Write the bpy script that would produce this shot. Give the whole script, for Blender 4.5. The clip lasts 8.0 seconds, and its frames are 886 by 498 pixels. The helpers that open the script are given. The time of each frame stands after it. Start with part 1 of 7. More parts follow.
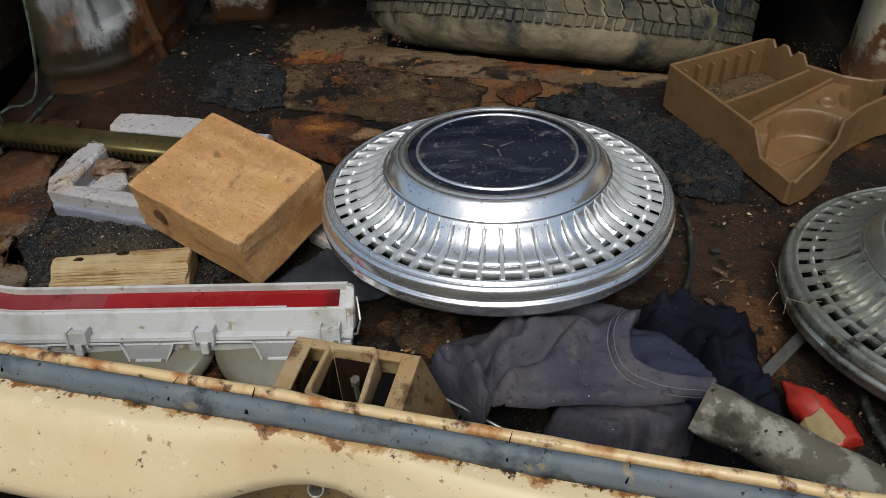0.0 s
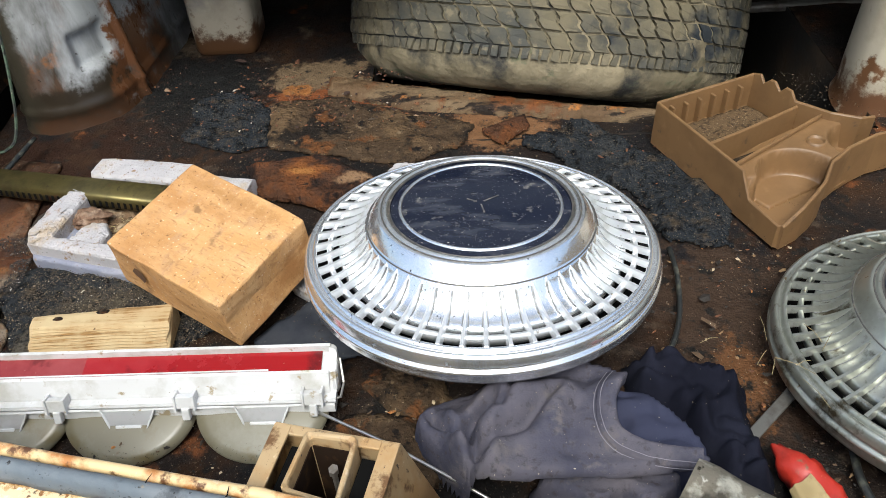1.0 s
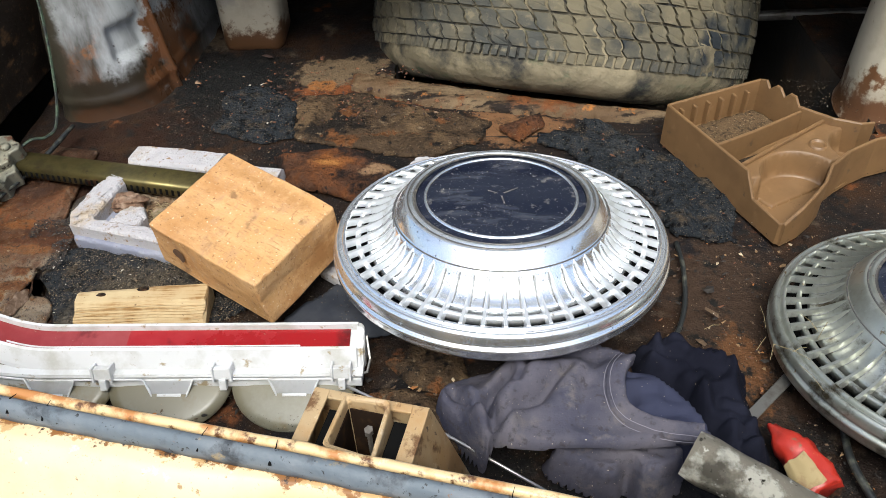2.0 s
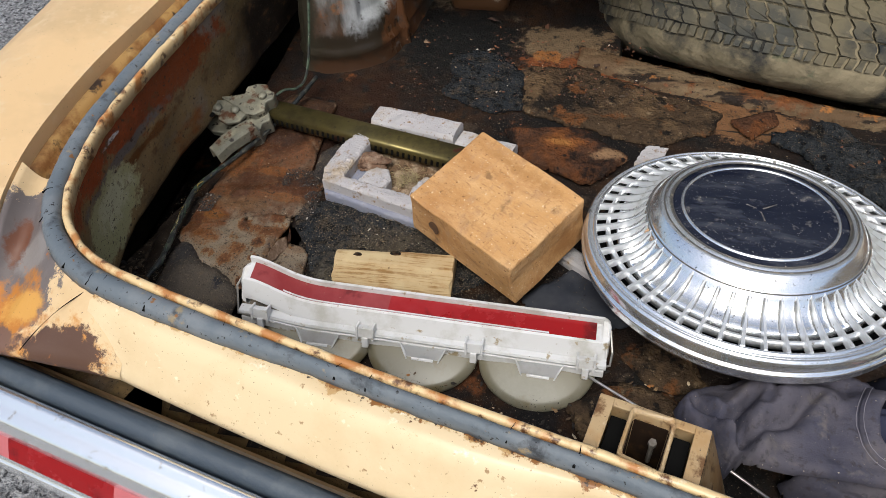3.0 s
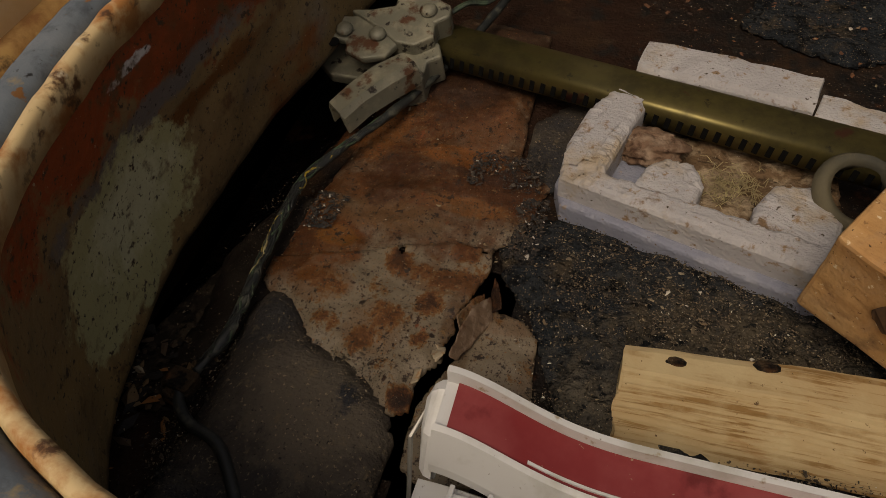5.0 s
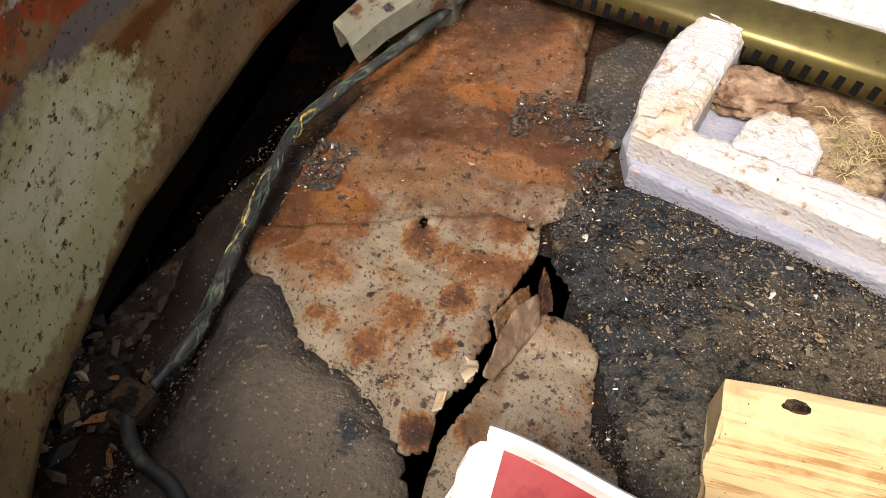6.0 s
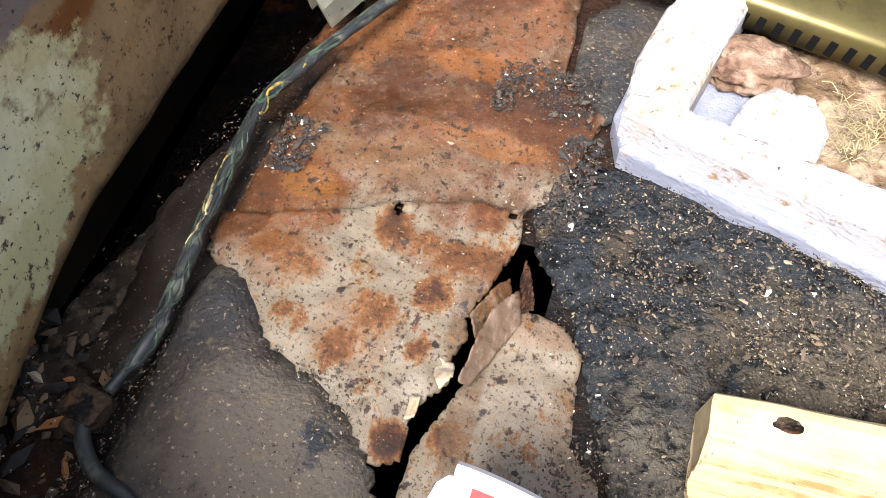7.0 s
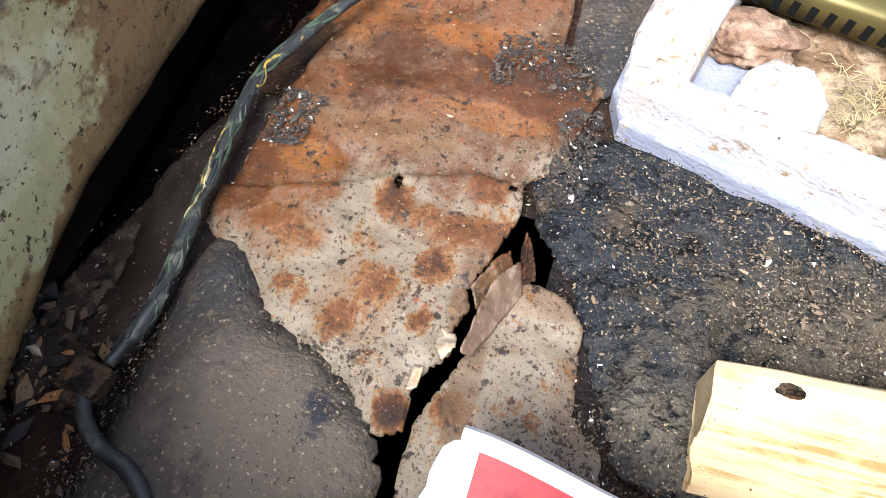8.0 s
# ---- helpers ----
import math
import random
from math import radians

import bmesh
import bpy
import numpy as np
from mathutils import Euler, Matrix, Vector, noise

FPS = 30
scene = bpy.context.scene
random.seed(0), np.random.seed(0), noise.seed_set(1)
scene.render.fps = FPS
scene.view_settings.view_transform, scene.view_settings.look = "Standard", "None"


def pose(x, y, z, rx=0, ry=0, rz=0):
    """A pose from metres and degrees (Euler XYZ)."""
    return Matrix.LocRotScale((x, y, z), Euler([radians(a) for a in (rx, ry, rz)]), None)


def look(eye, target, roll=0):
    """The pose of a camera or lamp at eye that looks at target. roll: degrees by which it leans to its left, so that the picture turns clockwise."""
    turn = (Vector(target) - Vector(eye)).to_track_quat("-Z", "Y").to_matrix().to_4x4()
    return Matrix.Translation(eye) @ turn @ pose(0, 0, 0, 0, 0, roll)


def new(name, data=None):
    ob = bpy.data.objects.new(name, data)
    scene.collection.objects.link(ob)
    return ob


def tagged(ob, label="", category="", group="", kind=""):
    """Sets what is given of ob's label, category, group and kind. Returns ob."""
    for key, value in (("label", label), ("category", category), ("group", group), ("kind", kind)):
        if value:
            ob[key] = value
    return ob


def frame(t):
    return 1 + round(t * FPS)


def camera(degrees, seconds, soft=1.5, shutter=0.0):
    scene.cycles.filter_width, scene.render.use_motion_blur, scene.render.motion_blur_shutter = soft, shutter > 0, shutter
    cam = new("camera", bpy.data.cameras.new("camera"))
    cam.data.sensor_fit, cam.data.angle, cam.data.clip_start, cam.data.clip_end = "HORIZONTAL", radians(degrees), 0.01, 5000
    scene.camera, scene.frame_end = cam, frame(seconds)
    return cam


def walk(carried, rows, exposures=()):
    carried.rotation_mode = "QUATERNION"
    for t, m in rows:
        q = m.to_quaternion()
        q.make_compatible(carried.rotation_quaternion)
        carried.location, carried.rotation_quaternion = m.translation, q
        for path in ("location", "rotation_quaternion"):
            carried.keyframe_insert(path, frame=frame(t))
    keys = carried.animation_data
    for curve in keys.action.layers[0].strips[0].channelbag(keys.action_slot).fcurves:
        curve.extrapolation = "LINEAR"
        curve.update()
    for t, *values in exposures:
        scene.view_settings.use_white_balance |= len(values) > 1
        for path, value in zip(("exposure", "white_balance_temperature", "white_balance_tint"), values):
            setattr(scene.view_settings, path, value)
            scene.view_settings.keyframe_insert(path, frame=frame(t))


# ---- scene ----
cam = camera(58.9, 8.0, soft=0.9)
PATH = [
    (0, (0.0421, 0.1825, 0.6124), (-0.0184, 1.7917, -0.8273), -3.0),
    (0.5, (0.0367, 0.2192, 0.6307), (-0.0216, 1.8306, -0.8057), -3.6),
    (1, (0.0572, 0.2322, 0.6491), (0.0054, 1.8382, -0.7949), -3.6),
    (1.2, (0.0497, 0.2268, 0.6512), (0.0216, 1.8317, -0.7938), -3.1),
    (2.3, (0.0248, 0.1652, 0.7096), (-0.0842, 1.7647, -0.7366), -1.4),
    (2.5, (-0.0043, 0.1577, 0.7376), (-0.1793, 1.7377, -0.7247), -0.9),
    (3, (-0.1242, 0.189, 0.7625), (-0.4676, 1.6243, -0.8143), -3.4),
    (3.5, (-0.2192, 0.2376, 0.7549), (-0.554, 1.6513, -0.8435), -3.6),
    (4, (-0.2495, 0.3229, 0.7052), (-0.5648, 1.715, -0.9158), -3.6),
    (4.5, (-0.3434, 0.4687, 0.5864), (-0.621, 1.863, -1.039), -2.0),
    (5, (-0.4244, 0.5616, 0.4028), (-0.9029, 1.9267, -1.201), -4.1),
    (5.2, (-0.4396, 0.5908, 0.3661), (-0.9364, 1.9915, -1.201), -2.4),
    (6.3, (-0.4698, 0.6728, 0.3348), (-0.9223, 1.7366, -1.4893), -5.8),
    (6.5, (-0.4709, 0.6815, 0.3359), (-0.9148, 1.7096, -1.5109), -6.0),
    (7, (-0.4687, 0.6998, 0.3305), (-0.8856, 1.7107, -1.5325), -5.0),
    (7.5, (-0.4687, 0.6955, 0.3208), (-0.864, 1.6988, -1.5509), -4.3),
    (8, (-0.472, 0.6923, 0.3262), (-0.8532, 1.6848, -1.5541), -4.0),
]
EXPOSURES = [(0.0, -0.52, 6300, 3), (0.5, 0.33, 6200, 3), (1.0, 0.58, 6200, 3), (2.3, 0.62, 6200, 4), (2.7, 0.38, 6300, 5), (3.5, -0.43, 6500, 8), (4.5, -1.02, 7500, 10), (5.2, -1.0, 8400, 10), (6.3, 1.70, 6700, 9), (7.2, 1.80, 6100, 7), (8.0, 1.82, 5900, 6)]
walk(cam, [(t, look(eye, target, roll)) for t, eye, target, roll in PATH], EXPOSURES)

# ---- world and sun: an overcast day, brightest behind the car ----
world = bpy.data.worlds.new("overcast_sky")
scene.world = world
world.use_nodes = True
wn = world.node_tree.nodes
sky = wn.new("ShaderNodeTexSky")
sky.sky_type = 'NISHITA'
sky.sun_disc = False
sky.sun_elevation, sky.sun_rotation = radians(57), radians(185)
sky.air_density, sky.dust_density, sky.ozone_density = 1.0, 5.0, 1.0
world.node_tree.links.new(sky.outputs[0], wn["Background"].inputs[0])
wn["Background"].inputs[1].default_value = 0.15
sun = new("sun", bpy.data.lights.new("sun", 'SUN'))
sun.data.energy, sun.data.angle, sun.data.color = 2.1, radians(24), (1.0, 0.98, 0.95)
sun.matrix_world = look((-0.12, -0.50, 2.3), (0, 0.9, 0))


# ---- material helpers ----
def material(name, base, rough=0.6, metal=0.0, layers=(), bump=(), spec=0.5, rough_var=0.1, blobs=(), top=()):
    """layers: (colour, scale, low, high, detail[, stretch]) mixed over the base by noise; blobs: stains and painted
    shade (colour, centre, radii, noise scale, noise amount, softness) in metres; top: layers over the blobs; bump:
    (scale, strength, distance)."""
    m = bpy.data.materials.new(name)
    m.use_nodes = True
    nt = m.node_tree
    b = nt.nodes["Principled BSDF"]
    b.inputs["Roughness"].default_value, b.inputs["Metallic"].default_value = rough, metal
    b.inputs["Specular IOR Level"].default_value = spec
    tc = nt.nodes.new("ShaderNodeTexCoord")
    col = nt.nodes.new("ShaderNodeRGB")
    col.outputs[0].default_value = (*base, 1)
    out = col.outputs[0]
    first = None
    for k, lay in enumerate((*layers, *blobs, *top)):
        if len(layers) <= k < len(layers) + len(blobs):
            c, centre, radii, scale, amount, soft = lay
            amount *= 2.4
            mp = nt.nodes.new("ShaderNodeMapping")
            mp.inputs["Location"].default_value = [-centre[i] / radii[i] for i in range(3)]
            mp.inputs["Scale"].default_value = [1 / r for r in radii]
            nt.links.new(tc.outputs["Object"], mp.inputs[0])
            ln = nt.nodes.new("ShaderNodeVectorMath")
            ln.operation = 'LENGTH'
            nt.links.new(mp.outputs[0], ln.inputs[0])
            n = nt.nodes.new("ShaderNodeTexNoise")
            n.noise_dimensions = '4D'
            n.inputs["Scale"].default_value, n.inputs["Detail"].default_value, n.inputs["Roughness"].default_value = scale, 10, 0.72
            n.inputs["W"].default_value = 2.3 * k
            nt.links.new(tc.outputs["Object"], n.inputs["Vector"])
            ad = nt.nodes.new("ShaderNodeMath")
            ad.operation = 'MULTIPLY_ADD'
            nt.links.new(n.outputs[0], ad.inputs[0])
            ad.inputs[1].default_value = amount
            nt.links.new(ln.outputs["Value"], ad.inputs[2])
            r = nt.nodes.new("ShaderNodeMapRange")
            r.inputs[1].default_value, r.inputs[2].default_value = 1 + amount * 0.5, 1 + amount * 0.5 - soft
            nt.links.new(ad.outputs[0], r.inputs[0])
            mix = nt.nodes.new("ShaderNodeMix")
            mix.data_type = 'RGBA'
            nt.links.new(r.outputs[0], mix.inputs[0])
            nt.links.new(out, mix.inputs[6])
            mix.inputs[7].default_value = (*c, 1)
            out = mix.outputs[2]
            continue
        c, scale, low, high, detail = lay[:5]
        vec = tc.outputs["Object"]
        if len(lay) > 5:
            mp = nt.nodes.new("ShaderNodeMapping")
            mp.inputs["Scale"].default_value = lay[5]
            if len(lay) > 6:
                mp.inputs["Rotation"].default_value = lay[6]
            nt.links.new(vec, mp.inputs[0])
            vec = mp.outputs[0]
        n = nt.nodes.new("ShaderNodeTexNoise")
        n.inputs["Scale"].default_value, n.inputs["Detail"].default_value = scale, detail
        n.inputs["Roughness"].default_value = 0.62
        n.noise_dimensions = '4D'
        n.inputs["W"].default_value = 3.7 * k + len(name)
        nt.links.new(vec, n.inputs["Vector"])
        r = nt.nodes.new("ShaderNodeMapRange")
        r.inputs[1].default_value, r.inputs[2].default_value = low, high
        nt.links.new(n.outputs[0], r.inputs[0])
        mix = nt.nodes.new("ShaderNodeMix")
        mix.data_type = 'RGBA'
        nt.links.new(r.outputs[0], mix.inputs[0])
        nt.links.new(out, mix.inputs[6])
        mix.inputs[7].default_value = (*c, 1)
        out = mix.outputs[2]
        first = first or r.outputs[0]
    nt.links.new(out, b.inputs["Base Color"])
    if first is not None and rough_var:
        r2 = nt.nodes.new("ShaderNodeMapRange")
        r2.inputs[3].default_value, r2.inputs[4].default_value = max(rough - rough_var / 2, 0.03), min(rough + rough_var, 1)
        nt.links.new(first, r2.inputs[0])
        nt.links.new(r2.outputs[0], b.inputs["Roughness"])
    prev = None
    for scale, strength, dist in bump:
        n = nt.nodes.new("ShaderNodeTexNoise")
        n.inputs["Scale"].default_value, n.inputs["Detail"].default_value = scale, 6
        nt.links.new(tc.outputs["Object"], n.inputs["Vector"])
        bp = nt.nodes.new("ShaderNodeBump")
        bp.inputs["Strength"].default_value, bp.inputs["Distance"].default_value = strength, dist
        nt.links.new(n.outputs[0], bp.inputs["Height"])
        if prev:
            nt.links.new(prev, bp.inputs["Normal"])
        prev = bp.outputs[0]
    if prev:
        nt.links.new(prev, b.inputs["Normal"])
    return m


RUST_D, RUST, RUST_O = (0.035, 0.018, 0.01), (0.11, 0.045, 0.018), (0.30, 0.095, 0.022)
TAN = (0.66, 0.45, 0.235)

m_tan = material("tan_car_paint", TAN, 0.38, 0, [((0.52, 0.36, 0.19), 9, 0.45, 0.7, 4), ((0.66, 0.50, 0.30), 40, 0.55, 0.75, 5), ((0.28, 0.19, 0.10), 320, 0.68, 0.72, 2), (RUST_O, 30, 0.69, 0.72, 6)], [(60, 0.06, 0.002)])
m_sill = material("faded_cream_sill_paint", (0.64, 0.505, 0.315), 0.45, 0, [((0.56, 0.415, 0.235), 12, 0.45, 0.7, 8), ((0.30, 0.19, 0.09), 120, 0.63, 0.68, 4), (RUST, 70, 0.66, 0.69, 9), ((0.80, 0.70, 0.52), 60, 0.62, 0.70, 8), ((0.16, 0.11, 0.07), 450, 0.67, 0.70, 3)], [(90, 0.15, 0.002), (14, 0.15, 0.01)],
    blobs=[((0.84, 0.81, 0.74), (-0.307, 0.551, 0.17), (0.022, 0.011, 1), 70, 1.6, 0.3), ((0.80, 0.76, 0.68), (-0.247, 0.532, 0.17), (0.010, 0.012, 1), 90, 1.8, 0.3), ((0.050, 0.032, 0.020), (-0.058, 0.489, 0.15), (0.012, 0.011, 1), 150, 2.2, 0.2)])


def edge_rust(m, nx, ny, c, reach, stops):
    """Rust creeping from under a strip: stops (colour, noise scale, level) grow with nearness to the line nx x + ny y + c = 0."""
    nt = m.node_tree
    b = nt.nodes["Principled BSDF"]
    tc = nt.nodes.new("ShaderNodeTexCoord")
    dot = nt.nodes.new("ShaderNodeVectorMath")
    dot.operation = 'DOT_PRODUCT'
    dot.inputs[1].default_value = (nx, ny, 0)
    nt.links.new(tc.outputs["Object"], dot.inputs[0])
    far = nt.nodes.new("ShaderNodeMapRange")
    far.inputs[1].default_value, far.inputs[2].default_value = reach[0] - c, reach[1] - c
    far.inputs[3].default_value, far.inputs[4].default_value = 0.30, 0.0
    nt.links.new(dot.outputs["Value"], far.inputs[0])
    out = b.inputs["Base Color"].links[0].from_socket
    for k, (colour, scale, level) in enumerate(stops):
        n = nt.nodes.new("ShaderNodeTexNoise")
        n.noise_dimensions = '4D'
        n.inputs["Scale"].default_value, n.inputs["Detail"].default_value, n.inputs["Roughness"].default_value = scale, 10, 0.68
        n.inputs["W"].default_value = 5.1 * k
        nt.links.new(tc.outputs["Object"], n.inputs["Vector"])
        ad = nt.nodes.new("ShaderNodeMath")
        nt.links.new(n.outputs[0], ad.inputs[0])
        nt.links.new(far.outputs[0], ad.inputs[1])
        r = nt.nodes.new("ShaderNodeMapRange")
        r.inputs[1].default_value, r.inputs[2].default_value = level, level + 0.03
        nt.links.new(ad.outputs[0], r.inputs[0])
        mix = nt.nodes.new("ShaderNodeMix")
        mix.data_type = 'RGBA'
        nt.links.new(r.outputs[0], mix.inputs[0])
        nt.links.new(out, mix.inputs[6])
        mix.inputs[7].default_value = (*colour, 1)
        out = mix.outputs[2]
    nt.links.new(out, b.inputs["Base Color"])


edge_rust(m_sill, -0.2321, -0.9727, 0.4730, (0.016, 0.036), [((0.44, 0.28, 0.12), 34, 0.690), ((0.22, 0.095, 0.026), 48, 0.720), ((0.035, 0.020, 0.012), 70, 0.765)])
m_corner = material("primer_and_rust_on_tan", (0.60, 0.44, 0.25), 0.45, 0, [((0.52, 0.36, 0.19), 12, 0.45, 0.7, 5)], [(70, 0.25, 0.003)],
    blobs=[((0.125, 0.105, 0.100), (-0.685, 0.655, 0.18), (0.075, 0.085, 1), 34, 0.8, 0.06), ((0.20, 0.18, 0.17), (-0.680, 0.652, 0.18), (0.025, 0.025, 1), 26, 0.5, 0.25), ((0.40, 0.150, 0.020), (-0.682, 0.594, 0.16), (0.050, 0.036, 1), 40, 1.2, 0.4), ((0.52, 0.27, 0.06), (-0.668, 0.597, 0.16), (0.030, 0.020, 1), 40, 1.0, 0.4), ((0.14, 0.075, 0.05), (-0.69, 0.560, 0.14), (0.035, 0.020, 1), 40, 1.0, 0.2), ((0.46, 0.20, 0.04), (-0.607, 0.556, 0.14), (0.060, 0.027, 1), 46, 1.2, 0.4), ((0.085, 0.042, 0.026), (-0.605, 0.556, 0.14), (0.052, 0.022, 1), 60, 1.1, 0.15), ((0.12, 0.045, 0.022), (-0.706, 0.668, 0.18), (0.012, 0.035, 1), 60, 1.1, 0.4)],
    top=[((0.30, 0.11, 0.03), 50, 0.645, 0.68, 7), ((0.10, 0.06, 0.04), 220, 0.66, 0.70, 3)])
m_lip = material("rusted_lip_steel", (0.64, 0.47, 0.25), 0.4, 0, [((0.40, 0.17, 0.05), 30, 0.50, 0.60, 10), ((0.10, 0.042, 0.016), 60, 0.55, 0.62, 10), ((0.76, 0.66, 0.48), 50, 0.60, 0.68, 8)], [(120, 0.3, 0.002)])
m_chan = material("drip_channel_paint", (0.40, 0.235, 0.080), 0.5, 0, [((0.20, 0.085, 0.022), 22, 0.46, 0.58, 10), (RUST_D, 46, 0.56, 0.63, 10), ((0.54, 0.37, 0.16), 30, 0.58, 0.68, 8)], [(90, 0.2, 0.002)])
m_seal = material("weathered_rubber_seal", (0.115, 0.135, 0.155), 0.6, 0, [((0.17, 0.185, 0.20), 18, 0.46, 0.66, 9), ((0.040, 0.044, 0.050), 26, 0.54, 0.64, 10), ((0.26, 0.205, 0.125), 48, 0.60, 0.66, 10), ((0.02, 0.02, 0.02), 180, 0.61, 0.66, 6), ((0.20, 0.09, 0.03), 60, 0.66, 0.69, 9)], [(140, 0.45, 0.002), (40, 0.3, 0.004)], 0.3)
m_filler = material("dark_blue_grey_filler", (0.040, 0.054, 0.072), 0.5, 0, [((0.075, 0.09, 0.105), 20, 0.5, 0.66, 8), ((0.14, 0.11, 0.07), 60, 0.64, 0.70, 8)], [(140, 0.3, 0.002)])
m_chrome = material("bumper_chrome", (0.95, 0.96, 0.97), 0.20, 0.88, [((0.50, 0.44, 0.36), 60, 0.62, 0.70, 5), ((0.30, 0.20, 0.10), 200, 0.68, 0.73, 3)], [(40, 0.02, 0.002)])
m_hub = material("hubcap_chrome", (0.94, 0.955, 0.97), 0.24, 0.91, [((0.80, 0.82, 0.84), 22, 0.5, 0.72, 9), ((0.50, 0.50, 0.49), 120, 0.63, 0.69, 9), ((0.12, 0.11, 0.10), 300, 0.635, 0.66, 5)], [(160, 0.12, 0.001), (28, 0.16, 0.003)])
m_fin = material("dulled_bright_fins", (0.82, 0.835, 0.85), 0.33, 0.72, [((0.62, 0.62, 0.60), 40, 0.5, 0.7, 7), ((0.28, 0.24, 0.18), 110, 0.62, 0.68, 8)], [(160, 0.1, 0.001)])
m_hub_worn = material("dull_hubcap_steel", (0.42, 0.43, 0.39), 0.38, 0.8, [((0.30, 0.31, 0.26), 20, 0.44, 0.62, 9), ((0.075, 0.060, 0.036), 30, 0.54, 0.64, 10), ((0.20, 0.14, 0.07), 90, 0.62, 0.67, 9), ((0.48, 0.49, 0.46), 70, 0.60, 0.70, 7)], [(160, 0.12, 0.001)])
m_disc = material("black_hubcap_centre", (0.010, 0.013, 0.026), 0.16, 0.0, [((0.060, 0.064, 0.080), 16, 0.50, 0.72, 9, (1.0, 3.0, 1.0)), ((0.16, 0.15, 0.14), 70, 0.60, 0.70, 8), ((0.36, 0.33, 0.28), 480, 0.66, 0.70, 2)], [(220, 0.04, 0.001)])
m_fin_shade = material("grey_dirt_lines", (0.20, 0.205, 0.21), 0.5, 0.4, [((0.38, 0.38, 0.38), 120, 0.5, 0.62, 6), ((0.09, 0.08, 0.065), 200, 0.58, 0.64, 5)], [])
# Dark grey with paler flecks, for the groove rings and the centre mark.
m_dark_line = material("grime_in_grooves", (0.09, 0.085, 0.08), 0.5, 0.3, [((0.25, 0.22, 0.18), 90, 0.55, 0.65, 4)], [])
m_block = material("rough_sawn_timber", (0.47, 0.260, 0.105), 0.8, 0, [((0.56, 0.345, 0.165), 16, 0.42, 0.62, 9, (2.2, 0.8, 2.0)), ((0.36, 0.180, 0.070), 11, 0.50, 0.66, 9, (1.6, 1.0, 2.0)), ((0.40, 0.235, 0.12), 40, 0.53, 0.68, 9, (1.0, 2.0, 1.0)), ((0.20, 0.115, 0.06), 22, 0.62, 0.70, 9), ((0.33, 0.18, 0.08), 110, 0.55, 0.68, 7, (3.0, 0.6, 1.0)), ((0.66, 0.52, 0.34), 260, 0.62, 0.68, 4), ((0.06, 0.035, 0.02), 300, 0.67, 0.70, 3)], [(60, 0.45, 0.002), (350, 0.55, 0.001)], spec=0.12, blobs=[((0.30, 0.15, 0.058), (0.03, -0.083, -0.012), (0.06, 0.02, 0.024), 50, 1.4, 0.8), ((0.36, 0.19, 0.075), (0.05, 0.0, 0.034), (0.012, 0.09, 0.01), 80, 1.5, 0.8), ((0.25, 0.14, 0.065), (0.018, 0.028, 0.034), (0.006, 0.009, 0.01), 120, 1.5, 0.6)], top=[((0.31, 0.165, 0.07), 60, 0.58, 0.70, 9, (0.7, 2.2, 1.0)), ((0.20, 0.10, 0.045), 220, 0.61, 0.67, 6)])
m_plank = material("pale_pine", (0.40, 0.29, 0.155), 0.8, 0, [((0.24, 0.14, 0.055), 60, 0.51, 0.58, 7, (0.22, 4.0, 6.0)), ((0.45, 0.35, 0.20), 20, 0.45, 0.62, 7), ((0.30, 0.17, 0.07), 26, 0.60, 0.68, 9, (0.6, 1.5, 1.5)), ((0.10, 0.06, 0.03), 220, 0.655, 0.69, 4)], [(160, 0.3, 0.001), (420, 0.3, 0.001)], spec=0.15)
m_foam = material("dirty_white_polystyrene", (0.39, 0.375, 0.385), 0.8, 0, [((0.44, 0.425, 0.43), 14, 0.5, 0.65, 4), ((0.36, 0.29, 0.21), 20, 0.53, 0.66, 10), ((0.25, 0.165, 0.095), 110, 0.575, 0.65, 10), ((0.20, 0.13, 0.08), 40, 0.60, 0.66, 10), ((0.07, 0.05, 0.035), 190, 0.63, 0.67, 7)], [(420, 0.7, 0.002), (60, 0.45, 0.004)], spec=0.2)
# Darker lavender copy of the white foam: the lower step's shade put into colour.
m_foam_shaded = material("lavender_grey_polystyrene_side", (0.215, 0.225, 0.285), 0.8, 0, [((0.28, 0.285, 0.33), 30, 0.5, 0.65, 6), ((0.30, 0.23, 0.18), 50, 0.60, 0.66, 9), ((0.12, 0.09, 0.06), 150, 0.64, 0.68, 8)], [(420, 0.7, 0.002)], spec=0.2)
m_pocket = material("dirt_filled_foam_pocket", (0.15, 0.095, 0.055), 0.95, 0, [((0.33, 0.25, 0.17), 40, 0.50, 0.60, 10), ((0.04, 0.026, 0.016), 60, 0.56, 0.63, 10), ((0.50, 0.45, 0.38), 300, 0.66, 0.70, 4)], [(160, 0.9, 0.005)], spec=0.1)
m_jack = material("gold_zinc_plated_steel", (0.150, 0.122, 0.045), 0.42, 0.7, [((0.085, 0.070, 0.030), 30, 0.45, 0.62, 9), ((0.12, 0.045, 0.03), 30, 0.61, 0.66, 9), ((0.05, 0.04, 0.022), 90, 0.60, 0.66, 8)], [(200, 0.1, 0.001)])
m_jackhead = material("flaking_painted_cast_steel", (0.155, 0.150, 0.115), 0.55, 0.2, [((0.24, 0.225, 0.165), 34, 0.48, 0.58, 9), ((0.085, 0.035, 0.016), 40, 0.55, 0.61, 10), ((0.016, 0.010, 0.007), 80, 0.58, 0.64, 8)], [(120, 0.4, 0.002)])
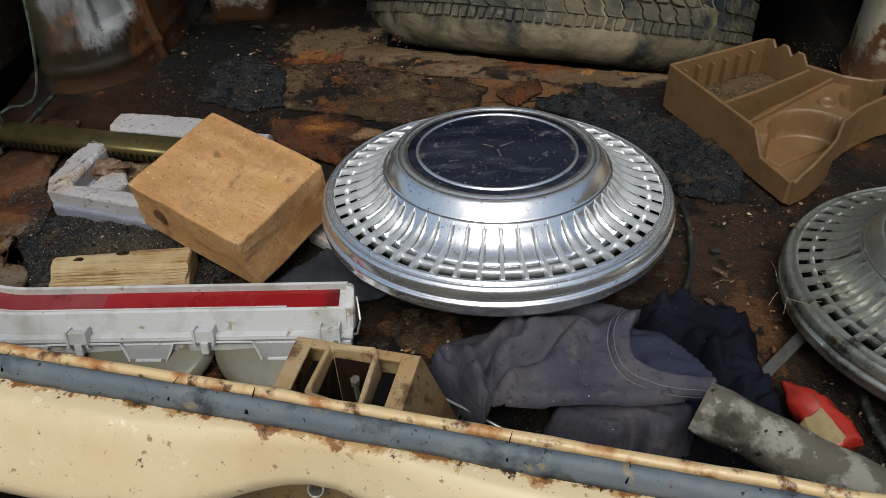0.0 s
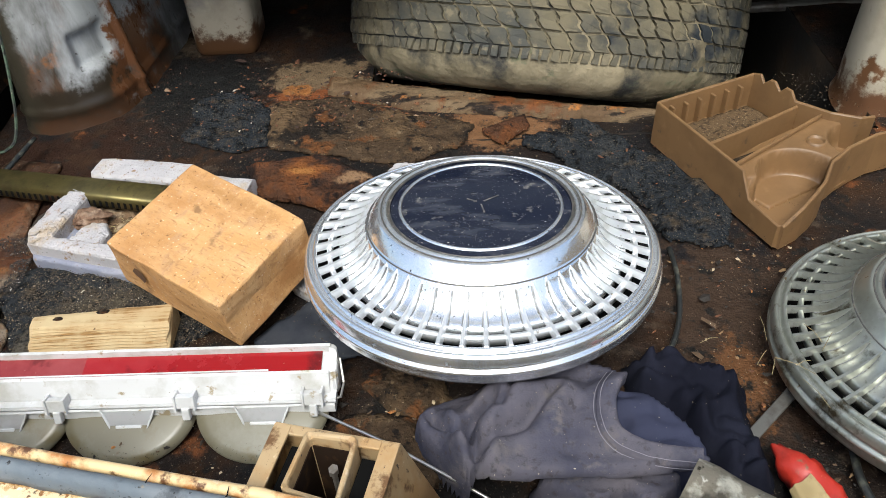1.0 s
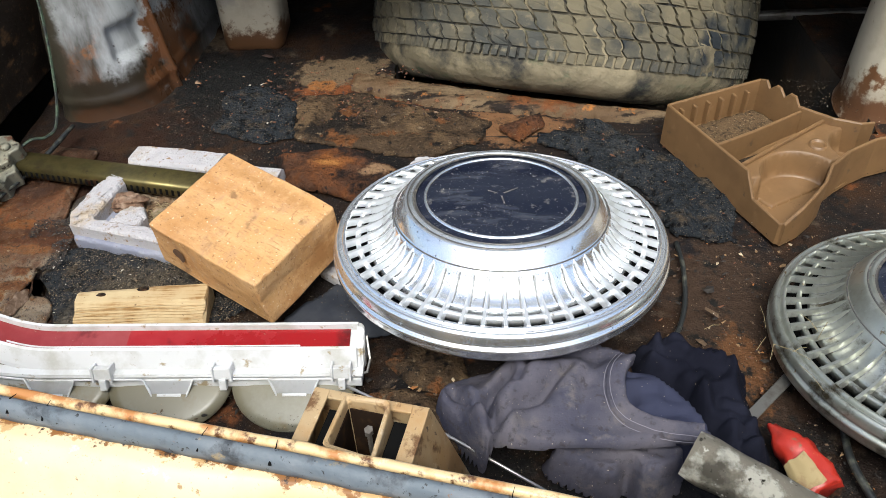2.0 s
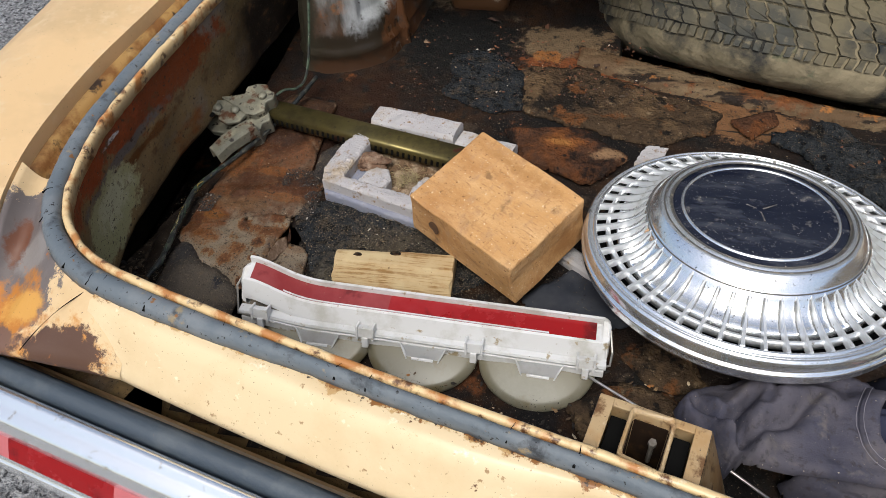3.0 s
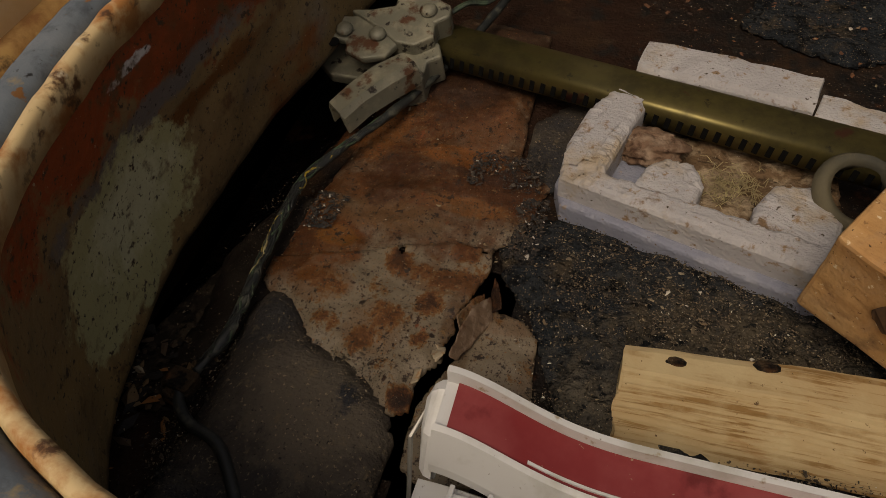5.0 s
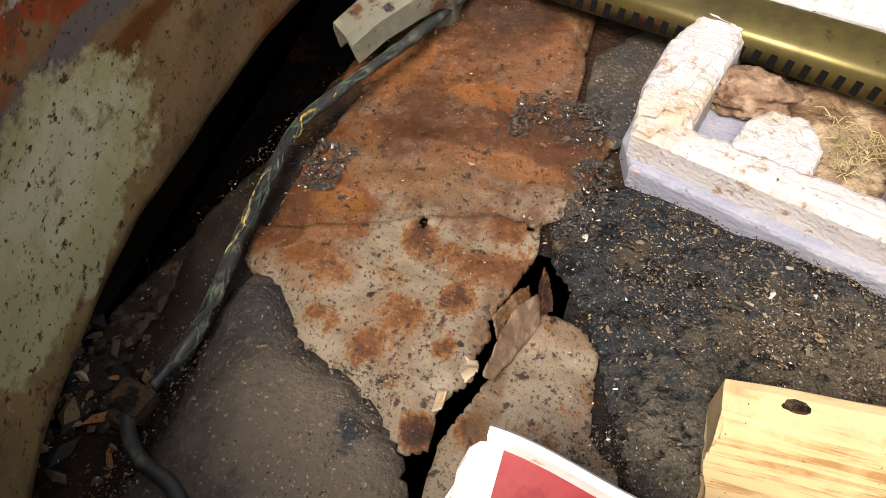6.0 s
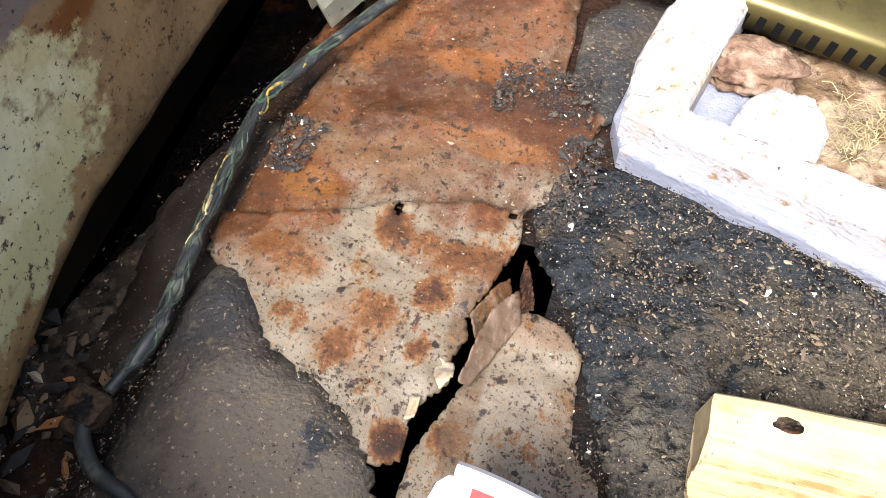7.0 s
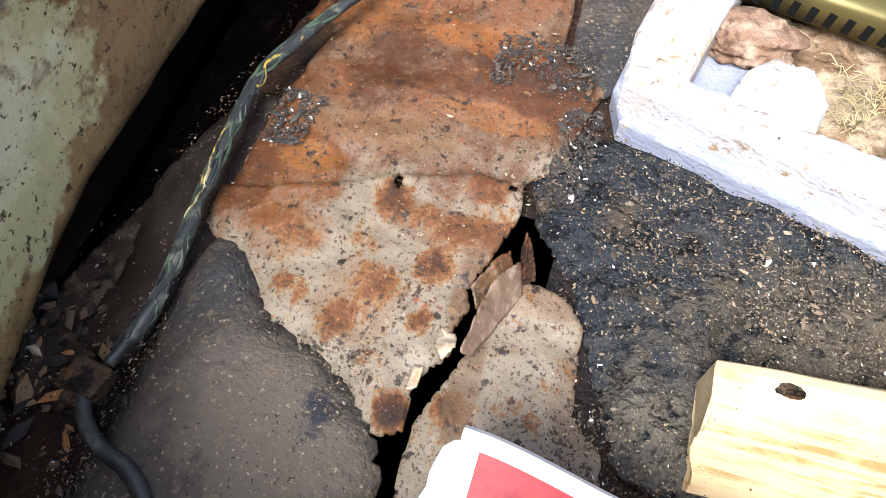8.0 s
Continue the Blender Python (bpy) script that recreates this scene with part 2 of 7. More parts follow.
m_white = material("yellowed_white_plastic", (0.59, 0.59, 0.595), 0.36, 0, [((0.43, 0.42, 0.39), 18, 0.48, 0.62, 10), ((0.30, 0.24, 0.15), 60, 0.60, 0.66, 10), ((0.12, 0.09, 0.06), 300, 0.68, 0.71, 4)], [(120, 0.1, 0.001)])
m_cup = material("stained_translucent_cup", (0.155, 0.140, 0.095), 0.38, 0, [((0.20, 0.19, 0.145), 16, 0.48, 0.6, 8), ((0.13, 0.10, 0.045), 14, 0.55, 0.63, 9), ((0.12, 0.09, 0.05), 90, 0.67, 0.71, 7)], [(40, 0.05, 0.001)])
m_red = material("faded_red_lens", (0.24, 0.006, 0.008), 0.30, 0, [((0.29, 0.022, 0.026), 14, 0.50, 0.68, 8), ((0.09, 0.006, 0.007), 26, 0.56, 0.68, 9), ((0.24, 0.17, 0.11), 160, 0.67, 0.71, 5)], [(60, 0.08, 0.001)], spec=0.35)
# Pinker copy of the red lens: glare on its left part painted in.
m_lens_glare = material("sun_faded_lens", (0.20, 0.024, 0.026), 0.35, 0, [((0.26, 0.050, 0.052), 14, 0.46, 0.64, 8), ((0.12, 0.012, 0.013), 30, 0.57, 0.68, 9), ((0.30, 0.22, 0.16), 200, 0.66, 0.70, 5)], [(60, 0.08, 0.001)], spec=0.35)
m_pink = material("sun_bleached_red_tape", (0.45, 0.13, 0.14), 0.4, 0, [((0.36, 0.10, 0.11), 30, 0.5, 0.65, 4)], [])
m_tray = material("brown_moulded_plastic", (0.185, 0.104, 0.045), 0.45, 0, [((0.14, 0.078, 0.033), 14, 0.45, 0.66, 9), ((0.22, 0.13, 0.062), 60, 0.58, 0.72, 6), ((0.07, 0.045, 0.028), 40, 0.62, 0.70, 8)], [(250, 0.05, 0.001)])
m_dirt = material("dry_dirt_crumbs", (0.10, 0.065, 0.035), 0.9, 0, [((0.26, 0.19, 0.11), 330, 0.57, 0.65, 5), ((0.035, 0.024, 0.015), 150, 0.5, 0.62, 7), ((0.40, 0.34, 0.26), 500, 0.66, 0.70, 3)], [(300, 0.9, 0.003)], spec=0.1)
m_tyre = material("muddy_tyre_rubber", (0.055, 0.055, 0.048), 0.8, 0, [((0.135, 0.115, 0.074), 6, 0.42, 0.58, 10), ((0.165, 0.14, 0.092), 50, 0.55, 0.66, 9), ((0.022, 0.026, 0.030), 9, 0.54, 0.64, 9)], [(120, 0.4, 0.003)], spec=0.2)
m_side = material("mud_caked_sidewall", (0.145, 0.122, 0.078), 0.85, 0, [((0.24, 0.20, 0.13), 11, 0.47, 0.62, 10), ((0.035, 0.034, 0.031), 13, 0.50, 0.61, 10), ((0.09, 0.10, 0.06), 20, 0.58, 0.68, 9)], [(90, 0.5, 0.005), (18, 0.6, 0.02)], 0.15)
m_cloth = material("grey_blue_jersey", (0.064, 0.062, 0.084), 0.95, 0, [((0.100, 0.092, 0.108), 9, 0.44, 0.60, 10), ((0.044, 0.046, 0.070), 16, 0.50, 0.64, 10), ((0.125, 0.112, 0.112), 46, 0.55, 0.68, 10), ((0.055, 0.050, 0.058), 130, 0.54, 0.66, 8), ((0.34, 0.30, 0.24), 320, 0.69, 0.72, 2)], [(700, 0.6, 0.001), (110, 0.4, 0.003), (40, 0.35, 0.006)], spec=0.08)
m_cloth_in = material("navy_jersey_inside", (0.034, 0.037, 0.064), 0.95, 0, [((0.070, 0.070, 0.095), 10, 0.45, 0.65, 8), ((0.30, 0.26, 0.20), 320, 0.71, 0.74, 2)], [(900, 0.4, 0.001), (60, 0.25, 0.004)], spec=0.08)
m_stitch = material("pale_stitching", (0.19, 0.18, 0.21), 0.9, 0, [], [], spec=0.1)
m_black_cloth = material("black_navy_fabric", (0.006, 0.0065, 0.012), 0.95, 0, [((0.014, 0.015, 0.025), 16, 0.45, 0.7, 7), ((0.22, 0.18, 0.12), 300, 0.715, 0.74, 2)], [(700, 0.3, 0.001), (50, 0.2, 0.004)], spec=0.08)
m_pipe = material("mud_smeared_rubber_pipe", (0.26, 0.235, 0.19), 0.85, 0, [((0.56, 0.54, 0.47), 26, 0.51, 0.57, 10, (1, 1, 1)), ((0.10, 0.092, 0.075), 16, 0.52, 0.60, 10), ((0.66, 0.64, 0.58), 90, 0.60, 0.65, 9), ((0.03, 0.027, 0.02), 110, 0.61, 0.66, 8)], [(80, 0.7, 0.003), (300, 0.5, 0.001)], spec=0.15)
m_redplastic = material("red_plastic_bottle", (0.36, 0.024, 0.014), 0.45, 0, [((0.22, 0.016, 0.010), 40, 0.48, 0.62, 8), ((0.16, 0.09, 0.05), 60, 0.58, 0.64, 9), ((0.55, 0.22, 0.08), 70, 0.64, 0.70, 8)], [(60, 0.3, 0.003)])
m_label = material("stained_paper_label", (0.33, 0.25, 0.12), 0.8, 0, [((0.22, 0.14, 0.07), 50, 0.5, 0.65, 6)], [])
m_wire = material("dark_wire_loom", (0.016, 0.018, 0.018), 0.55, 0, [((0.10, 0.10, 0.075), 60, 0.52, 0.66, 5)], [(200, 0.3, 0.001)])
m_yellow = material("yellow_wire", (0.36, 0.25, 0.03), 0.55, 0, [((0.06, 0.06, 0.04), 90, 0.48, 0.56, 5)])
m_green = material("green_wire", (0.045, 0.070, 0.042), 0.55, 0, [((0.012, 0.014, 0.012), 70, 0.46, 0.56, 8), ((0.16, 0.16, 0.12), 120, 0.62, 0.68, 6)])
m_asphalt = material("coarse_asphalt", (0.17, 0.17, 0.175), 0.9, 0, [((0.34, 0.34, 0.345), 95, 0.48, 0.56, 3), ((0.035, 0.035, 0.038), 80, 0.53, 0.59, 3), ((0.60, 0.58, 0.55), 130, 0.62, 0.66, 3), ((0.12, 0.12, 0.12), 3, 0.5, 0.7, 5)], [(95, 1.0, 0.02)], spec=0.2)
# The first blob, round the jack, is rust darkened to hold the fender's shade.
m_floor = material("rust_and_grime_floor", (0.013, 0.008, 0.006), 0.75, 0, [((0.030, 0.014, 0.006), 9, 0.47, 0.58, 10), ((0.13, 0.045, 0.014), 16, 0.60, 0.67, 10), ((0.085, 0.062, 0.042), 13, 0.58, 0.66, 10), ((0.006, 0.005, 0.005), 10, 0.51, 0.58, 10)], [(60, 0.7, 0.008), (320, 0.7, 0.003)], 0.2,
    blobs=[((0.019, 0.007, 0.003), (-0.56, 1.12, 0), (0.18, 0.18, 1), 18, 1.4, 0.4), ((0.005, 0.005, 0.005), (-0.36, 1.38, 0), (0.13, 0.12, 1), 20, 1.4, 0.3), ((0.13, 0.090, 0.052), (-0.17, 1.40, 0), (0.09, 0.06, 1), 26, 1.3, 0.25),
           ((0.15, 0.048, 0.016), (-0.08, 1.325, 0), (0.19, 0.045, 1), 30, 1.6, 0.3), ((0.24, 0.10, 0.03), (-0.20, 1.36, 0), (0.035, 0.018, 1), 40, 1.4, 0.3), ((0.15, 0.075, 0.034), (0.12, 1.22, 0), (0.10, 0.05, 1), 34, 1.4, 0.25), ((0.007, 0.006, 0.007), (0.30, 1.06, 0), (0.13, 0.20, 1), 20, 1.6, 0.3), ((0.036, 0.021, 0.013), (0.36, 0.82, 0), (0.11, 0.16, 1), 24, 1.6, 0.35), ((0.10, 0.045, 0.018), (0.34, 0.74, 0), (0.03, 0.07, 1), 40, 1.6, 0.35), ((0.005, 0.005, 0.006), (0.22, 0.55, 0), (0.2, 0.08, 1), 20, 1.2, 0.3)],
    top=[((0.009, 0.008, 0.007), 46, 0.56, 0.63, 9), ((0.20, 0.16, 0.115), 560, 0.675, 0.71, 3), ((0.09, 0.07, 0.05), 260, 0.655, 0.69, 5)])
def rust_paint(name, base, regions, top=(), films=()):
    """Paint eaten by rust: one grainy field, raised by regions (centre, radii, weight), read off as
    paint, tan halo, orange, brown and black pits; films are thin washes of rust and painted shade (colour, centre,
    radii, amount)."""
    m = bpy.data.materials.new(name)
    m.use_nodes = True
    nt = m.node_tree
    b = nt.nodes["Principled BSDF"]
    b.inputs["Specular IOR Level"].default_value = 0.35
    tc = nt.nodes.new("ShaderNodeTexCoord")

    def tex(scale, detail, rough, w=0.0):
        n = nt.nodes.new("ShaderNodeTexNoise")
        n.noise_dimensions = '4D'
        n.inputs["Scale"].default_value, n.inputs["Detail"].default_value, n.inputs["Roughness"].default_value = scale, detail, rough
        n.inputs["W"].default_value = w
        nt.links.new(tc.outputs["Object"], n.inputs["Vector"])
        return n.outputs[0]

    def calc(op, a, c, d=None):
        q = nt.nodes.new("ShaderNodeMath")
        q.operation = op
        for k, v in enumerate((a, c, d)):
            if v is None:
                continue
            if isinstance(v, (int, float)):
                q.inputs[k].default_value = v
            else:
                nt.links.new(v, q.inputs[k])
        return q.outputs[0]
    field = calc('MULTIPLY_ADD', tex(62, 12, 0.72), 0.80, 0.060)
    field = calc('MULTIPLY_ADD', calc('SUBTRACT', tex(300, 6, 0.65, 4.0), 0.5), 0.50, field)
    def near_to(centre, radii, weight, wobble=0.0):
        mp = nt.nodes.new("ShaderNodeMapping")
        mp.inputs["Location"].default_value = [-centre[k] / radii[k] if k < 2 else 0 for k in range(3)]
        mp.inputs["Scale"].default_value = [1 / radii[0], 1 / radii[1], 0]
        nt.links.new(tc.outputs["Object"], mp.inputs[0])
        ln = nt.nodes.new("ShaderNodeVectorMath")
        ln.operation = 'LENGTH'
        nt.links.new(mp.outputs[0], ln.inputs[0])
        far = ln.outputs["Value"]
        if wobble:
            far = calc('MULTIPLY_ADD', calc('SUBTRACT', tex(34, 10, 0.66, 7.0 + 60 * centre[0]), 0.5), wobble, far)
        near = nt.nodes.new("ShaderNodeMapRange")
        near.interpolation_type = 'SMOOTHSTEP'
        near.inputs[1].default_value, near.inputs[2].default_value = 1.3, 0.2
        if wobble:
            near.inputs[1].default_value, near.inputs[2].default_value = 1.12, 0.82
        near.inputs[3].default_value, near.inputs[4].default_value = 0.0, weight
        nt.links.new(far, near.inputs[0])
        return near.outputs[0]
    for centre, radii, weight in regions:
        field = calc('ADD', field, near_to(centre, radii, weight))
    r = nt.nodes.new("ShaderNodeValToRGB")
    for k, (p, c) in enumerate(((0.0, base), (0.535, [0.92 * v for v in base]), (0.57, (0.150, 0.088, 0.040)), (0.61, (0.138, 0.056, 0.016)), (0.67, (0.082, 0.030, 0.010)), (0.76, (0.038, 0.015, 0.007)), (0.88, (0.018, 0.010, 0.007)))):
        e = r.color_ramp.elements[k] if k < 2 else r.color_ramp.elements.new(p)
        e.position, e.color = p, (*c, 1)
    nt.links.new(field, r.inputs[0])
    out = r.outputs[0]
    patchy = nt.nodes.new("ShaderNodeMapRange")
    patchy.inputs[1].default_value, patchy.inputs[2].default_value = 0.36, 0.54
    patchy.inputs[3].default_value, patchy.inputs[4].default_value = 0.45, 1.12
    nt.links.new(tex(150, 9, 0.75, 21.0), patchy.inputs[0])
    uneven = patchy.outputs[0]
    for c, centre, radii, amount in films:
        mix = nt.nodes.new("ShaderNodeMix")
        mix.data_type = 'RGBA'
        nt.links.new(calc('MULTIPLY', near_to(centre, radii, amount, 1.5), uneven), mix.inputs[0])
        nt.links.new(out, mix.inputs[6])
        mix.inputs[7].default_value = (*c, 1)
        out = mix.outputs[2]
    for k, (c, scale, low, high, detail) in enumerate(top):
        mr = nt.nodes.new("ShaderNodeMapRange")
        mr.inputs[1].default_value, mr.inputs[2].default_value = low, high
        nt.links.new(tex(scale, detail, 0.62, 9.0 + 3 * k), mr.inputs[0])
        mix = nt.nodes.new("ShaderNodeMix")
        mix.data_type = 'RGBA'
        nt.links.new(mr.outputs[0], mix.inputs[0])
        nt.links.new(out, mix.inputs[6])
        mix.inputs[7].default_value = (*c, 1)
        out = mix.outputs[2]
    nt.links.new(out, b.inputs["Base Color"])
    ro = nt.nodes.new("ShaderNodeMapRange")
    ro.inputs[1].default_value, ro.inputs[2].default_value, ro.inputs[3].default_value, ro.inputs[4].default_value = 0.5, 0.75, 0.42, 0.9
    nt.links.new(field, ro.inputs[0])
    nt.links.new(ro.outputs[0], b.inputs["Roughness"])
    bp = nt.nodes.new("ShaderNodeBump")
    bp.inputs["Strength"].default_value, bp.inputs["Distance"].default_value = 0.5, 0.003
    nt.links.new(field, bp.inputs["Height"])
    nt.links.new(bp.outputs[0], b.inputs["Normal"])
    return m


FLECKS = [((0.15, 0.042, 0.014), 60, 0.64, 0.68, 7), ((0.050, 0.030, 0.018), 520, 0.57, 0.63, 4), ((0.022, 0.014, 0.010), 130, 0.595, 0.64, 9), ((0.17, 0.10, 0.045), 200, 0.62, 0.67, 6), ((0.030, 0.012, 0.006), 260, 0.575, 0.625, 9), ((0.20, 0.085, 0.030), 300, 0.63, 0.67, 6), ((0.32, 0.29, 0.25), 460, 0.68, 0.72, 3)]
# The last film, nearly black, paints the shade over the skin's far end.
m_sheet = rust_paint("rusting_grey_floor_paint", (0.176, 0.139, 0.098), [((-0.562, 0.832), (0.015, 0.014), 0.22), ((-0.571, 0.811), (0.011, 0.012), 0.26), ((-0.613, 0.848), (0.024, 0.014), 0.16), ((-0.539, 0.874), (0.036, 0.010), 0.22), ((-0.568, 0.880), (0.011, 0.014), 0.24), ((-0.538, 0.852), (0.010, 0.013), 0.24), ((-0.534, 0.823), (0.008, 0.009), 0.17), ((-0.534, 0.780), (0.010, 0.012), 0.36), ((-0.633, 0.896), (0.016, 0.030), 0.36), ((-0.524, 0.898), (0.014, 0.014), 0.22), ((-0.595, 0.821), (0.014, 0.012), 0.13), ((-0.574, 0.852), (0.013, 0.012), 0.12), ((-0.512, 0.788), (0.010, 0.010), 0.24), ((-0.551, 0.797), (0.010, 0.008), 0.12),
    ((-0.545, 0.965), (0.040, 0.016), 0.18), ((-0.600, 1.000), (0.050, 0.040), 0.10), ((-0.505, 0.960), (0.022, 0.022), 0.26), ((-0.59, 1.08), (0.09, 0.07), 0.18), ((-0.517, 0.982), (0.026, 0.020), 0.20), ((-0.452, 0.815), (0.016, 0.030), 0.12), ((-0.500, 0.80), (0.03, 0.06), 0.02), ((-0.655, 0.90), (0.02, 0.06), 0.16), ((-0.508, 0.868), (0.012, 0.026), 0.16)], FLECKS,
    [((0.074, 0.022, 0.005), (-0.575, 1.035), (0.150, 0.140), 0.74), ((0.103, 0.030, 0.004), (-0.640, 0.885), (0.042, 0.044), 0.82), ((0.112, 0.037, 0.008), (-0.610, 0.935), (0.050, 0.030), 0.45), ((0.051, 0.016, 0.004), (-0.548, 0.968), (0.060, 0.022), 0.65), ((0.125, 0.072, 0.035), (-0.590, 0.922), (0.045, 0.016), 0.50), ((0.078, 0.033, 0.011), (-0.514, 0.850), (0.013, 0.030), 0.66), ((0.090, 0.052, 0.025), (-0.508, 0.798), (0.007, 0.030), 0.64), ((0.138, 0.056, 0.024), (-0.545, 1.035), (0.026, 0.034), 0.55), ((0.086, 0.030, 0.006), (-0.540, 0.872), (0.034, 0.012), 0.5), ((0.112, 0.040, 0.008), (-0.612, 0.846), (0.022, 0.014), 0.45), ((0.121, 0.047, 0.011), (-0.566, 0.822), (0.020, 0.022), 0.35), ((0.112, 0.040, 0.010), (-0.456, 0.812), (0.016, 0.030), 0.25), ((0.042, 0.013, 0.004), (-0.600, 0.965), (0.020, 0.034), 0.7), ((0.034, 0.012, 0.005), (-0.520, 0.985), (0.034, 0.014), 0.8), ((0.179, 0.059, 0.011), (-0.555, 0.995), (0.040, 0.012), 0.6), ((0.047, 0.015, 0.004), (-0.575, 1.060), (0.040, 0.030), 0.7), ((0.158, 0.057, 0.013), (-0.625, 1.02), (0.020, 0.04), 0.6), ((0.173, 0.067, 0.018), (-0.535, 0.945), (0.030, 0.010), 0.6), ((0.053, 0.017, 0.004), (-0.640, 0.872), (0.014, 0.022), 0.6), ((0.179, 0.071, 0.014), (-0.620, 0.893), (0.016, 0.010), 0.6), ((0.121, 0.047, 0.013), (-0.49, 0.848), (0.02, 0.010), 0.35), ((0.022, 0.008, 0.003), (-0.580, 1.130), (0.110, 0.075), 0.86)])
m_felt = material("rotted_black_felt", (0.020, 0.023, 0.027), 0.95, 0, [((0.034, 0.036, 0.038), 16, 0.49, 0.63, 9), ((0.060, 0.046, 0.032), 34, 0.54, 0.65, 10), ((0.006, 0.006, 0.007), 60, 0.53, 0.61, 9), ((0.22, 0.18, 0.13), 620, 0.655, 0.69, 3), ((0.10, 0.08, 0.055), 300, 0.63, 0.68, 4)], [(70, 1.0, 0.012), (260, 0.9, 0.005)], 0.06,
    blobs=[((0.078, 0.064, 0.046), (-0.345, 0.850, 0), (0.105, 0.060, 1), 70, 1.3, 0.7), ((0.088, 0.076, 0.060), (-0.415, 0.805, 0), (0.055, 0.040, 1), 70, 1.4, 0.7)], top=[((0.010, 0.011, 0.012), 110, 0.55, 0.62, 8), ((0.20, 0.165, 0.12), 520, 0.62, 0.66, 4)])
m_mat = material("grey_brown_rubber_mat", (0.040, 0.033, 0.028), 0.65, 0, [((0.068, 0.056, 0.045), 13, 0.50, 0.57, 10), ((0.022, 0.023, 0.027), 15, 0.53, 0.64, 10)], [(70, 0.45, 0.004), (330, 0.9, 0.002)], 0.2,
    blobs=[((0.078, 0.064, 0.050), (-0.575, 0.760, 0), (0.040, 0.048, 1), 60, 1.2, 0.3), ((0.030, 0.028, 0.028), (-0.628, 0.812, 0), (0.018, 0.030, 1), 60, 1.2, 0.5), ((0.020, 0.021, 0.025), (-0.562, 0.770, 0), (0.007, 0.016, 1), 90, 1.6, 0.5)], top=[((0.19, 0.15, 0.10), 420, 0.60, 0.65, 4), ((0.012, 0.011, 0.010), 500, 0.61, 0.66, 4), ((0.10, 0.078, 0.052), 120, 0.58, 0.68, 9)])
m_strip = material("dark_brown_vinyl", (0.016, 0.011, 0.008), 0.7, 0, [((0.034, 0.026, 0.019), 30, 0.48, 0.62, 9), ((0.016, 0.012, 0.010), 60, 0.55, 0.64, 8), ((0.16, 0.13, 0.09), 420, 0.66, 0.70, 3)], [(90, 0.4, 0.003), (330, 0.5, 0.001)], 0.15)
m_dirt_dark = material("packed_dark_dirt", (0.028, 0.021, 0.015), 0.95, 0, [((0.075, 0.055, 0.036), 90, 0.50, 0.60, 9), ((0.010, 0.008, 0.006), 140, 0.55, 0.62, 8), ((0.24, 0.19, 0.13), 380, 0.66, 0.70, 3)], [(120, 0.9, 0.006)], 0.1)
m_flap = material("torn_brown_steel", (0.110, 0.070, 0.045), 0.6, 0, [((0.18, 0.13, 0.095), 120, 0.50, 0.64, 9, (3, 1, 1)), ((0.075, 0.034, 0.018), 90, 0.55, 0.63, 9)], [(220, 0.5, 0.002)], 0.3)
m_chip = material("chipped_cream_paint", (0.34, 0.28, 0.20), 0.6, 0, [((0.30, 0.17, 0.08), 140, 0.52, 0.62, 9)], [(220, 0.4, 0.002)], 0.3)
m_plate = material("flaking_rust_plate", (0.060, 0.026, 0.013), 0.8, 0, [((0.105, 0.038, 0.013), 26, 0.47, 0.58, 10), ((0.014, 0.008, 0.006), 20, 0.53, 0.60, 10)], [(60, 1.0, 0.012), (250, 0.9, 0.004)], 0.2,
    blobs=[((0.17, 0.060, 0.016), (-0.155, 1.105, 0), (0.040, 0.018, 1), 40, 1.5, 0.6), ((0.26, 0.11, 0.03), (-0.160, 1.100, 0), (0.022, 0.008, 1), 60, 1.6, 0.5), ((0.20, 0.12, 0.065), (-0.085, 1.085, 0), (0.03, 0.012, 1), 60, 1.4, 0.5)], top=[((0.010, 0.006, 0.005), 90, 0.60, 0.65, 9)])
m_ledge = material("worn_brown_ledge", (0.095, 0.058, 0.030), 0.75, 0, [((0.15, 0.105, 0.060), 12, 0.46, 0.58, 10, (0.6, 2.0, 1)), ((0.125, 0.045, 0.015), 16, 0.53, 0.60, 10), ((0.014, 0.009, 0.006), 22, 0.54, 0.60, 10, (0.5, 2.0, 1)), ((0.30, 0.12, 0.03), 30, 0.60, 0.66, 10), ((0.010, 0.007, 0.005), 80, 0.60, 0.65, 9)], [(40, 0.9, 0.010), (150, 0.7, 0.004)], 0.2)
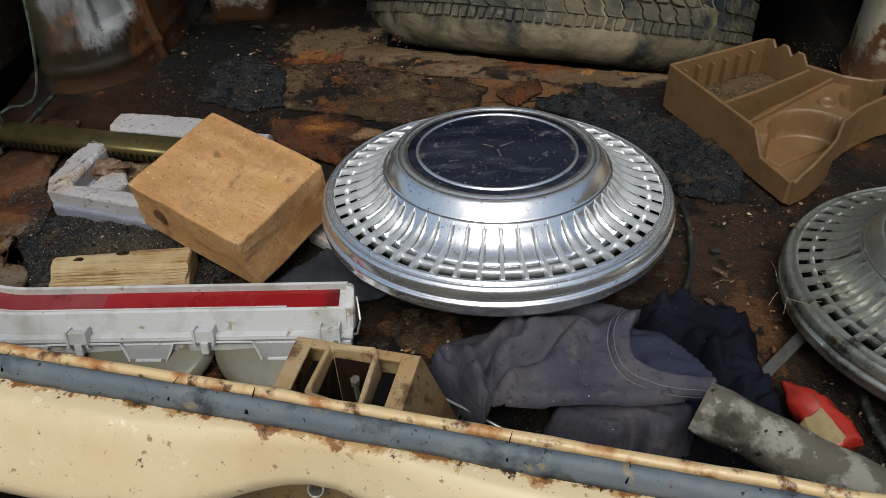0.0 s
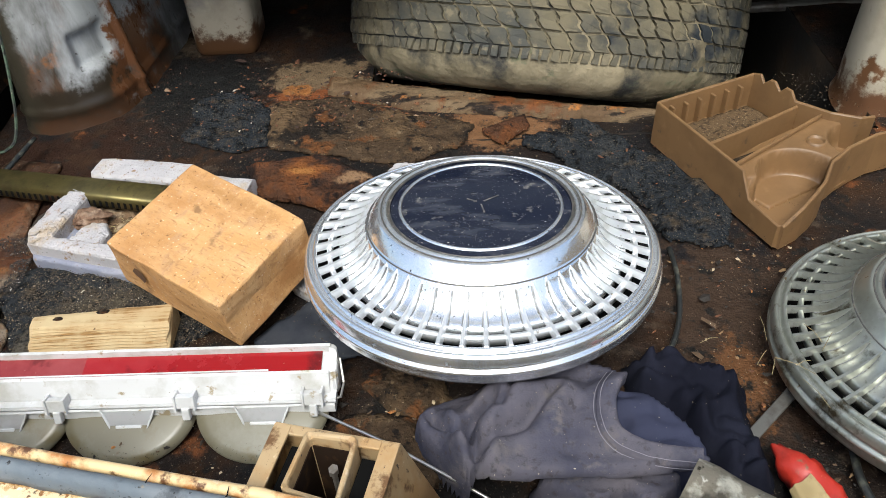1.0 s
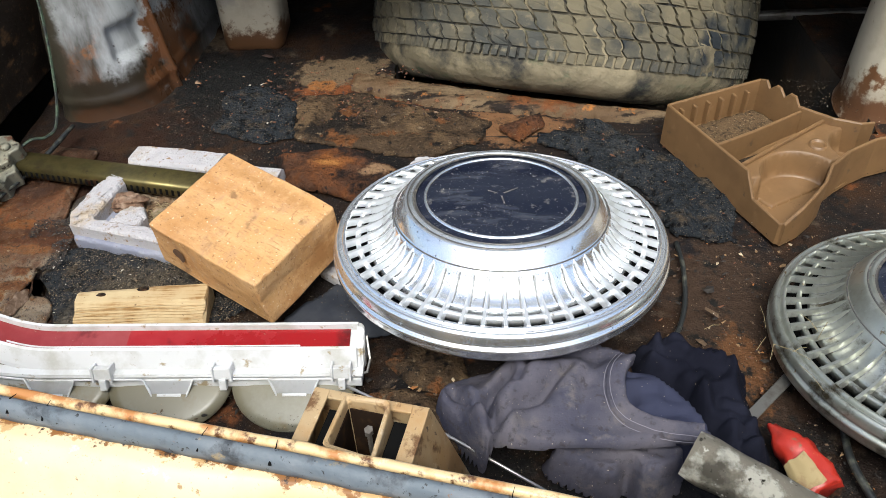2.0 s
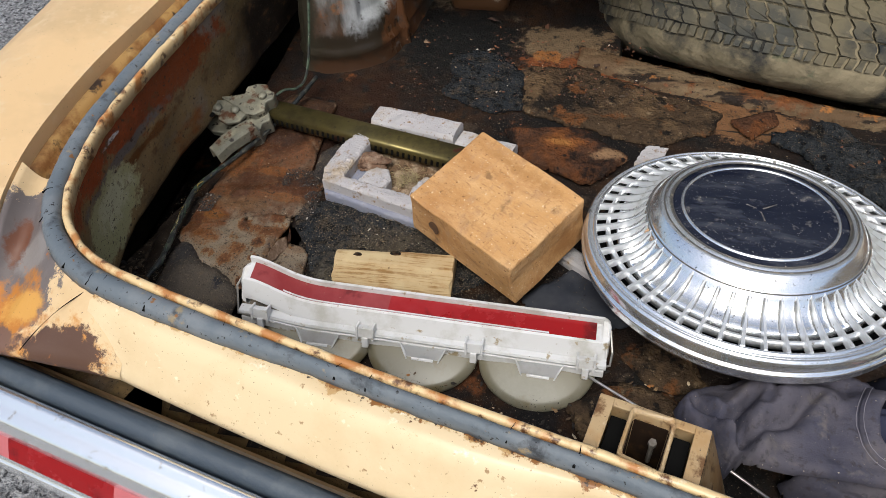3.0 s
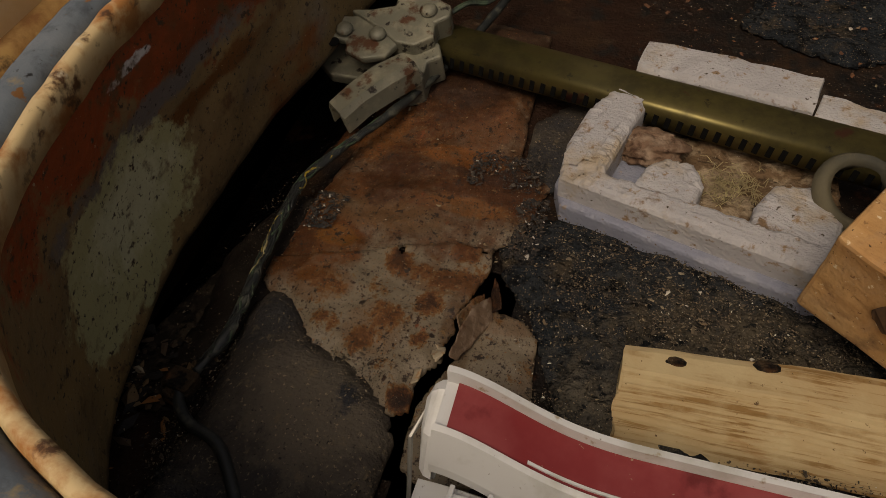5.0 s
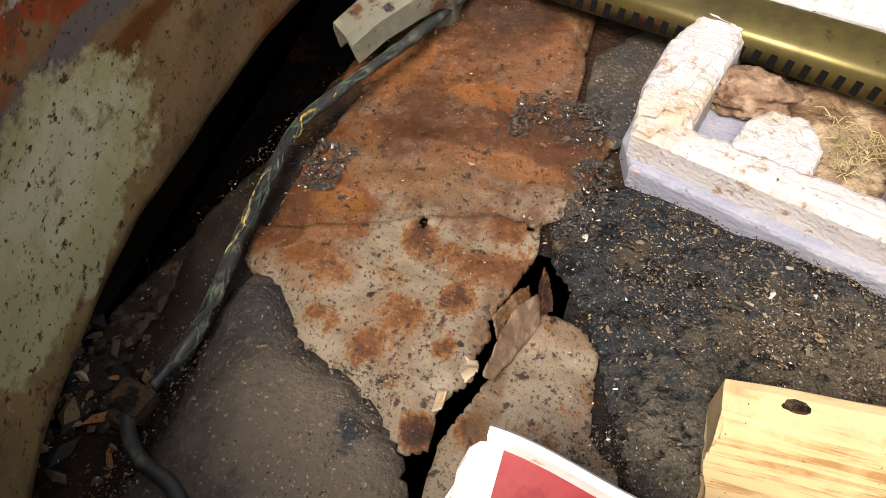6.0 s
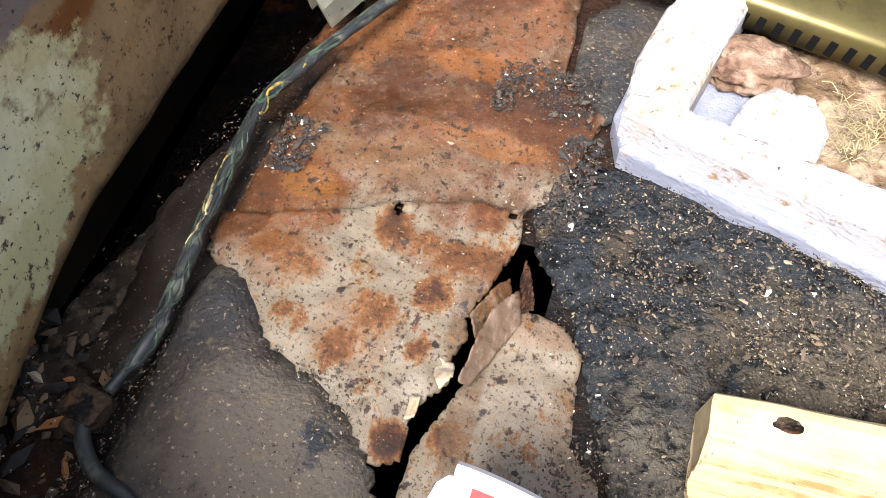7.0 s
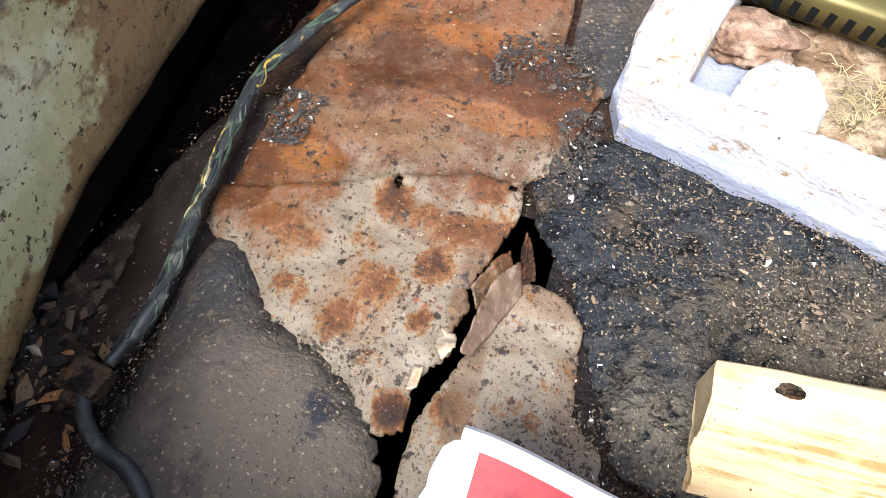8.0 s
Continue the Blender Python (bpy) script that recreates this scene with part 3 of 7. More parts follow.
# The first two blobs paint shade in the back corner and along the foot.
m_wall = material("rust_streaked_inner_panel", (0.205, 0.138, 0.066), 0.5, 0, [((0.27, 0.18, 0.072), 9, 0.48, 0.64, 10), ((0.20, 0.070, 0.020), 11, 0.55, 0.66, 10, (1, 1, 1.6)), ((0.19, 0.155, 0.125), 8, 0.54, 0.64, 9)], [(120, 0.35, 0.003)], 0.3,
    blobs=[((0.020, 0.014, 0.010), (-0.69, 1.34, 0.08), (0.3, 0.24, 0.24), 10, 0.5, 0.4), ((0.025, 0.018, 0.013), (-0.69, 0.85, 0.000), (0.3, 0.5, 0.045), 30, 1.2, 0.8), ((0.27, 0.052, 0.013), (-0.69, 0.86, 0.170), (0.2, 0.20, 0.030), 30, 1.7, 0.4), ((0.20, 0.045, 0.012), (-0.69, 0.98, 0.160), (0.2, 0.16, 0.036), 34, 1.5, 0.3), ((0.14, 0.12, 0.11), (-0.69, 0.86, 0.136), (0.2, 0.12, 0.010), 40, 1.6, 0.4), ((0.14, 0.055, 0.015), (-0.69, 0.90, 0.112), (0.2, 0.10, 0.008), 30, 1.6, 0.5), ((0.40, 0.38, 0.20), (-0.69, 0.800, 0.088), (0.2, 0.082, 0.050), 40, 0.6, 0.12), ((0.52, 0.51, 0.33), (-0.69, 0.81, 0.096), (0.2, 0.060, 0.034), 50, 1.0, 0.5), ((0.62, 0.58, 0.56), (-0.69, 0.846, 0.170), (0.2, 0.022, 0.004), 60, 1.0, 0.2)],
    top=[((0.05, 0.030, 0.02), 140, 0.59, 0.64, 9), ((0.12, 0.065, 0.03), 45, 0.57, 0.66, 10), ((0.03, 0.02, 0.015), 330, 0.60, 0.64, 6), ((0.40, 0.34, 0.26), 360, 0.67, 0.71, 3)])
# The blobs turn the paint darker brown towards the foot and both sides.
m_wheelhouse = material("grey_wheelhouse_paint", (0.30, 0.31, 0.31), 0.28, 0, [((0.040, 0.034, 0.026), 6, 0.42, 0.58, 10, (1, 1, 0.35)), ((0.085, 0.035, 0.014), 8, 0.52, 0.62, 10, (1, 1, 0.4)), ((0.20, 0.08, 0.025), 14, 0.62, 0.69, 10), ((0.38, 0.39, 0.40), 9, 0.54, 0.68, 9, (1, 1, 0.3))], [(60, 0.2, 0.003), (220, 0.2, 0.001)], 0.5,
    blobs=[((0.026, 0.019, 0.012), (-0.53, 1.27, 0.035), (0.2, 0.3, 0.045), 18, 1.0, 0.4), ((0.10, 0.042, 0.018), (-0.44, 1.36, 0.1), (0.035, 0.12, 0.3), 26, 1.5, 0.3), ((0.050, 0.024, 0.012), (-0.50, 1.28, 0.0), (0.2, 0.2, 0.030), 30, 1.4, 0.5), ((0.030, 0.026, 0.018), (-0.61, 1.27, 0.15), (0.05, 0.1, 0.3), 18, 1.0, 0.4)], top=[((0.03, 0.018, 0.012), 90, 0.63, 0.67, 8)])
m_cream = material("rust_edged_cream_paint", (0.44, 0.39, 0.30), 0.5, 0, [((0.30, 0.25, 0.18), 8, 0.48, 0.64, 8), ((0.13, 0.06, 0.025), 18, 0.56, 0.61, 10), (RUST_D, 40, 0.66, 0.70, 7)], [(80, 0.2, 0.003)], blobs=[((0.11, 0.05, 0.022), (0.66, 1.22, 0.0), (0.3, 0.3, 0.040), 40, 1.4, 0.5), ((0.22, 0.21, 0.20), (-0.34, 1.49, 0.2), (0.2, 0.2, 0.12), 10, 0.5, 0.3), ((0.09, 0.042, 0.018), (-0.34, 1.49, 0.0), (0.2, 0.2, 0.045), 26, 1.3, 0.3)])
m_dark = material("dark_bulkhead_metal", (0.022, 0.02, 0.018), 0.7, 0.2, [((0.06, 0.04, 0.025), 6, 0.5, 0.65, 6)], [(60, 0.3, 0.003)])
m_lid = material("dull_grey_lid_underside", (0.24, 0.26, 0.29), 0.6, 0, [((0.15, 0.155, 0.16), 5, 0.5, 0.65, 5)], [(30, 0.2, 0.004)])
m_backbar = material("dull_steel_bar", (0.13, 0.125, 0.115), 0.5, 0.5, [((0.06, 0.05, 0.04), 20, 0.5, 0.65, 6)], [])
m_bar = material("bare_grey_bar", (0.30, 0.29, 0.27), 0.45, 0.6, [((0.15, 0.12, 0.09), 20, 0.5, 0.65, 6)], [])
m_slab = material("brown_crusty_slab", (0.052, 0.033, 0.019), 0.85, 0, [((0.100, 0.064, 0.034), 12, 0.5, 0.60, 10), ((0.012, 0.009, 0.007), 16, 0.51, 0.58, 10), ((0.115, 0.046, 0.016), 22, 0.57, 0.63, 10), ((0.008, 0.006, 0.005), 60, 0.56, 0.62, 10), ((0.14, 0.10, 0.06), 90, 0.60, 0.66, 8), ((0.22, 0.18, 0.13), 420, 0.67, 0.71, 3)], [(40, 0.9, 0.012), (160, 0.8, 0.004)], 0.15)
m_stone = material("crumbly_brown_stone", (0.17, 0.105, 0.070), 0.9, 0, [((0.28, 0.20, 0.145), 60, 0.48, 0.60, 9), ((0.075, 0.040, 0.026), 80, 0.54, 0.63, 9)], [(160, 0.8, 0.004)], spec=0.1)
m_bluesheet = material("dark_blue_plastic_sheet", (0.022, 0.026, 0.036), 0.6, 0, [((0.05, 0.052, 0.06), 14, 0.5, 0.68, 6), ((0.2, 0.17, 0.13), 300, 0.7, 0.74, 2)], [(60, 0.3, 0.003)], spec=0.3)
m_steelrod = material("bare_steel_rod", (0.55, 0.54, 0.52), 0.40, 0.9, [(RUST, 50, 0.58, 0.66, 5)], [])
m_straw = material("dry_straw", (0.24, 0.19, 0.095), 0.85, 0, [((0.40, 0.33, 0.17), 60, 0.5, 0.6, 4), ((0.09, 0.065, 0.03), 90, 0.55, 0.62, 4)])


def bits_material(name, stops):
    """Crumbs whose colour varies from piece to piece."""
    m = bpy.data.materials.new(name)
    m.use_nodes = True
    nt = m.node_tree
    g = nt.nodes.new("ShaderNodeNewGeometry")
    r = nt.nodes.new("ShaderNodeValToRGB")
    r.color_ramp.interpolation = 'CONSTANT'
    for i, (p, c) in enumerate(stops):
        e = r.color_ramp.elements[i] if i < 2 else r.color_ramp.elements.new(p)
        e.position, e.color = p, (*c, 1)
    nt.links.new(g.outputs["Random Per Island"], r.inputs[0])
    nt.links.new(r.outputs[0], nt.nodes["Principled BSDF"].inputs["Base Color"])
    nt.nodes["Principled BSDF"].inputs["Roughness"].default_value = 0.85
    return m


m_bits = bits_material("floor_litter_bits", [(0.0, (0.012, 0.010, 0.008)), (0.42, (0.05, 0.034, 0.02)), (0.68, (0.15, 0.105, 0.062)), (0.88, (0.24, 0.185, 0.115)), (0.985, (0.46, 0.42, 0.35))])


# ---- mesh helpers ----
def link_mesh(name, bm, mat, smooth=False):
    me = bpy.data.meshes.new(name)
    bmesh.ops.recalc_face_normals(bm, faces=bm.faces)
    bm.to_mesh(me)
    bm.free()
    me.materials.append(mat)
    if smooth:
        me.polygons.foreach_set("use_smooth", [True] * len(me.polygons))
    return new(name, me)


def part(name, bm, mat, parent, label="", smooth=False):
    ob = link_mesh(name, bm, mat, smooth)
    ob.parent = parent
    if label:
        tagged(ob, label)
    return ob


def thing(name, label, category, m=None, group="", kind=""):
    ob = new(name)
    ob.empty_display_size = 0.05
    if m is not None:
        ob.matrix_basis = m
    return tagged(ob, label, category, group, kind)


def solid(name, bm, mat, label, category="", smooth=False, kind="", group=""):
    return tagged(link_mesh(name, bm, mat, smooth), label, category, group, kind)


def box(bm, lo, hi, bevel=0.0, m=None, seg=2):
    r = bmesh.ops.create_cube(bm, size=1)
    vs = r["verts"]
    for v in vs:
        v.co = Vector([lo[i] + (v.co[i] + 0.5) * (hi[i] - lo[i]) for i in range(3)])
    if bevel:
        es = list({e for v in vs for e in v.link_edges})
        r = bmesh.ops.bevel(bm, geom=es, offset=bevel, segments=seg, profile=0.5, affect='EDGES')
        vs = list({v for f in r["faces"] for v in f.verts} | {v for v in vs if v.is_valid})
    if m is not None:
        bmesh.ops.transform(bm, matrix=m, verts=vs)
    return vs


def lathe(bm, prof, n=96, a0=0.0, a1=2 * math.pi):
    full = abs(a1 - a0 - 2 * math.pi) < 1e-6
    k = n if full else n + 1
    rings = []
    for j in range(k):
        a = a0 + (a1 - a0) * j / n
        rings.append([bm.verts.new((r * math.cos(a), r * math.sin(a), z)) for r, z in prof])
    for j in range(n):
        p, q = rings[j], rings[(j + 1) % k]
        for i in range(len(prof) - 1):
            try:
                bm.faces.new((p[i], q[i], q[i + 1], p[i + 1]))
            except ValueError:
                pass
    bmesh.ops.remove_doubles(bm, verts=bm.verts, dist=1e-6)


def smooth_path(pts, n=8):
    """Catmull-Rom through the points."""
    P = [Vector(p) for p in pts]
    P = [2 * P[0] - P[1]] + P + [2 * P[-1] - P[-2]]
    out = []
    for i in range(1, len(P) - 2):
        a, b, c, d = P[i - 1:i + 3]
        for j in range(n):
            t = j / n
            out.append(0.5 * ((2 * b) + (c - a) * t + (2 * a - 5 * b + 4 * c - d) * t * t + (3 * b - a - 3 * c + d) * t ** 3))
    out.append(P[-2])
    return out


def tube(bm, pts, radius, sides=8, cap=True):
    rings = []
    for i, p in enumerate(pts):
        d = (pts[min(i + 1, len(pts) - 1)] - pts[max(i - 1, 0)]).normalized()
        u = d.cross(Vector((0, 0, 1)))
        u = u.normalized() if u.length > 1e-4 else Vector((1, 0, 0))
        v = u.cross(d)
        r = radius(i / (len(pts) - 1)) if callable(radius) else radius
        rings.append([bm.verts.new(p + r * (math.cos(a) * u + math.sin(a) * v)) for a in [2 * math.pi * k / sides for k in range(sides)]])
    for a, b in zip(rings, rings[1:]):
        for k in range(sides):
            bm.faces.new((a[k], a[(k + 1) % sides], b[(k + 1) % sides], b[k]))
    if cap:
        bm.faces.new(rings[0])
        bm.faces.new(rings[-1])


def sweep(bm, path, prof, closed=False):
    """prof: (outward, z) carried along a plan path; outward is to the path's left-hand side."""
    rows = []
    for i, p in enumerate(path):
        d = path[min(i + 1, len(path) - 1)] - path[max(i - 1, 0)]
        d = Vector((d.x, d.y, 0)).normalized()
        o = Vector((-d.y, d.x, 0))
        pr = prof(i / (len(path) - 1), p) if callable(prof) else prof
        rows.append([bm.verts.new((p.x + o.x * a, p.y + o.y * a, p.z + z)) for a, z in pr])
    for a, b in zip(rows, rows[1:]):
        m = len(a)
        for k in range(m if closed else m - 1):
            bm.faces.new((a[k], a[(k + 1) % m], b[(k + 1) % m], b[k]))
    if closed:
        bm.faces.new(rows[0])
        bm.faces.new(rows[-1])


def inside(x, y, poly):
    c = False
    for i in range(len(poly)):
        (x1, y1), (x2, y2) = poly[i - 1], poly[i]
        if (y1 > y) != (y2 > y) and x < (x2 - x1) * (y - y1) / (y2 - y1) + x1:
            c = not c
    return c


def nearest(x, y, poly):
    best, q = 9, None
    for i in range(len(poly)):
        (x1, y1), (x2, y2) = poly[i - 1], poly[i]
        dx, dy = x2 - x1, y2 - y1
        t = min(max(((x - x1) * dx + (y - y1) * dy) / (dx * dx + dy * dy + 1e-12), 0), 1)
        px, py = x1 + t * dx, y1 + t * dy
        d = math.hypot(px - x, py - y)
        if d < best:
            best, q = d, (px, py)
    return best, q


def ragged(poly, step=0.012, amp=0.004, seed=0.0):
    """The outline broken up by noise at several sizes."""
    out = []
    step = min(step, 0.005)
    for i in range(len(poly)):
        a, b = Vector(poly[i]), Vector(poly[(i + 1) % len(poly)])
        n = max(1, int((b - a).length / step))
        nrm = Vector((-(b - a).y, (b - a).x)).normalized()
        for k in range(n):
            p = a + (b - a) * k / n
            w = 1.5 * noise.noise(Vector((p.x * 17, p.y * 17, seed))) + 0.28 * noise.noise(Vector((p.x * 95, p.y * 95, seed + 5))) + 0.30 * noise.noise(Vector((p.x * 260, p.y * 260, seed + 9)))
            p = p + nrm * amp * w * (0.3 if k == 0 else 1)
            out.append((p.x, p.y))
    return out


def sheet(bm, poly, z, thick, res=0.006, holes=()):
    """A sheet over the outline poly; z(x, y, d) gives its height, d being the way in from the edge."""
    xs, ys = [p[0] for p in poly], [p[1] for p in poly]
    nx, ny = int((max(xs) - min(xs)) / res) + 2, int((max(ys) - min(ys)) / res) + 2
    x0, y0 = min(xs) - res / 2, min(ys) - res / 2
    verts = {}

    def vert(i, j):
        if (i, j) not in verts:
            x, y = x0 + i * res, y0 + j * res
            d, q = nearest(x, y, poly)
            if not inside(x, y, poly):
                x, y, d = q[0], q[1], 0.0
            elif d < 0.35 * res:
                x, y, d = q[0], q[1], 0.0
            verts[i, j] = bm.verts.new((x, y, z(x, y, d)))
        return verts[i, j]
    for i in range(nx):
        for j in range(ny):
            cx, cy = x0 + (i + 0.5) * res, y0 + (j + 0.5) * res
            if inside(cx, cy, poly) and not any(math.hypot(cx - hx, (cy - hy) * 0.8) < hr * (1 + 0.7 * noise.noise(Vector((cx * 300, cy * 300, 0)))) for hx, hy, hr in holes):
                bm.faces.new((vert(i, j), vert(i + 1, j), vert(i + 1, j + 1), vert(i, j + 1)))
    bmesh.ops.remove_doubles(bm, verts=bm.verts, dist=res * 0.05)
    if thick:
        rim = [e for e in bm.edges if len(e.link_faces) == 1]
        r = bmesh.ops.extrude_edge_only(bm, edges=rim)
        for g in r["geom"]:
            if isinstance(g, bmesh.types.BMVert):
                g.co.z -= thick


def fbm(x, y, s, seed=0.0, oct=4):
    v, a = 0.0, 1.0
    for _ in range(oct):
        v += a * noise.noise(Vector((x * s, y * s, seed)))
        s, a = s * 2.1, a * 0.5
    return v


def ease(t):
    t = min(max(t, 0.0), 1.0)
    return t * t * (3 - 2 * t)


def jitter(bm, amp, scale, seed=0.0):
    for v in bm.verts:
        v.co += amp * noise.noise_vector(v.co * scale + Vector((seed, seed, seed)))


# ---- the boot of the car: opening, sill, fender, bumper ----
RIM = smooth_path([(0.95, 0.265, 0.2), (0.60, 0.346, 0.2), (0.257, 0.425, 0.2), (-0.06, 0.500, 0.2), (-0.292, 0.553, 0.2), (-0.464, 0.597, 0.2), (-0.575, 0.631, 0.2), (-0.628, 0.666, 0.2),
                   (-0.658, 0.706, 0.2), (-0.676, 0.76, 0.2), (-0.686, 0.84, 0.202), (-0.682, 0.95, 0.204), (-0.664, 1.11, 0.208), (-0.64, 1.30, 0.212), (-0.62, 1.46, 0.216)], 14)
N_SILL = 14 * 6

bm = bmesh.new()
sweep(bm, RIM, [(-0.002, -0.016), (-0.003, 0.0), (-0.001, 0.0025), (0.003, 0.0025), (0.005, 0.0), (0.005, -0.014), (0.002, -0.016)], True)
jitter(bm, 0.0012, 60)
solid("trim_lip", bm, m_lip, "thin rusted steel lip round the boot opening", "lip", True, "structure")

bm = bmesh.new()


def seal_profile(u, p):
    h = 0.0130 + 0.0008 * noise.noise(Vector((p.x * 45, p.y * 45, 2)))
    w = 0.0225 - 0.0085 * ease((p.x + 0.55) / 0.25) + 0.0020 * noise.noise(Vector((p.x * 22, p.y * 22, 7))) + 0.0009 * noise.noise(Vector((p.x * 90, p.y * 90, 9)))
    return [(0.006, -0.012)] + [(0.0055 + w * (0.5 - 0.5 * math.cos(a)), -0.008 + h * math.sin(a) ** 0.7) for a in [0.15 + i * (math.pi - 0.3) / 7 for i in range(8)]] + [(0.006 + w, -0.012)]


FINE = [a.lerp(b, k / 3) for a, b in zip(RIM, RIM[1:]) for k in range(3)] + [RIM[-1]]
sweep(bm, FINE, seal_profile, True)
seal = solid("weatherstrip", bm, m_seal, "cracked grey-blue rubber weatherstrip along the boot opening", "weatherstrip", True, "structure")
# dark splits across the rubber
# near-black for the splits, and for the shade painted into slots and holes
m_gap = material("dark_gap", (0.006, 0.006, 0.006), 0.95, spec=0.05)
for i, c in enumerate((22, 33, 36, 44, 47, 55, 57, 66, 69, 74, 81, 83, 89, 96, 107, 118)):
    p, q = RIM[c], RIM[c + 1]
    d = Vector((q.x - p.x, q.y - p.y, 0)).normalized()
    o = Vector((-d.y, d.x, 0))
    bm = bmesh.new()
    reach = 0.004 + 0.0034 * noise.noise(Vector((i * 7.7, 1, 2)))
    wide = 0.0283 - 0.0085 * ease((p.x + 0.55) / 0.25)
    pts = [p + o * (wide - reach * (3 - k) * 1.4) + d * 0.003 * noise.noise(Vector((i * 3.1, k * 0.9, 0))) + Vector((0, 0, 0.0052 - 0.0014 * k * k * 0.5)) for k in range(4)]
    tube(bm, pts, lambda u: 0.0002 + (0.0005 + 0.0007 * (i % 3 == 0)) * u, 5)
    part("split", bm, m_gap, seal)

# rear sill: a sloping painted face, then a turned-down edge
SILL = RIM[:N_SILL + 1 - 2]


def sill_profile(u, p):
    """The sill narrows to an arch over the licence recess."""
    w = 0.069 - 0.036 * math.exp(-((p.x + 0.05) / 0.085) ** 2)
    k = (w - 0.018) / 0.051
    flat = [(0.0, -0.012), (0.018, -0.0105)]
    return flat + [(0.018 + (o - 0.018) * k, -0.0105 + (z + 0.0105) * (0.35 + 0.65 * k)) for o, z in ((0.030, -0.010), (0.036, -0.012), (0.046, -0.024), (0.063, -0.056), (0.068, -0.063), (0.069, -0.070), (0.065, -0.085), (0.049, -0.10))]



bm = bmesh.new()
sweep(bm, SILL, sill_profile)
solid("trim_sill", bm, m_sill, "faded cream painted rear sill with rust freckles", "sill", True, "structure")

# corner filler between the sill and the fender, primer grey and rusty
FEND_IN = smooth_path([(-0.690, 1.60, 0.222), (-0.707, 1.30, 0.216), (-0.733, 1.10, 0.210), (-0.752, 0.95, 0.207), (-0.754, 0.825, 0.204), (-0.745, 0.743, 0.201), (-0.728, 0.675, 0.195), (-0.722, 0.625, 0.166), (-0.708, 0.580, 0.146), (-0.703, 0.556, 0.136)], 8)
CORNER = RIM[N_SILL - 8:14 * 9 + 1]
bm = bmesh.new()
start = RIM[N_SILL - 8]
d0 = RIM[N_SILL - 7] - RIM[N_SILL - 9]
o0 = Vector((-d0.y, d0.x, 0)).normalized()
edge_a = Vector((start.x + o0.x * 0.070, start.y + o0.y * 0.070, 0.136))
edge_k = Vector((-0.703, 0.556, 0.134))
flank = [p for p in FEND_IN[::-1] if p.y <= CORNER[-1].y + 0.01]
rows = []
for i, p in enumerate(CORNER):
    u = i / (len(CORNER) - 1)
    d = RIM[min(N_SILL - 8 + i + 1, len(RIM) - 1)] - RIM[N_SILL - 8 + i - 1]
    o = Vector((-d.y, d.x, 0)).normalized()
    q = p + o * 0.030 + Vector((0, 0, -0.012))
    if u < 0.45:
        e = edge_a.lerp(edge_k, u / 0.45)
    else:
        w = (u - 0.45) / 0.55 * (len(flank) - 1)
        e = flank[int(w)].lerp(flank[min(int(w) + 1, len(flank) - 1)], w - int(w)) + Vector((0.003, 0, -0.003))
    row = [p + Vector((0, 0, -0.012))]
    for k in range(9):
        v = k / 8
        c = q.lerp(e, v)
        c.z += (0.010 * (1 - ease(u * 1.6)) - 0.012 * ease(u * 1.6)) * ease(u * 7) * math.sin(math.pi * v) + 0.0012 * fbm(c.x, c.y, 30, 4)
        row.append(c)
    if u < 0.46:
        row += [e + Vector((0, 0.001, -0.008)), e + Vector((0.0, 0.022, -0.034))]
    else:
        row += [e + Vector((0, 0, -0.004)), e + Vector((0, 0, -0.03))]
    rows.append([bm.verts.new(c) for c in row])
for a, b in zip(rows, rows[1:]):
    for k in range(len(a) - 1):
        bm.faces.new((a[k], a[k + 1], b[k + 1], b[k]))
corner_ob = solid("trim_corner", bm, m_corner, "boot corner panel with grey primer and orange rust", "panel", True, "structure")
bm = bmesh.new()
ca, cb = Vector((-0.585, 0.603, 0.188)), Vector((-0.652, 0.556, 0.139))
pts = [ca.lerp(cb, k / 9) + Vector((0.003 * noise.noise(Vector((k, 0, 0))), 0.003 * noise.noise(Vector((0, k, 1))), 0.006 * math.sin(math.pi * k / 9))) for k in range(10)]
tube(bm, pts, lambda u: 0.0004 + 0.0002 * math.sin(u * 9), 5)
part("crack", bm, m_gap, corner_ob, "dark crack across the corner")

# drip channel along the fender
CHAN = RIM[14 * 9 - 6:]
bm = bmesh.new()
sweep(bm, CHAN, [(0.018, -0.012), (0.028, -0.013), (0.031, -0.024), (0.034, -0.033), (0.042, -0.036), (0.052, -0.035), (0.057, -0.026), (0.061, -0.018), (0.080, -0.016)])
solid("trim_drip_channel", bm, m_chan, "rusty tan drip channel beside the weatherstrip", "channel", True, "structure")

# fender: crowned top from the channel to the outer flank, ending in a tip over the bumper
bm = bmesh.new()
rows = []
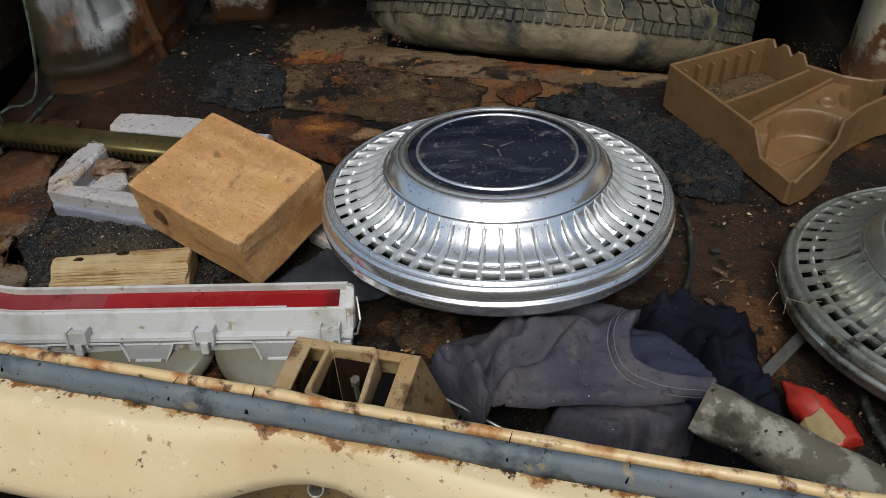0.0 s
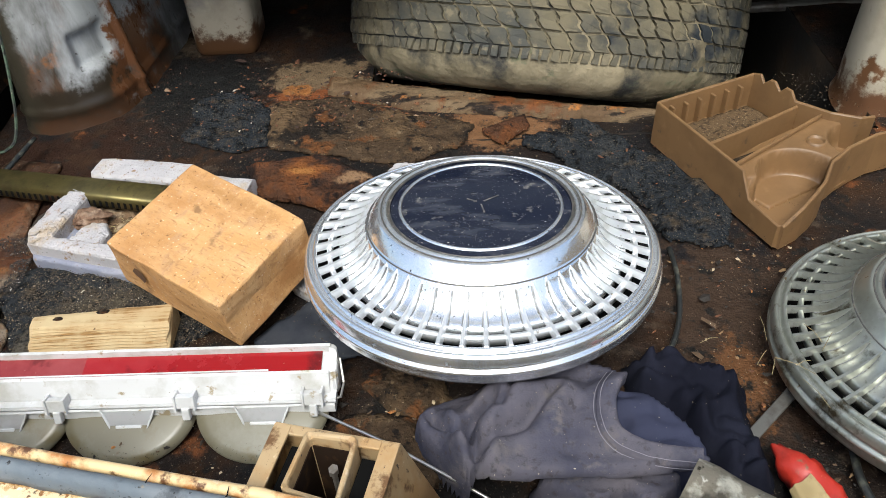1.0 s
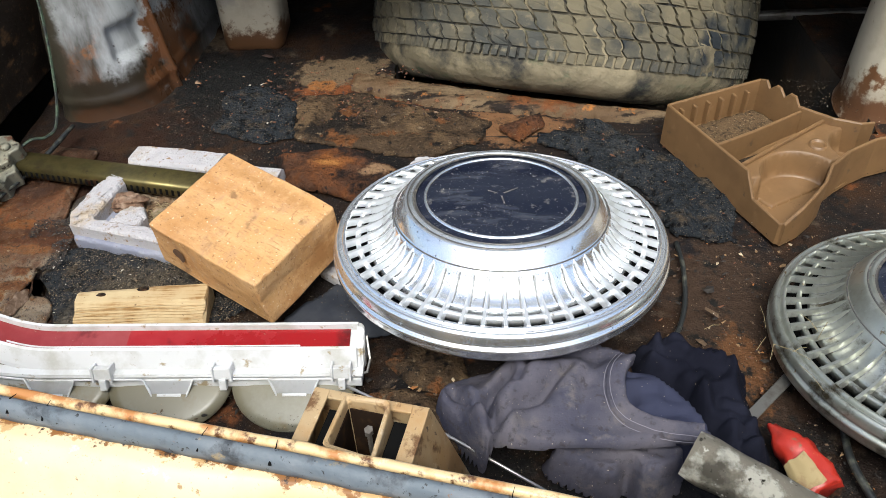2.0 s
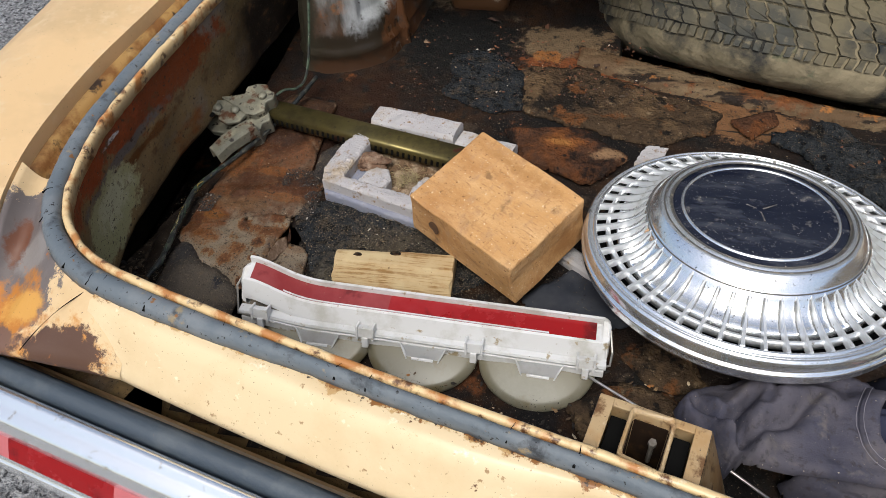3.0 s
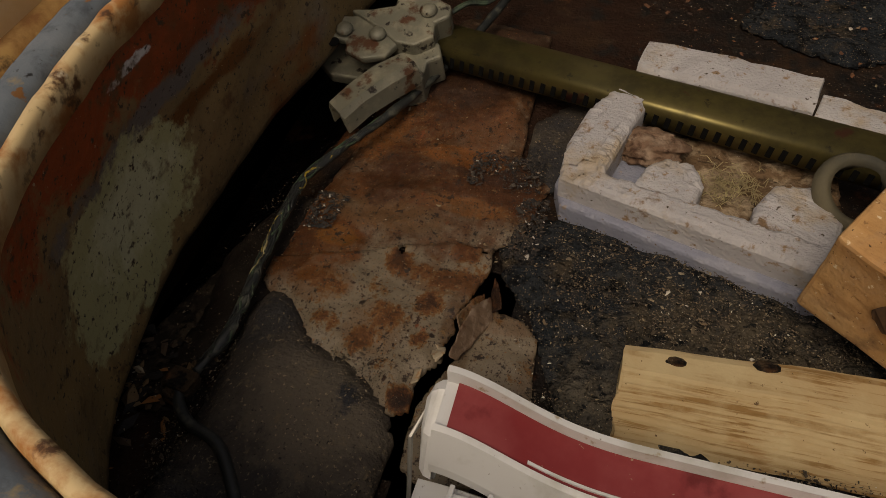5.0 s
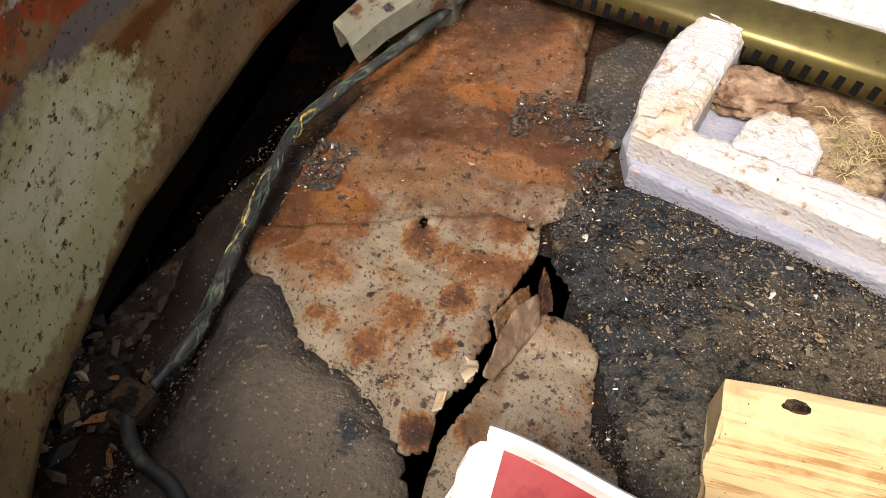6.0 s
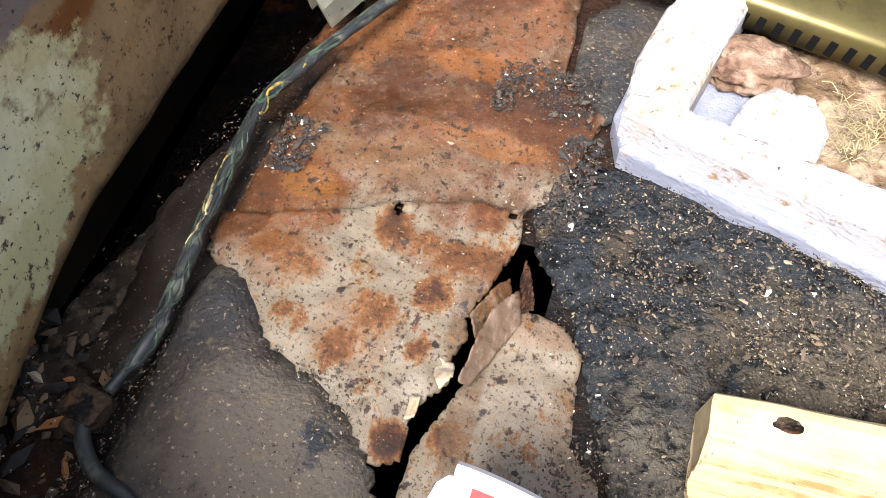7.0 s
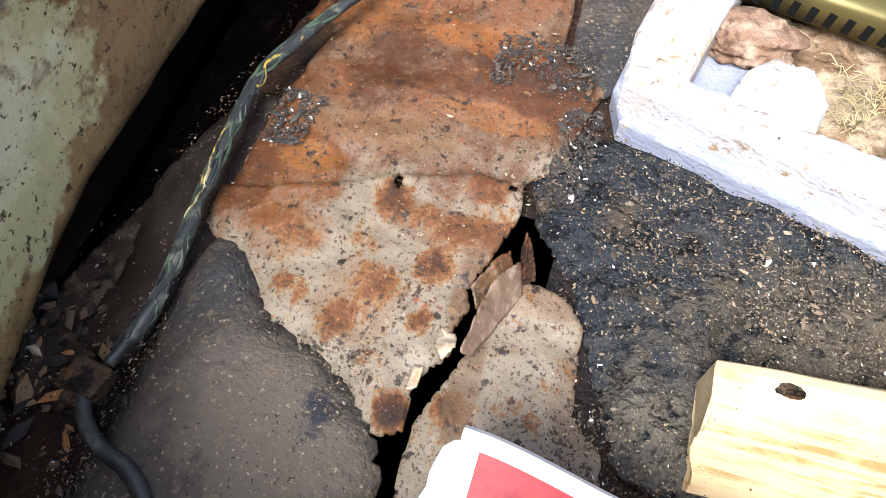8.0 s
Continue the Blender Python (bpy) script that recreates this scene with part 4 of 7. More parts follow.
for i, p in enumerate(FEND_IN):
    xo = -0.93 + 0.04 * ease((0.75 - p.y) / 0.25)
    pr = []
    for u in (0, 0.010, 0.022, 1 / 12, 2 / 12, 3 / 12, 4 / 12, 5 / 12, 6 / 12, 7 / 12, 8 / 12, 9 / 12, 10 / 12, 11 / 12, 1):
        x = p.x + (xo - p.x) * u
        z = p.z + 0.009 * math.sin(u * math.pi) ** 2 - 0.03 * max(0, u - 0.6) - (0.25 * max(0, u - 0.86) ** 1.0)
        pr.append(bm.verts.new((x, p.y, z)))
    pr.insert(0, bm.verts.new((p.x + 0.0005, p.y, p.z - 0.007)))
    pr.insert(0, bm.verts.new((p.x + 0.001, p.y, p.z - 0.036)))
    pr.append(bm.verts.new((xo - 0.015, p.y, p.z - 0.16)))
    pr.append(bm.verts.new((xo - 0.02, p.y, p.z - 0.42)))
    rows.append(pr)
for a, b in zip(rows, rows[1:]):
    for k in range(len(a) - 1):
        bm.faces.new((a[k], a[k + 1], b[k + 1], b[k]))
bm.faces.new(rows[-1])
for a, b in zip(rows, rows[1:]):
    bm.edges.get((a[2], b[2])).smooth = False
solid("fender", bm, m_tan, "tan painted rear fender of an old car", "fender", True, "structure")

# bumper: one chrome bar with a tape stripe, and a dark filler behind it
BUMP = [Vector((x, 0.4857 - 0.225 * x, 0)) for x in [-0.80 + 1.75 * i / 40 for i in range(41)]][::-1]
bumper = thing("bumper", "chrome rear bumper with a red tape stripe", "bumper", kind="structure")
bm = bmesh.new()
sweep(bm, BUMP, [(0.096, 0.060), (0.097, 0.088), (0.100, 0.099), (0.106, 0.103), (0.111, 0.101), (0.114, 0.096), (0.118, 0.094), (0.126, 0.091), (0.131, 0.085), (0.134, 0.078), (0.136, 0.076), (0.142, 0.066), (0.148, 0.054), (0.150, 0.048), (0.153, 0.046), (0.157, 0.041), (0.156, 0.035), (0.148, 0.030), (0.120, 0.026), (0.096, 0.030)], True)
part("bar", bm, m_chrome, bumper, "", True)
bm = bmesh.new()
sweep(bm, BUMP, [(0.070, 0.04), (0.071, 0.098), (0.077, 0.104), (0.086, 0.103), (0.094, 0.096), (0.0955, 0.04)], True)
part("filler", bm, m_filler, bumper, "dark grey rubber filler strip", True)
for i in range(0, 39, 3):
    # alternate lengths of red and bleached tape
    bm = bmesh.new()
    sweep(bm, BUMP[i:i + 4], [(0.1365, 0.0755), (0.1425, 0.0655), (0.1485, 0.0540), (0.1500, 0.0550), (0.1440, 0.0670), (0.1380, 0.0770)], True)
    part("tape", bm, m_red if (i // 3) % 2 else m_pink, bumper, "red tape" if (i // 3) % 2 else "bleached pink tape")

# licence recess under the sill: lower panel with a round tube end
bm = bmesh.new()
sweep(bm, BUMP, [(0.045, -0.25), (0.045, 0.045), (0.050, 0.05), (0.052, -0.25)], True)
solid("trim_lower_panel", bm, m_tan, "tan lower tail panel behind the bumper", "panel", False, "structure")
lower = thing("tail_tube", "small grey tube end under the rear sill", "tube", pose(-0.068, 0.484, 0.118, 50, 0, 0))
bm = bmesh.new()
lathe(bm, [(0.0045, -0.09), (0.0045, 0.002), (0.0055, 0.0035), (0.0065, 0.002), (0.0065, -0.09), (0.0045, -0.09)], 24)
part("ring", bm, m_bar, lower, "", True)

# inner side panel, curving outward under the fender
WALL = RIM[14 * 6:]
bm = bmesh.new()
nrow = 34


def wall_profile(u, p):
    """Down from the lip, then turned outward above the gap beside the floor."""
    out = []
    for k in range(nrow):
        v = k / (nrow - 1)
        w = max(0, v - 0.84) / 0.16
        z = -0.008 - 0.162 * min(v, 0.84) / 0.84 - 0.012 * math.sin(w * math.pi / 2)
        out.append((0.001 + 0.013 * ease(v / 0.8) + 0.14 * w * w + 0.005 * fbm(p.y, z, 8, 3) * ease(v / 0.1), z))
    return out


sweep(bm, WALL, wall_profile)
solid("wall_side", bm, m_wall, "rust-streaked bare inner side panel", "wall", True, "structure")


# rear inner panel under the sill
bm = bmesh.new()
sweep(bm, RIM[:N_SILL + 1], [(-0.001, -0.022), (0.006, -0.05), (0.010, -0.12), (0.006, -0.21), (0.05, -0.30)])
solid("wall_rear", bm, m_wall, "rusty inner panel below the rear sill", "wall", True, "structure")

# ---- boot floor with a spare wheel well behind the ledge ----
HOLE = (-0.075, 1.20, 0.66, 2.0)
LEDGE_BACK = [(-0.075, 1.359), (-0.047, 1.35), (0.052, 1.32), (0.139, 1.293), (0.223, 1.268), (0.353, 1.240), (0.66, 1.18)]


def behind_ledge(x, y):
    for (xa, ya), (xb, yb) in zip(LEDGE_BACK, LEDGE_BACK[1:]):
        if xa <= x <= xb:
            return y > ya + (yb - ya) * (x - xa) / (xb - xa) + 0.004
    return False


tear = [(-0.525, 0.900), (-0.492, 0.888), (-0.480, 0.850), (-0.495, 0.80), (-0.490, 0.72), (-0.550, 0.735), (-0.550, 0.778), (-0.545, 0.80), (-0.530, 0.845)]


# the floor stops short of the side panel
GAP_Y, GAP_X = (0.70, 0.79, 0.823, 0.879, 0.963, 1.02, 1.20), (-0.712, -0.709, -0.702, -0.684, -0.668, -0.662, -0.66)


def floor_z(x, y):
    z = 0.004 * fbm(x, y, 6, 1.0) + 0.0018 * fbm(x, y, 45, 2.0, 3)
    edge = float(np.interp(y, GAP_Y, GAP_X))
    z -= 0.14 * ease((edge - x) / 0.022)
    return z


bm = bmesh.new()
step = 0.0095
gx = [-0.80 + step * i for i in range(int(1.95 / step) + 1)]
gy = [0.24 + step * i for i in range(int(1.76 / step) + 1)]
made = {}


def floor_vert(i, j):
    if (i, j) not in made:
        made[i, j] = bm.verts.new((gx[i], gy[j], floor_z(gx[i], gy[j]) - 0.003))
    return made[i, j]


for i in range(len(gx) - 1):
    for j in range(len(gy) - 1):
        cx, cy = gx[i] + step / 2, gy[j] + step / 2
        if cy < HOLE[3] and behind_ledge(cx, cy):
            continue
        if inside(cx, cy, tear):
            continue
        if cx > -0.55 and cy < 0.425 - 0.232 * (cx - 0.257) - 0.02:
            continue
        if cx <= -0.55 and cy < 0.63:
            continue
        bm.faces.new((floor_vert(i, j), floor_vert(i + 1, j), floor_vert(i + 1, j + 1), floor_vert(i, j + 1)))
floor_ob = solid("floor", bm, m_floor, "rust-eaten boot floor covered in grime", "floor", True, "structure")
bm = bmesh.new()
x0, y0, x1, y1 = HOLE
y0 = 1.19
for quad in (((x0, y0, 0), (x1, y0, 0), (x1, y0, -0.3), (x0, y0, -0.3)), ((x0, y0, 0), (x0, y0, -0.3), (x0, y1, -0.3), (x0, y1, 0)), ((x1, y0, 0), (x1, y0, -0.3), (x1, y1, -0.3), (x1, y1, 0)), ((x0, y0, -0.3), (x1, y0, -0.3), (x1, y1, -0.3), (x0, y1, -0.3))):
    bm.faces.new([bm.verts.new(c) for c in quad])
solid("floor_well", bm, m_dark, "dark spare wheel well", "wheel well", False, "structure")
bm = bmesh.new()
f = bm.faces.new([bm.verts.new((x, y, -0.31)) for x, y in ((-0.94, 0.66), (1.2, 0.18), (1.2, 2.0), (-0.94, 2.0))])
bmesh.ops.solidify(bm, geom=[f], thickness=0.01)
box(bm, (-0.945, 0.66, -0.31), (-0.932, 2.0, -0.06))
solid("floor_underside", bm, m_dark, "dark underside beneath the boot floor", "underbody", False, "structure")

# ---- walls that close the boot ----
bm = bmesh.new()
plan = smooth_path([(-0.60, 1.75, 0), (-0.612, 1.50, 0), (-0.618, 1.32, 0), (-0.605, 1.275, 0), (-0.57, 1.264, 0), (-0.52, 1.275, 0), (-0.475, 1.315, 0), (-0.452, 1.39, 0), (-0.440, 1.50, 0), (-0.43, 1.70, 0), (-0.43, 2.0, 0)], 20)


def wheelhouse_profile(u, p):
    out = []
    for k in range(50):
        v = k / 49
        z = -0.02 + 0.31 * v
        o = -0.012 * math.exp(-v * 14) + 0.05 * v * v - 0.004 * math.exp(-((v - 0.16) / 0.02) ** 2) + 0.003 * fbm(p.x, p.y + z, 14, 6)
        rec = ease((u - 0.53) / 0.025) * ease((0.66 - u) / 0.02) * ease((v - 0.32) / 0.03) * ease((0.52 - v) / 0.03)
        seam = math.exp(-((u - 0.68) / 0.008) ** 2)
        out.append((o + 0.014 * rec - 0.010 * seam, z))
    return out


sweep(bm, plan, wheelhouse_profile)
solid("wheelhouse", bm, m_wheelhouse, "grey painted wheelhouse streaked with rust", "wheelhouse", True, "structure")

bm = bmesh.new()
box(bm, (-0.395, 1.487, -0.01), (-0.285, 1.60, 0.285), 0.02, seg=3)
jitter(bm, 0.003, 20)
solid("pillar_cream", bm, m_cream, "cream painted bracket with a rusted foot", "bracket", True, "structure")

bm = bmesh.new()
plan = smooth_path([(0.78, 1.36, 0), (0.68, 1.345, 0), (0.652, 1.315, 0), (0.640, 1.27, 0), (0.646, 1.235, 0), (0.675, 1.213, 0), (0.80, 1.195, 0), (1.15, 1.17, 0)], 8)
sweep(bm, plan, lambda u, p: [(0.012 * v * v - 0.006 * math.exp(-v * 30), -0.02 + 0.31 * v) for v in [k / 23 for k in range(24)]])
solid("wheelhouse_far", bm, m_cream, "cream painted wheelhouse with rust blisters", "wheelhouse", True, "structure")

bm = bmesh.new()
box(bm, (-0.90, 1.98, -0.3), (1.2, 2.0, 0.55))
solid("wall_bulkhead", bm, m_dark, "dark metal bulkhead behind the boot", "wall", False, "structure")
for z in (-0.012, 0.062):
    bm = bmesh.new()
    box(bm, (0.50, 1.57, z), (1.1, 1.59, z + 0.016), 0.005)
    solid("bulkhead_bar", bm, m_backbar, "dull steel bar across the dark back of the boot", "bar", True, "structure")
bm = bmesh.new()
box(bm, (-0.86, 1.462, -0.31), (-0.60, 1.476, 0.27))
solid("wall_corner", bm, m_dark, "dark metal closing the corner behind the side panel", "wall", False, "structure")
bm = bmesh.new()
box(bm, (1.16, 0.1, -0.3), (1.18, 2.0, 0.45))
solid("wall_far_side", bm, m_wall, "rusty inner panel on the far side", "wall", False, "structure")
bm = bmesh.new()
box(bm, (-0.62, 1.29, 0.270), (1.2, 2.0, 0.285), 0.004)
solid("parcel_shelf", bm, m_dark, "dark underside of the rear parcel shelf", "shelf", False, "structure")
bm = bmesh.new()
box(bm, (-0.95, 1.50, 0.10), (-0.60, 2.0, 0.31), 0.01)
solid("trim_rear_quarter", bm, m_tan, "tan rear quarter of the body", "body panel", False, "structure")

# open boot lid, standing over the opening
bm = bmesh.new()
box(bm, (-0.60, 0.0, 0.0), (1.10, 0.02, 1.0), 0.008)
bmesh.ops.transform(bm, matrix=pose(0, 1.36, 0.30, 16, 0, 0), verts=bm.verts)
box(bm, (-0.55, -0.02, 0.10), (1.05, 0.0, 0.16), 0.006, pose(0, 1.36, 0.30, 16, 0, 0))
solid("boot_lid", bm, m_lid, "open boot lid with a dull grey underside", "boot lid", False, "structure")

# ---- the ground outside ----
bm = bmesh.new()
bmesh.ops.create_grid(bm, x_segments=1, y_segments=1, size=300)
bmesh.ops.translate(bm, vec=(0, 0, -0.5), verts=bm.verts)
solid("ground", bm, m_asphalt, "coarse grey asphalt", "asphalt", False, "structure")

# ledge along the front of the wheel well
bm = bmesh.new()
LEDGE = [(-0.15, 1.340), (-0.018, 1.283), (0.136, 1.252), (0.34, 1.216), (0.60, 1.165), (0.62, 1.186), (0.353, 1.243), (0.223, 1.271), (0.139, 1.296), (0.052, 1.323), (-0.047, 1.353), (-0.15, 1.388)]
sheet(bm, ragged(LEDGE, 0.02, 0.0015, 3), lambda x, y, d: 0.009 * ease(d / 0.012) + 0.0022 * fbm(x, y, 40, 9) + 0.003, 0.03, 0.0045)
solid("floor_ledge", bm, m_ledge, "worn brown raised ledge across the boot floor", "ledge", True, "structure")


# ---- layers lying on the floor ----
CREASE = [(-0.70, 0.862), (-0.647, 0.867), (-0.627, 0.869), (-0.604, 0.878), (-0.585, 0.889), (-0.569, 0.896), (-0.533, 0.907), (-0.50, 0.908), (-0.40, 0.91)]


def crease(x, y):
    """The lower half of the floor skin is buckled up over the upper half."""
    for (xa, ya), (xb, yb) in zip(CREASE, CREASE[1:]):
        if xa <= x <= xb:
            s = ya + (yb - ya) * (x - xa) / (xb - xa) - y
            return 0.0045 * ease((s + 0.0015) / 0.004) * (1 - 0.8 * ease((s - 0.006) / 0.05))
    return 0.0


def layer(name, poly, mat, z0, amp, scale, thick, label, category, rag=0.005, seed=0.0, res=0.005, curl=0.0, kind="", edge=0.5, holes=()):
    bm = bmesh.new()
    sheet(bm, ragged(poly, 0.010, rag, seed), lambda x, y, d: (crease(x, y) if name == "grey_floor_skin" else 0) + floor_z(x, y) + z0 + amp * fbm(x, y, scale, seed) * ease(d / 0.02 + 0.2) - edge * z0 * (1 - ease(d / 0.012)) + curl * (1 - ease(d / 0.03)) * max(0, fbm(x, y, 18, seed + 3)), thick, res, holes)
    return solid(name, bm, mat, label, category, True, kind)


layer("grey_floor_skin", [(-0.640, 1.10), (-0.60, 1.185), (-0.52, 1.17), (-0.516, 1.045), (-0.513, 1.033), (-0.512, 1.002), (-0.483, 0.981), (-0.496, 0.936), (-0.488, 0.927), (-0.508, 0.914), (-0.510, 0.907), (-0.507, 0.891), (-0.509, 0.882), (-0.512, 0.873), (-0.515, 0.860), (-0.520, 0.845), (-0.516, 0.836), (-0.520, 0.824), (-0.521, 0.820), (-0.517, 0.815), (-0.521, 0.807), (-0.529, 0.797), (-0.528, 0.784), (-0.527, 0.773), (-0.538, 0.768), (-0.550, 0.772), (-0.575, 0.790), (-0.606, 0.802), (-0.630, 0.830), (-0.651, 0.842), (-0.654, 0.873), (-0.651, 0.909), (-0.645, 0.948), (-0.640, 1.0)], m_sheet, 0.006, 0.004, 14, 0.003, "torn grey painted floor steel with rust blooms", "floor panel", 0.0014, 2.0, 0.0022, 0.003, "structure", holes=[(-0.569, 0.891, 0.0034), (-0.514, 0.904, 0.0032)])
layer("torn_floor_skin", [(-0.500, 0.862), (-0.493, 0.856), (-0.476, 0.853), (-0.466, 0.843), (-0.464, 0.822), (-0.460, 0.800), (-0.447, 0.790), (-0.444, 0.775), (-0.470, 0.745), (-0.505, 0.730), (-0.521, 0.740), (-0.524, 0.763), (-0.524, 0.778), (-0.519, 0.794), (-0.5135, 0.811), (-0.508, 0.825), (-0.506, 0.840), (-0.503, 0.850)], m_sheet, 0.005, 0.003, 18, 0.004, "speckled grey floor steel beside a tear", "floor panel", 0.0014, 3.0, 0.0020, 0.004, "structure")
layer("rubber_mat", [(-0.640, 0.839), (-0.625, 0.834), (-0.611, 0.819), (-0.602, 0.808), (-0.591, 0.802), (-0.573, 0.797), (-0.559, 0.788), (-0.544, 0.775), (-0.537, 0.769), (-0.528, 0.752), (-0.53, 0.70), (-0.56, 0.66), (-0.65, 0.665), (-0.652, 0.69), (-0.645, 0.75), (-0.648, 0.793), (-0.648, 0.825)], m_mat, 0.012, 0.004, 9, 0.004, "dirty grey-brown rubber mat scrap on the floor", "mat", 0.0012, 4.0, 0.005)
layer("mat_strip", [(-0.682, 0.770), (-0.682, 0.821), (-0.690, 0.862), (-0.683, 0.884), (-0.668, 0.925), (-0.650, 0.930), (-0.649, 0.90), (-0.644, 0.848), (-0.648, 0.805), (-0.654, 0.765)], m_strip, 0.007, 0.004, 12, 0.003, "dark brown smooth mat strip beside the wiring", "mat", 0.0015, 15.0, 0.004)
layer("dirt_strip", [(-0.708, 0.740), (-0.706, 0.789), (-0.699, 0.820), (-0.684, 0.872), (-0.680, 0.862), (-0.674, 0.821), (-0.672, 0.770), (-0.675, 0.740)], m_dirt_dark, 0.003, 0.006, 40, 0.004, "packed dark dirt along the floor edge", "dirt", 0.003, 16.0, 0.003, kind="stuff")
layer("dark_mat_scrap", [(-0.512, 1.048), (-0.506, 0.998), (-0.485, 0.975), (-0.46, 1.0), (-0.44, 1.06), (-0.47, 1.09)], m_mat, 0.006, 0.002, 10, 0.003, "dark smooth mat scrap beside the foam", "mat", 0.003, 14.0, 0.005)
layer("felt_scrap", [(-0.508, 0.912), (-0.478, 0.948), (-0.40, 0.955), (-0.33, 0.93), (-0.25, 0.90), (-0.22, 0.84), (-0.28, 0.79), (-0.37, 0.77), (-0.44, 0.785), (-0.456, 0.822), (-0.474, 0.864), (-0.500, 0.890)], m_felt, 0.008, 0.006, 34, 0.004, "rotted black felt strewn with crumbs", "felt", 0.004, 5.0, 0.0035)
layer("felt_scrap", [(-0.360, 1.225), (-0.355, 1.33), (-0.28, 1.355), (-0.235, 1.30), (-0.225, 1.20), (-0.29, 1.19)], m_felt, 0.007, 0.006, 24, 0.004, "square scrap of black felt on rusty floor", "felt", 0.012, 6.0)
layer("felt_scrap", [(0.155, 1.18), (0.22, 1.235), (0.33, 1.16), (0.40, 1.02), (0.39, 0.93), (0.31, 0.945), (0.29, 1.06), (0.22, 1.10)], m_felt, 0.009, 0.010, 30, 0.004, "lumpy black felt scrap on rusty floor", "felt", 0.020, 7.0)
layer("brown_mat_scrap", [(-0.24, 1.31), (-0.13, 1.32), (0.0, 1.265), (0.085, 1.225), (0.06, 1.17), (-0.02, 1.135), (-0.14, 1.16), (-0.222, 1.205)], m_slab, 0.006, 0.007, 20, 0.004, "crusty brown mat scrap on the boot floor", "mat", 0.012, 8.0)
layer("orange_rust_flake", [(0.092, 1.207), (0.16, 1.243), (0.165, 1.21), (0.122, 1.165)], m_plate, 0.012, 0.003, 30, 0.003, "orange rust flake on the boot floor", "rust flake", 0.004, 9.0)
layer("broken_slab", [(-0.055, 0.742), (-0.025, 0.772), (0.03, 0.76), (0.045, 0.72), (0.0, 0.695)], m_slab, 0.010, 0.004, 18, 0.005, "cracked brown crust slab on the floor", "slab", 0.004, 10.0)
layer("blue_plastic_sheet", [(-0.178, 0.812), (-0.10, 0.885), (-0.03, 0.89), (0.0, 0.82), (-0.05, 0.785), (-0.145, 0.762)], m_bluesheet, 0.010, 0.005, 12, 0.002, "dark blue plastic sheet scrap beside the timber", "plastic sheet", 0.002, 11.0)
layer("rust_plate", [(-0.245, 1.14), (-0.143, 1.155), (-0.058, 1.095), (-0.08, 1.055), (-0.11, 1.03), (-0.21, 1.07)], m_plate, 0.020, 0.007, 20, 0.006, "flaking orange rust plate lying on the floor", "rust plate", 0.005, 12.0)
layer("brown_rag", [(-0.11, 0.665), (-0.065, 0.705), (0.0, 0.70), (0.05, 0.65), (0.0, 0.60), (-0.08, 0.61)], m_slab, 0.014, 0.010, 22, 0.003, "crumpled brown rag behind the sill", "rag", 0.005, 13.0)


# torn flaps curling up along the split
def torn_flap(pts, up, lean, mat, seed, label):
    """A tongue of sheet metal, rising to one side of its middle line."""
    bm = bmesh.new()
    xc, yc = sum(p[0] for p in pts) / len(pts), sum(p[1] for p in pts) / len(pts)
    sheet(bm, ragged(pts, 0.004, 0.0012, seed), lambda x, y, d: 0.007 + up * ease(0.5 + ((x - xc) * lean[0] + (y - yc) * lean[1]) / 0.012) + 0.0025 * fbm(x, y, 110, seed), 0.0012, 0.0012)
    solid("torn_flap", bm, mat, label, "metal flap", True, "structure")


torn_flap([(-0.514, 0.811), (-0.512, 0.826), (-0.509, 0.846), (-0.500, 0.862), (-0.495, 0.848), (-0.503, 0.826), (-0.508, 0.812)], 0.011, (-0.8, 0.2), m_flap, 3.0, "twisted brown ribbon of torn floor steel")
torn_flap([(-0.519, 0.846), (-0.513, 0.862), (-0.507, 0.872), (-0.504, 0.864), (-0.509, 0.850), (-0.514, 0.838)], -0.010, (0.8, -0.2), m_sheet, 6.0, "bent-down edge of the grey floor steel")
torn_flap([(-0.502, 0.879), (-0.496, 0.868), (-0.491, 0.853), (-0.496, 0.851), (-0.500, 0.864)], 0.009, (1.0, 0.2), m_plate, 8.0, "dark rusted curl of torn floor steel")
torn_flap([(-0.526, 0.822), (-0.518, 0.821), (-0.516, 0.813), (-0.520, 0.806), (-0.525, 0.813)], 0.006, (0.6, -0.8), m_chip, 9.0, "curled flake of cream paint at the tear")
torn_flap([(-0.532, 0.802), (-0.526, 0.801), (-0.526, 0.792), (-0.531, 0.790)], 0.005, (0.9, 0.0), m_chip, 11.0, "curled flake of cream paint at the tear")


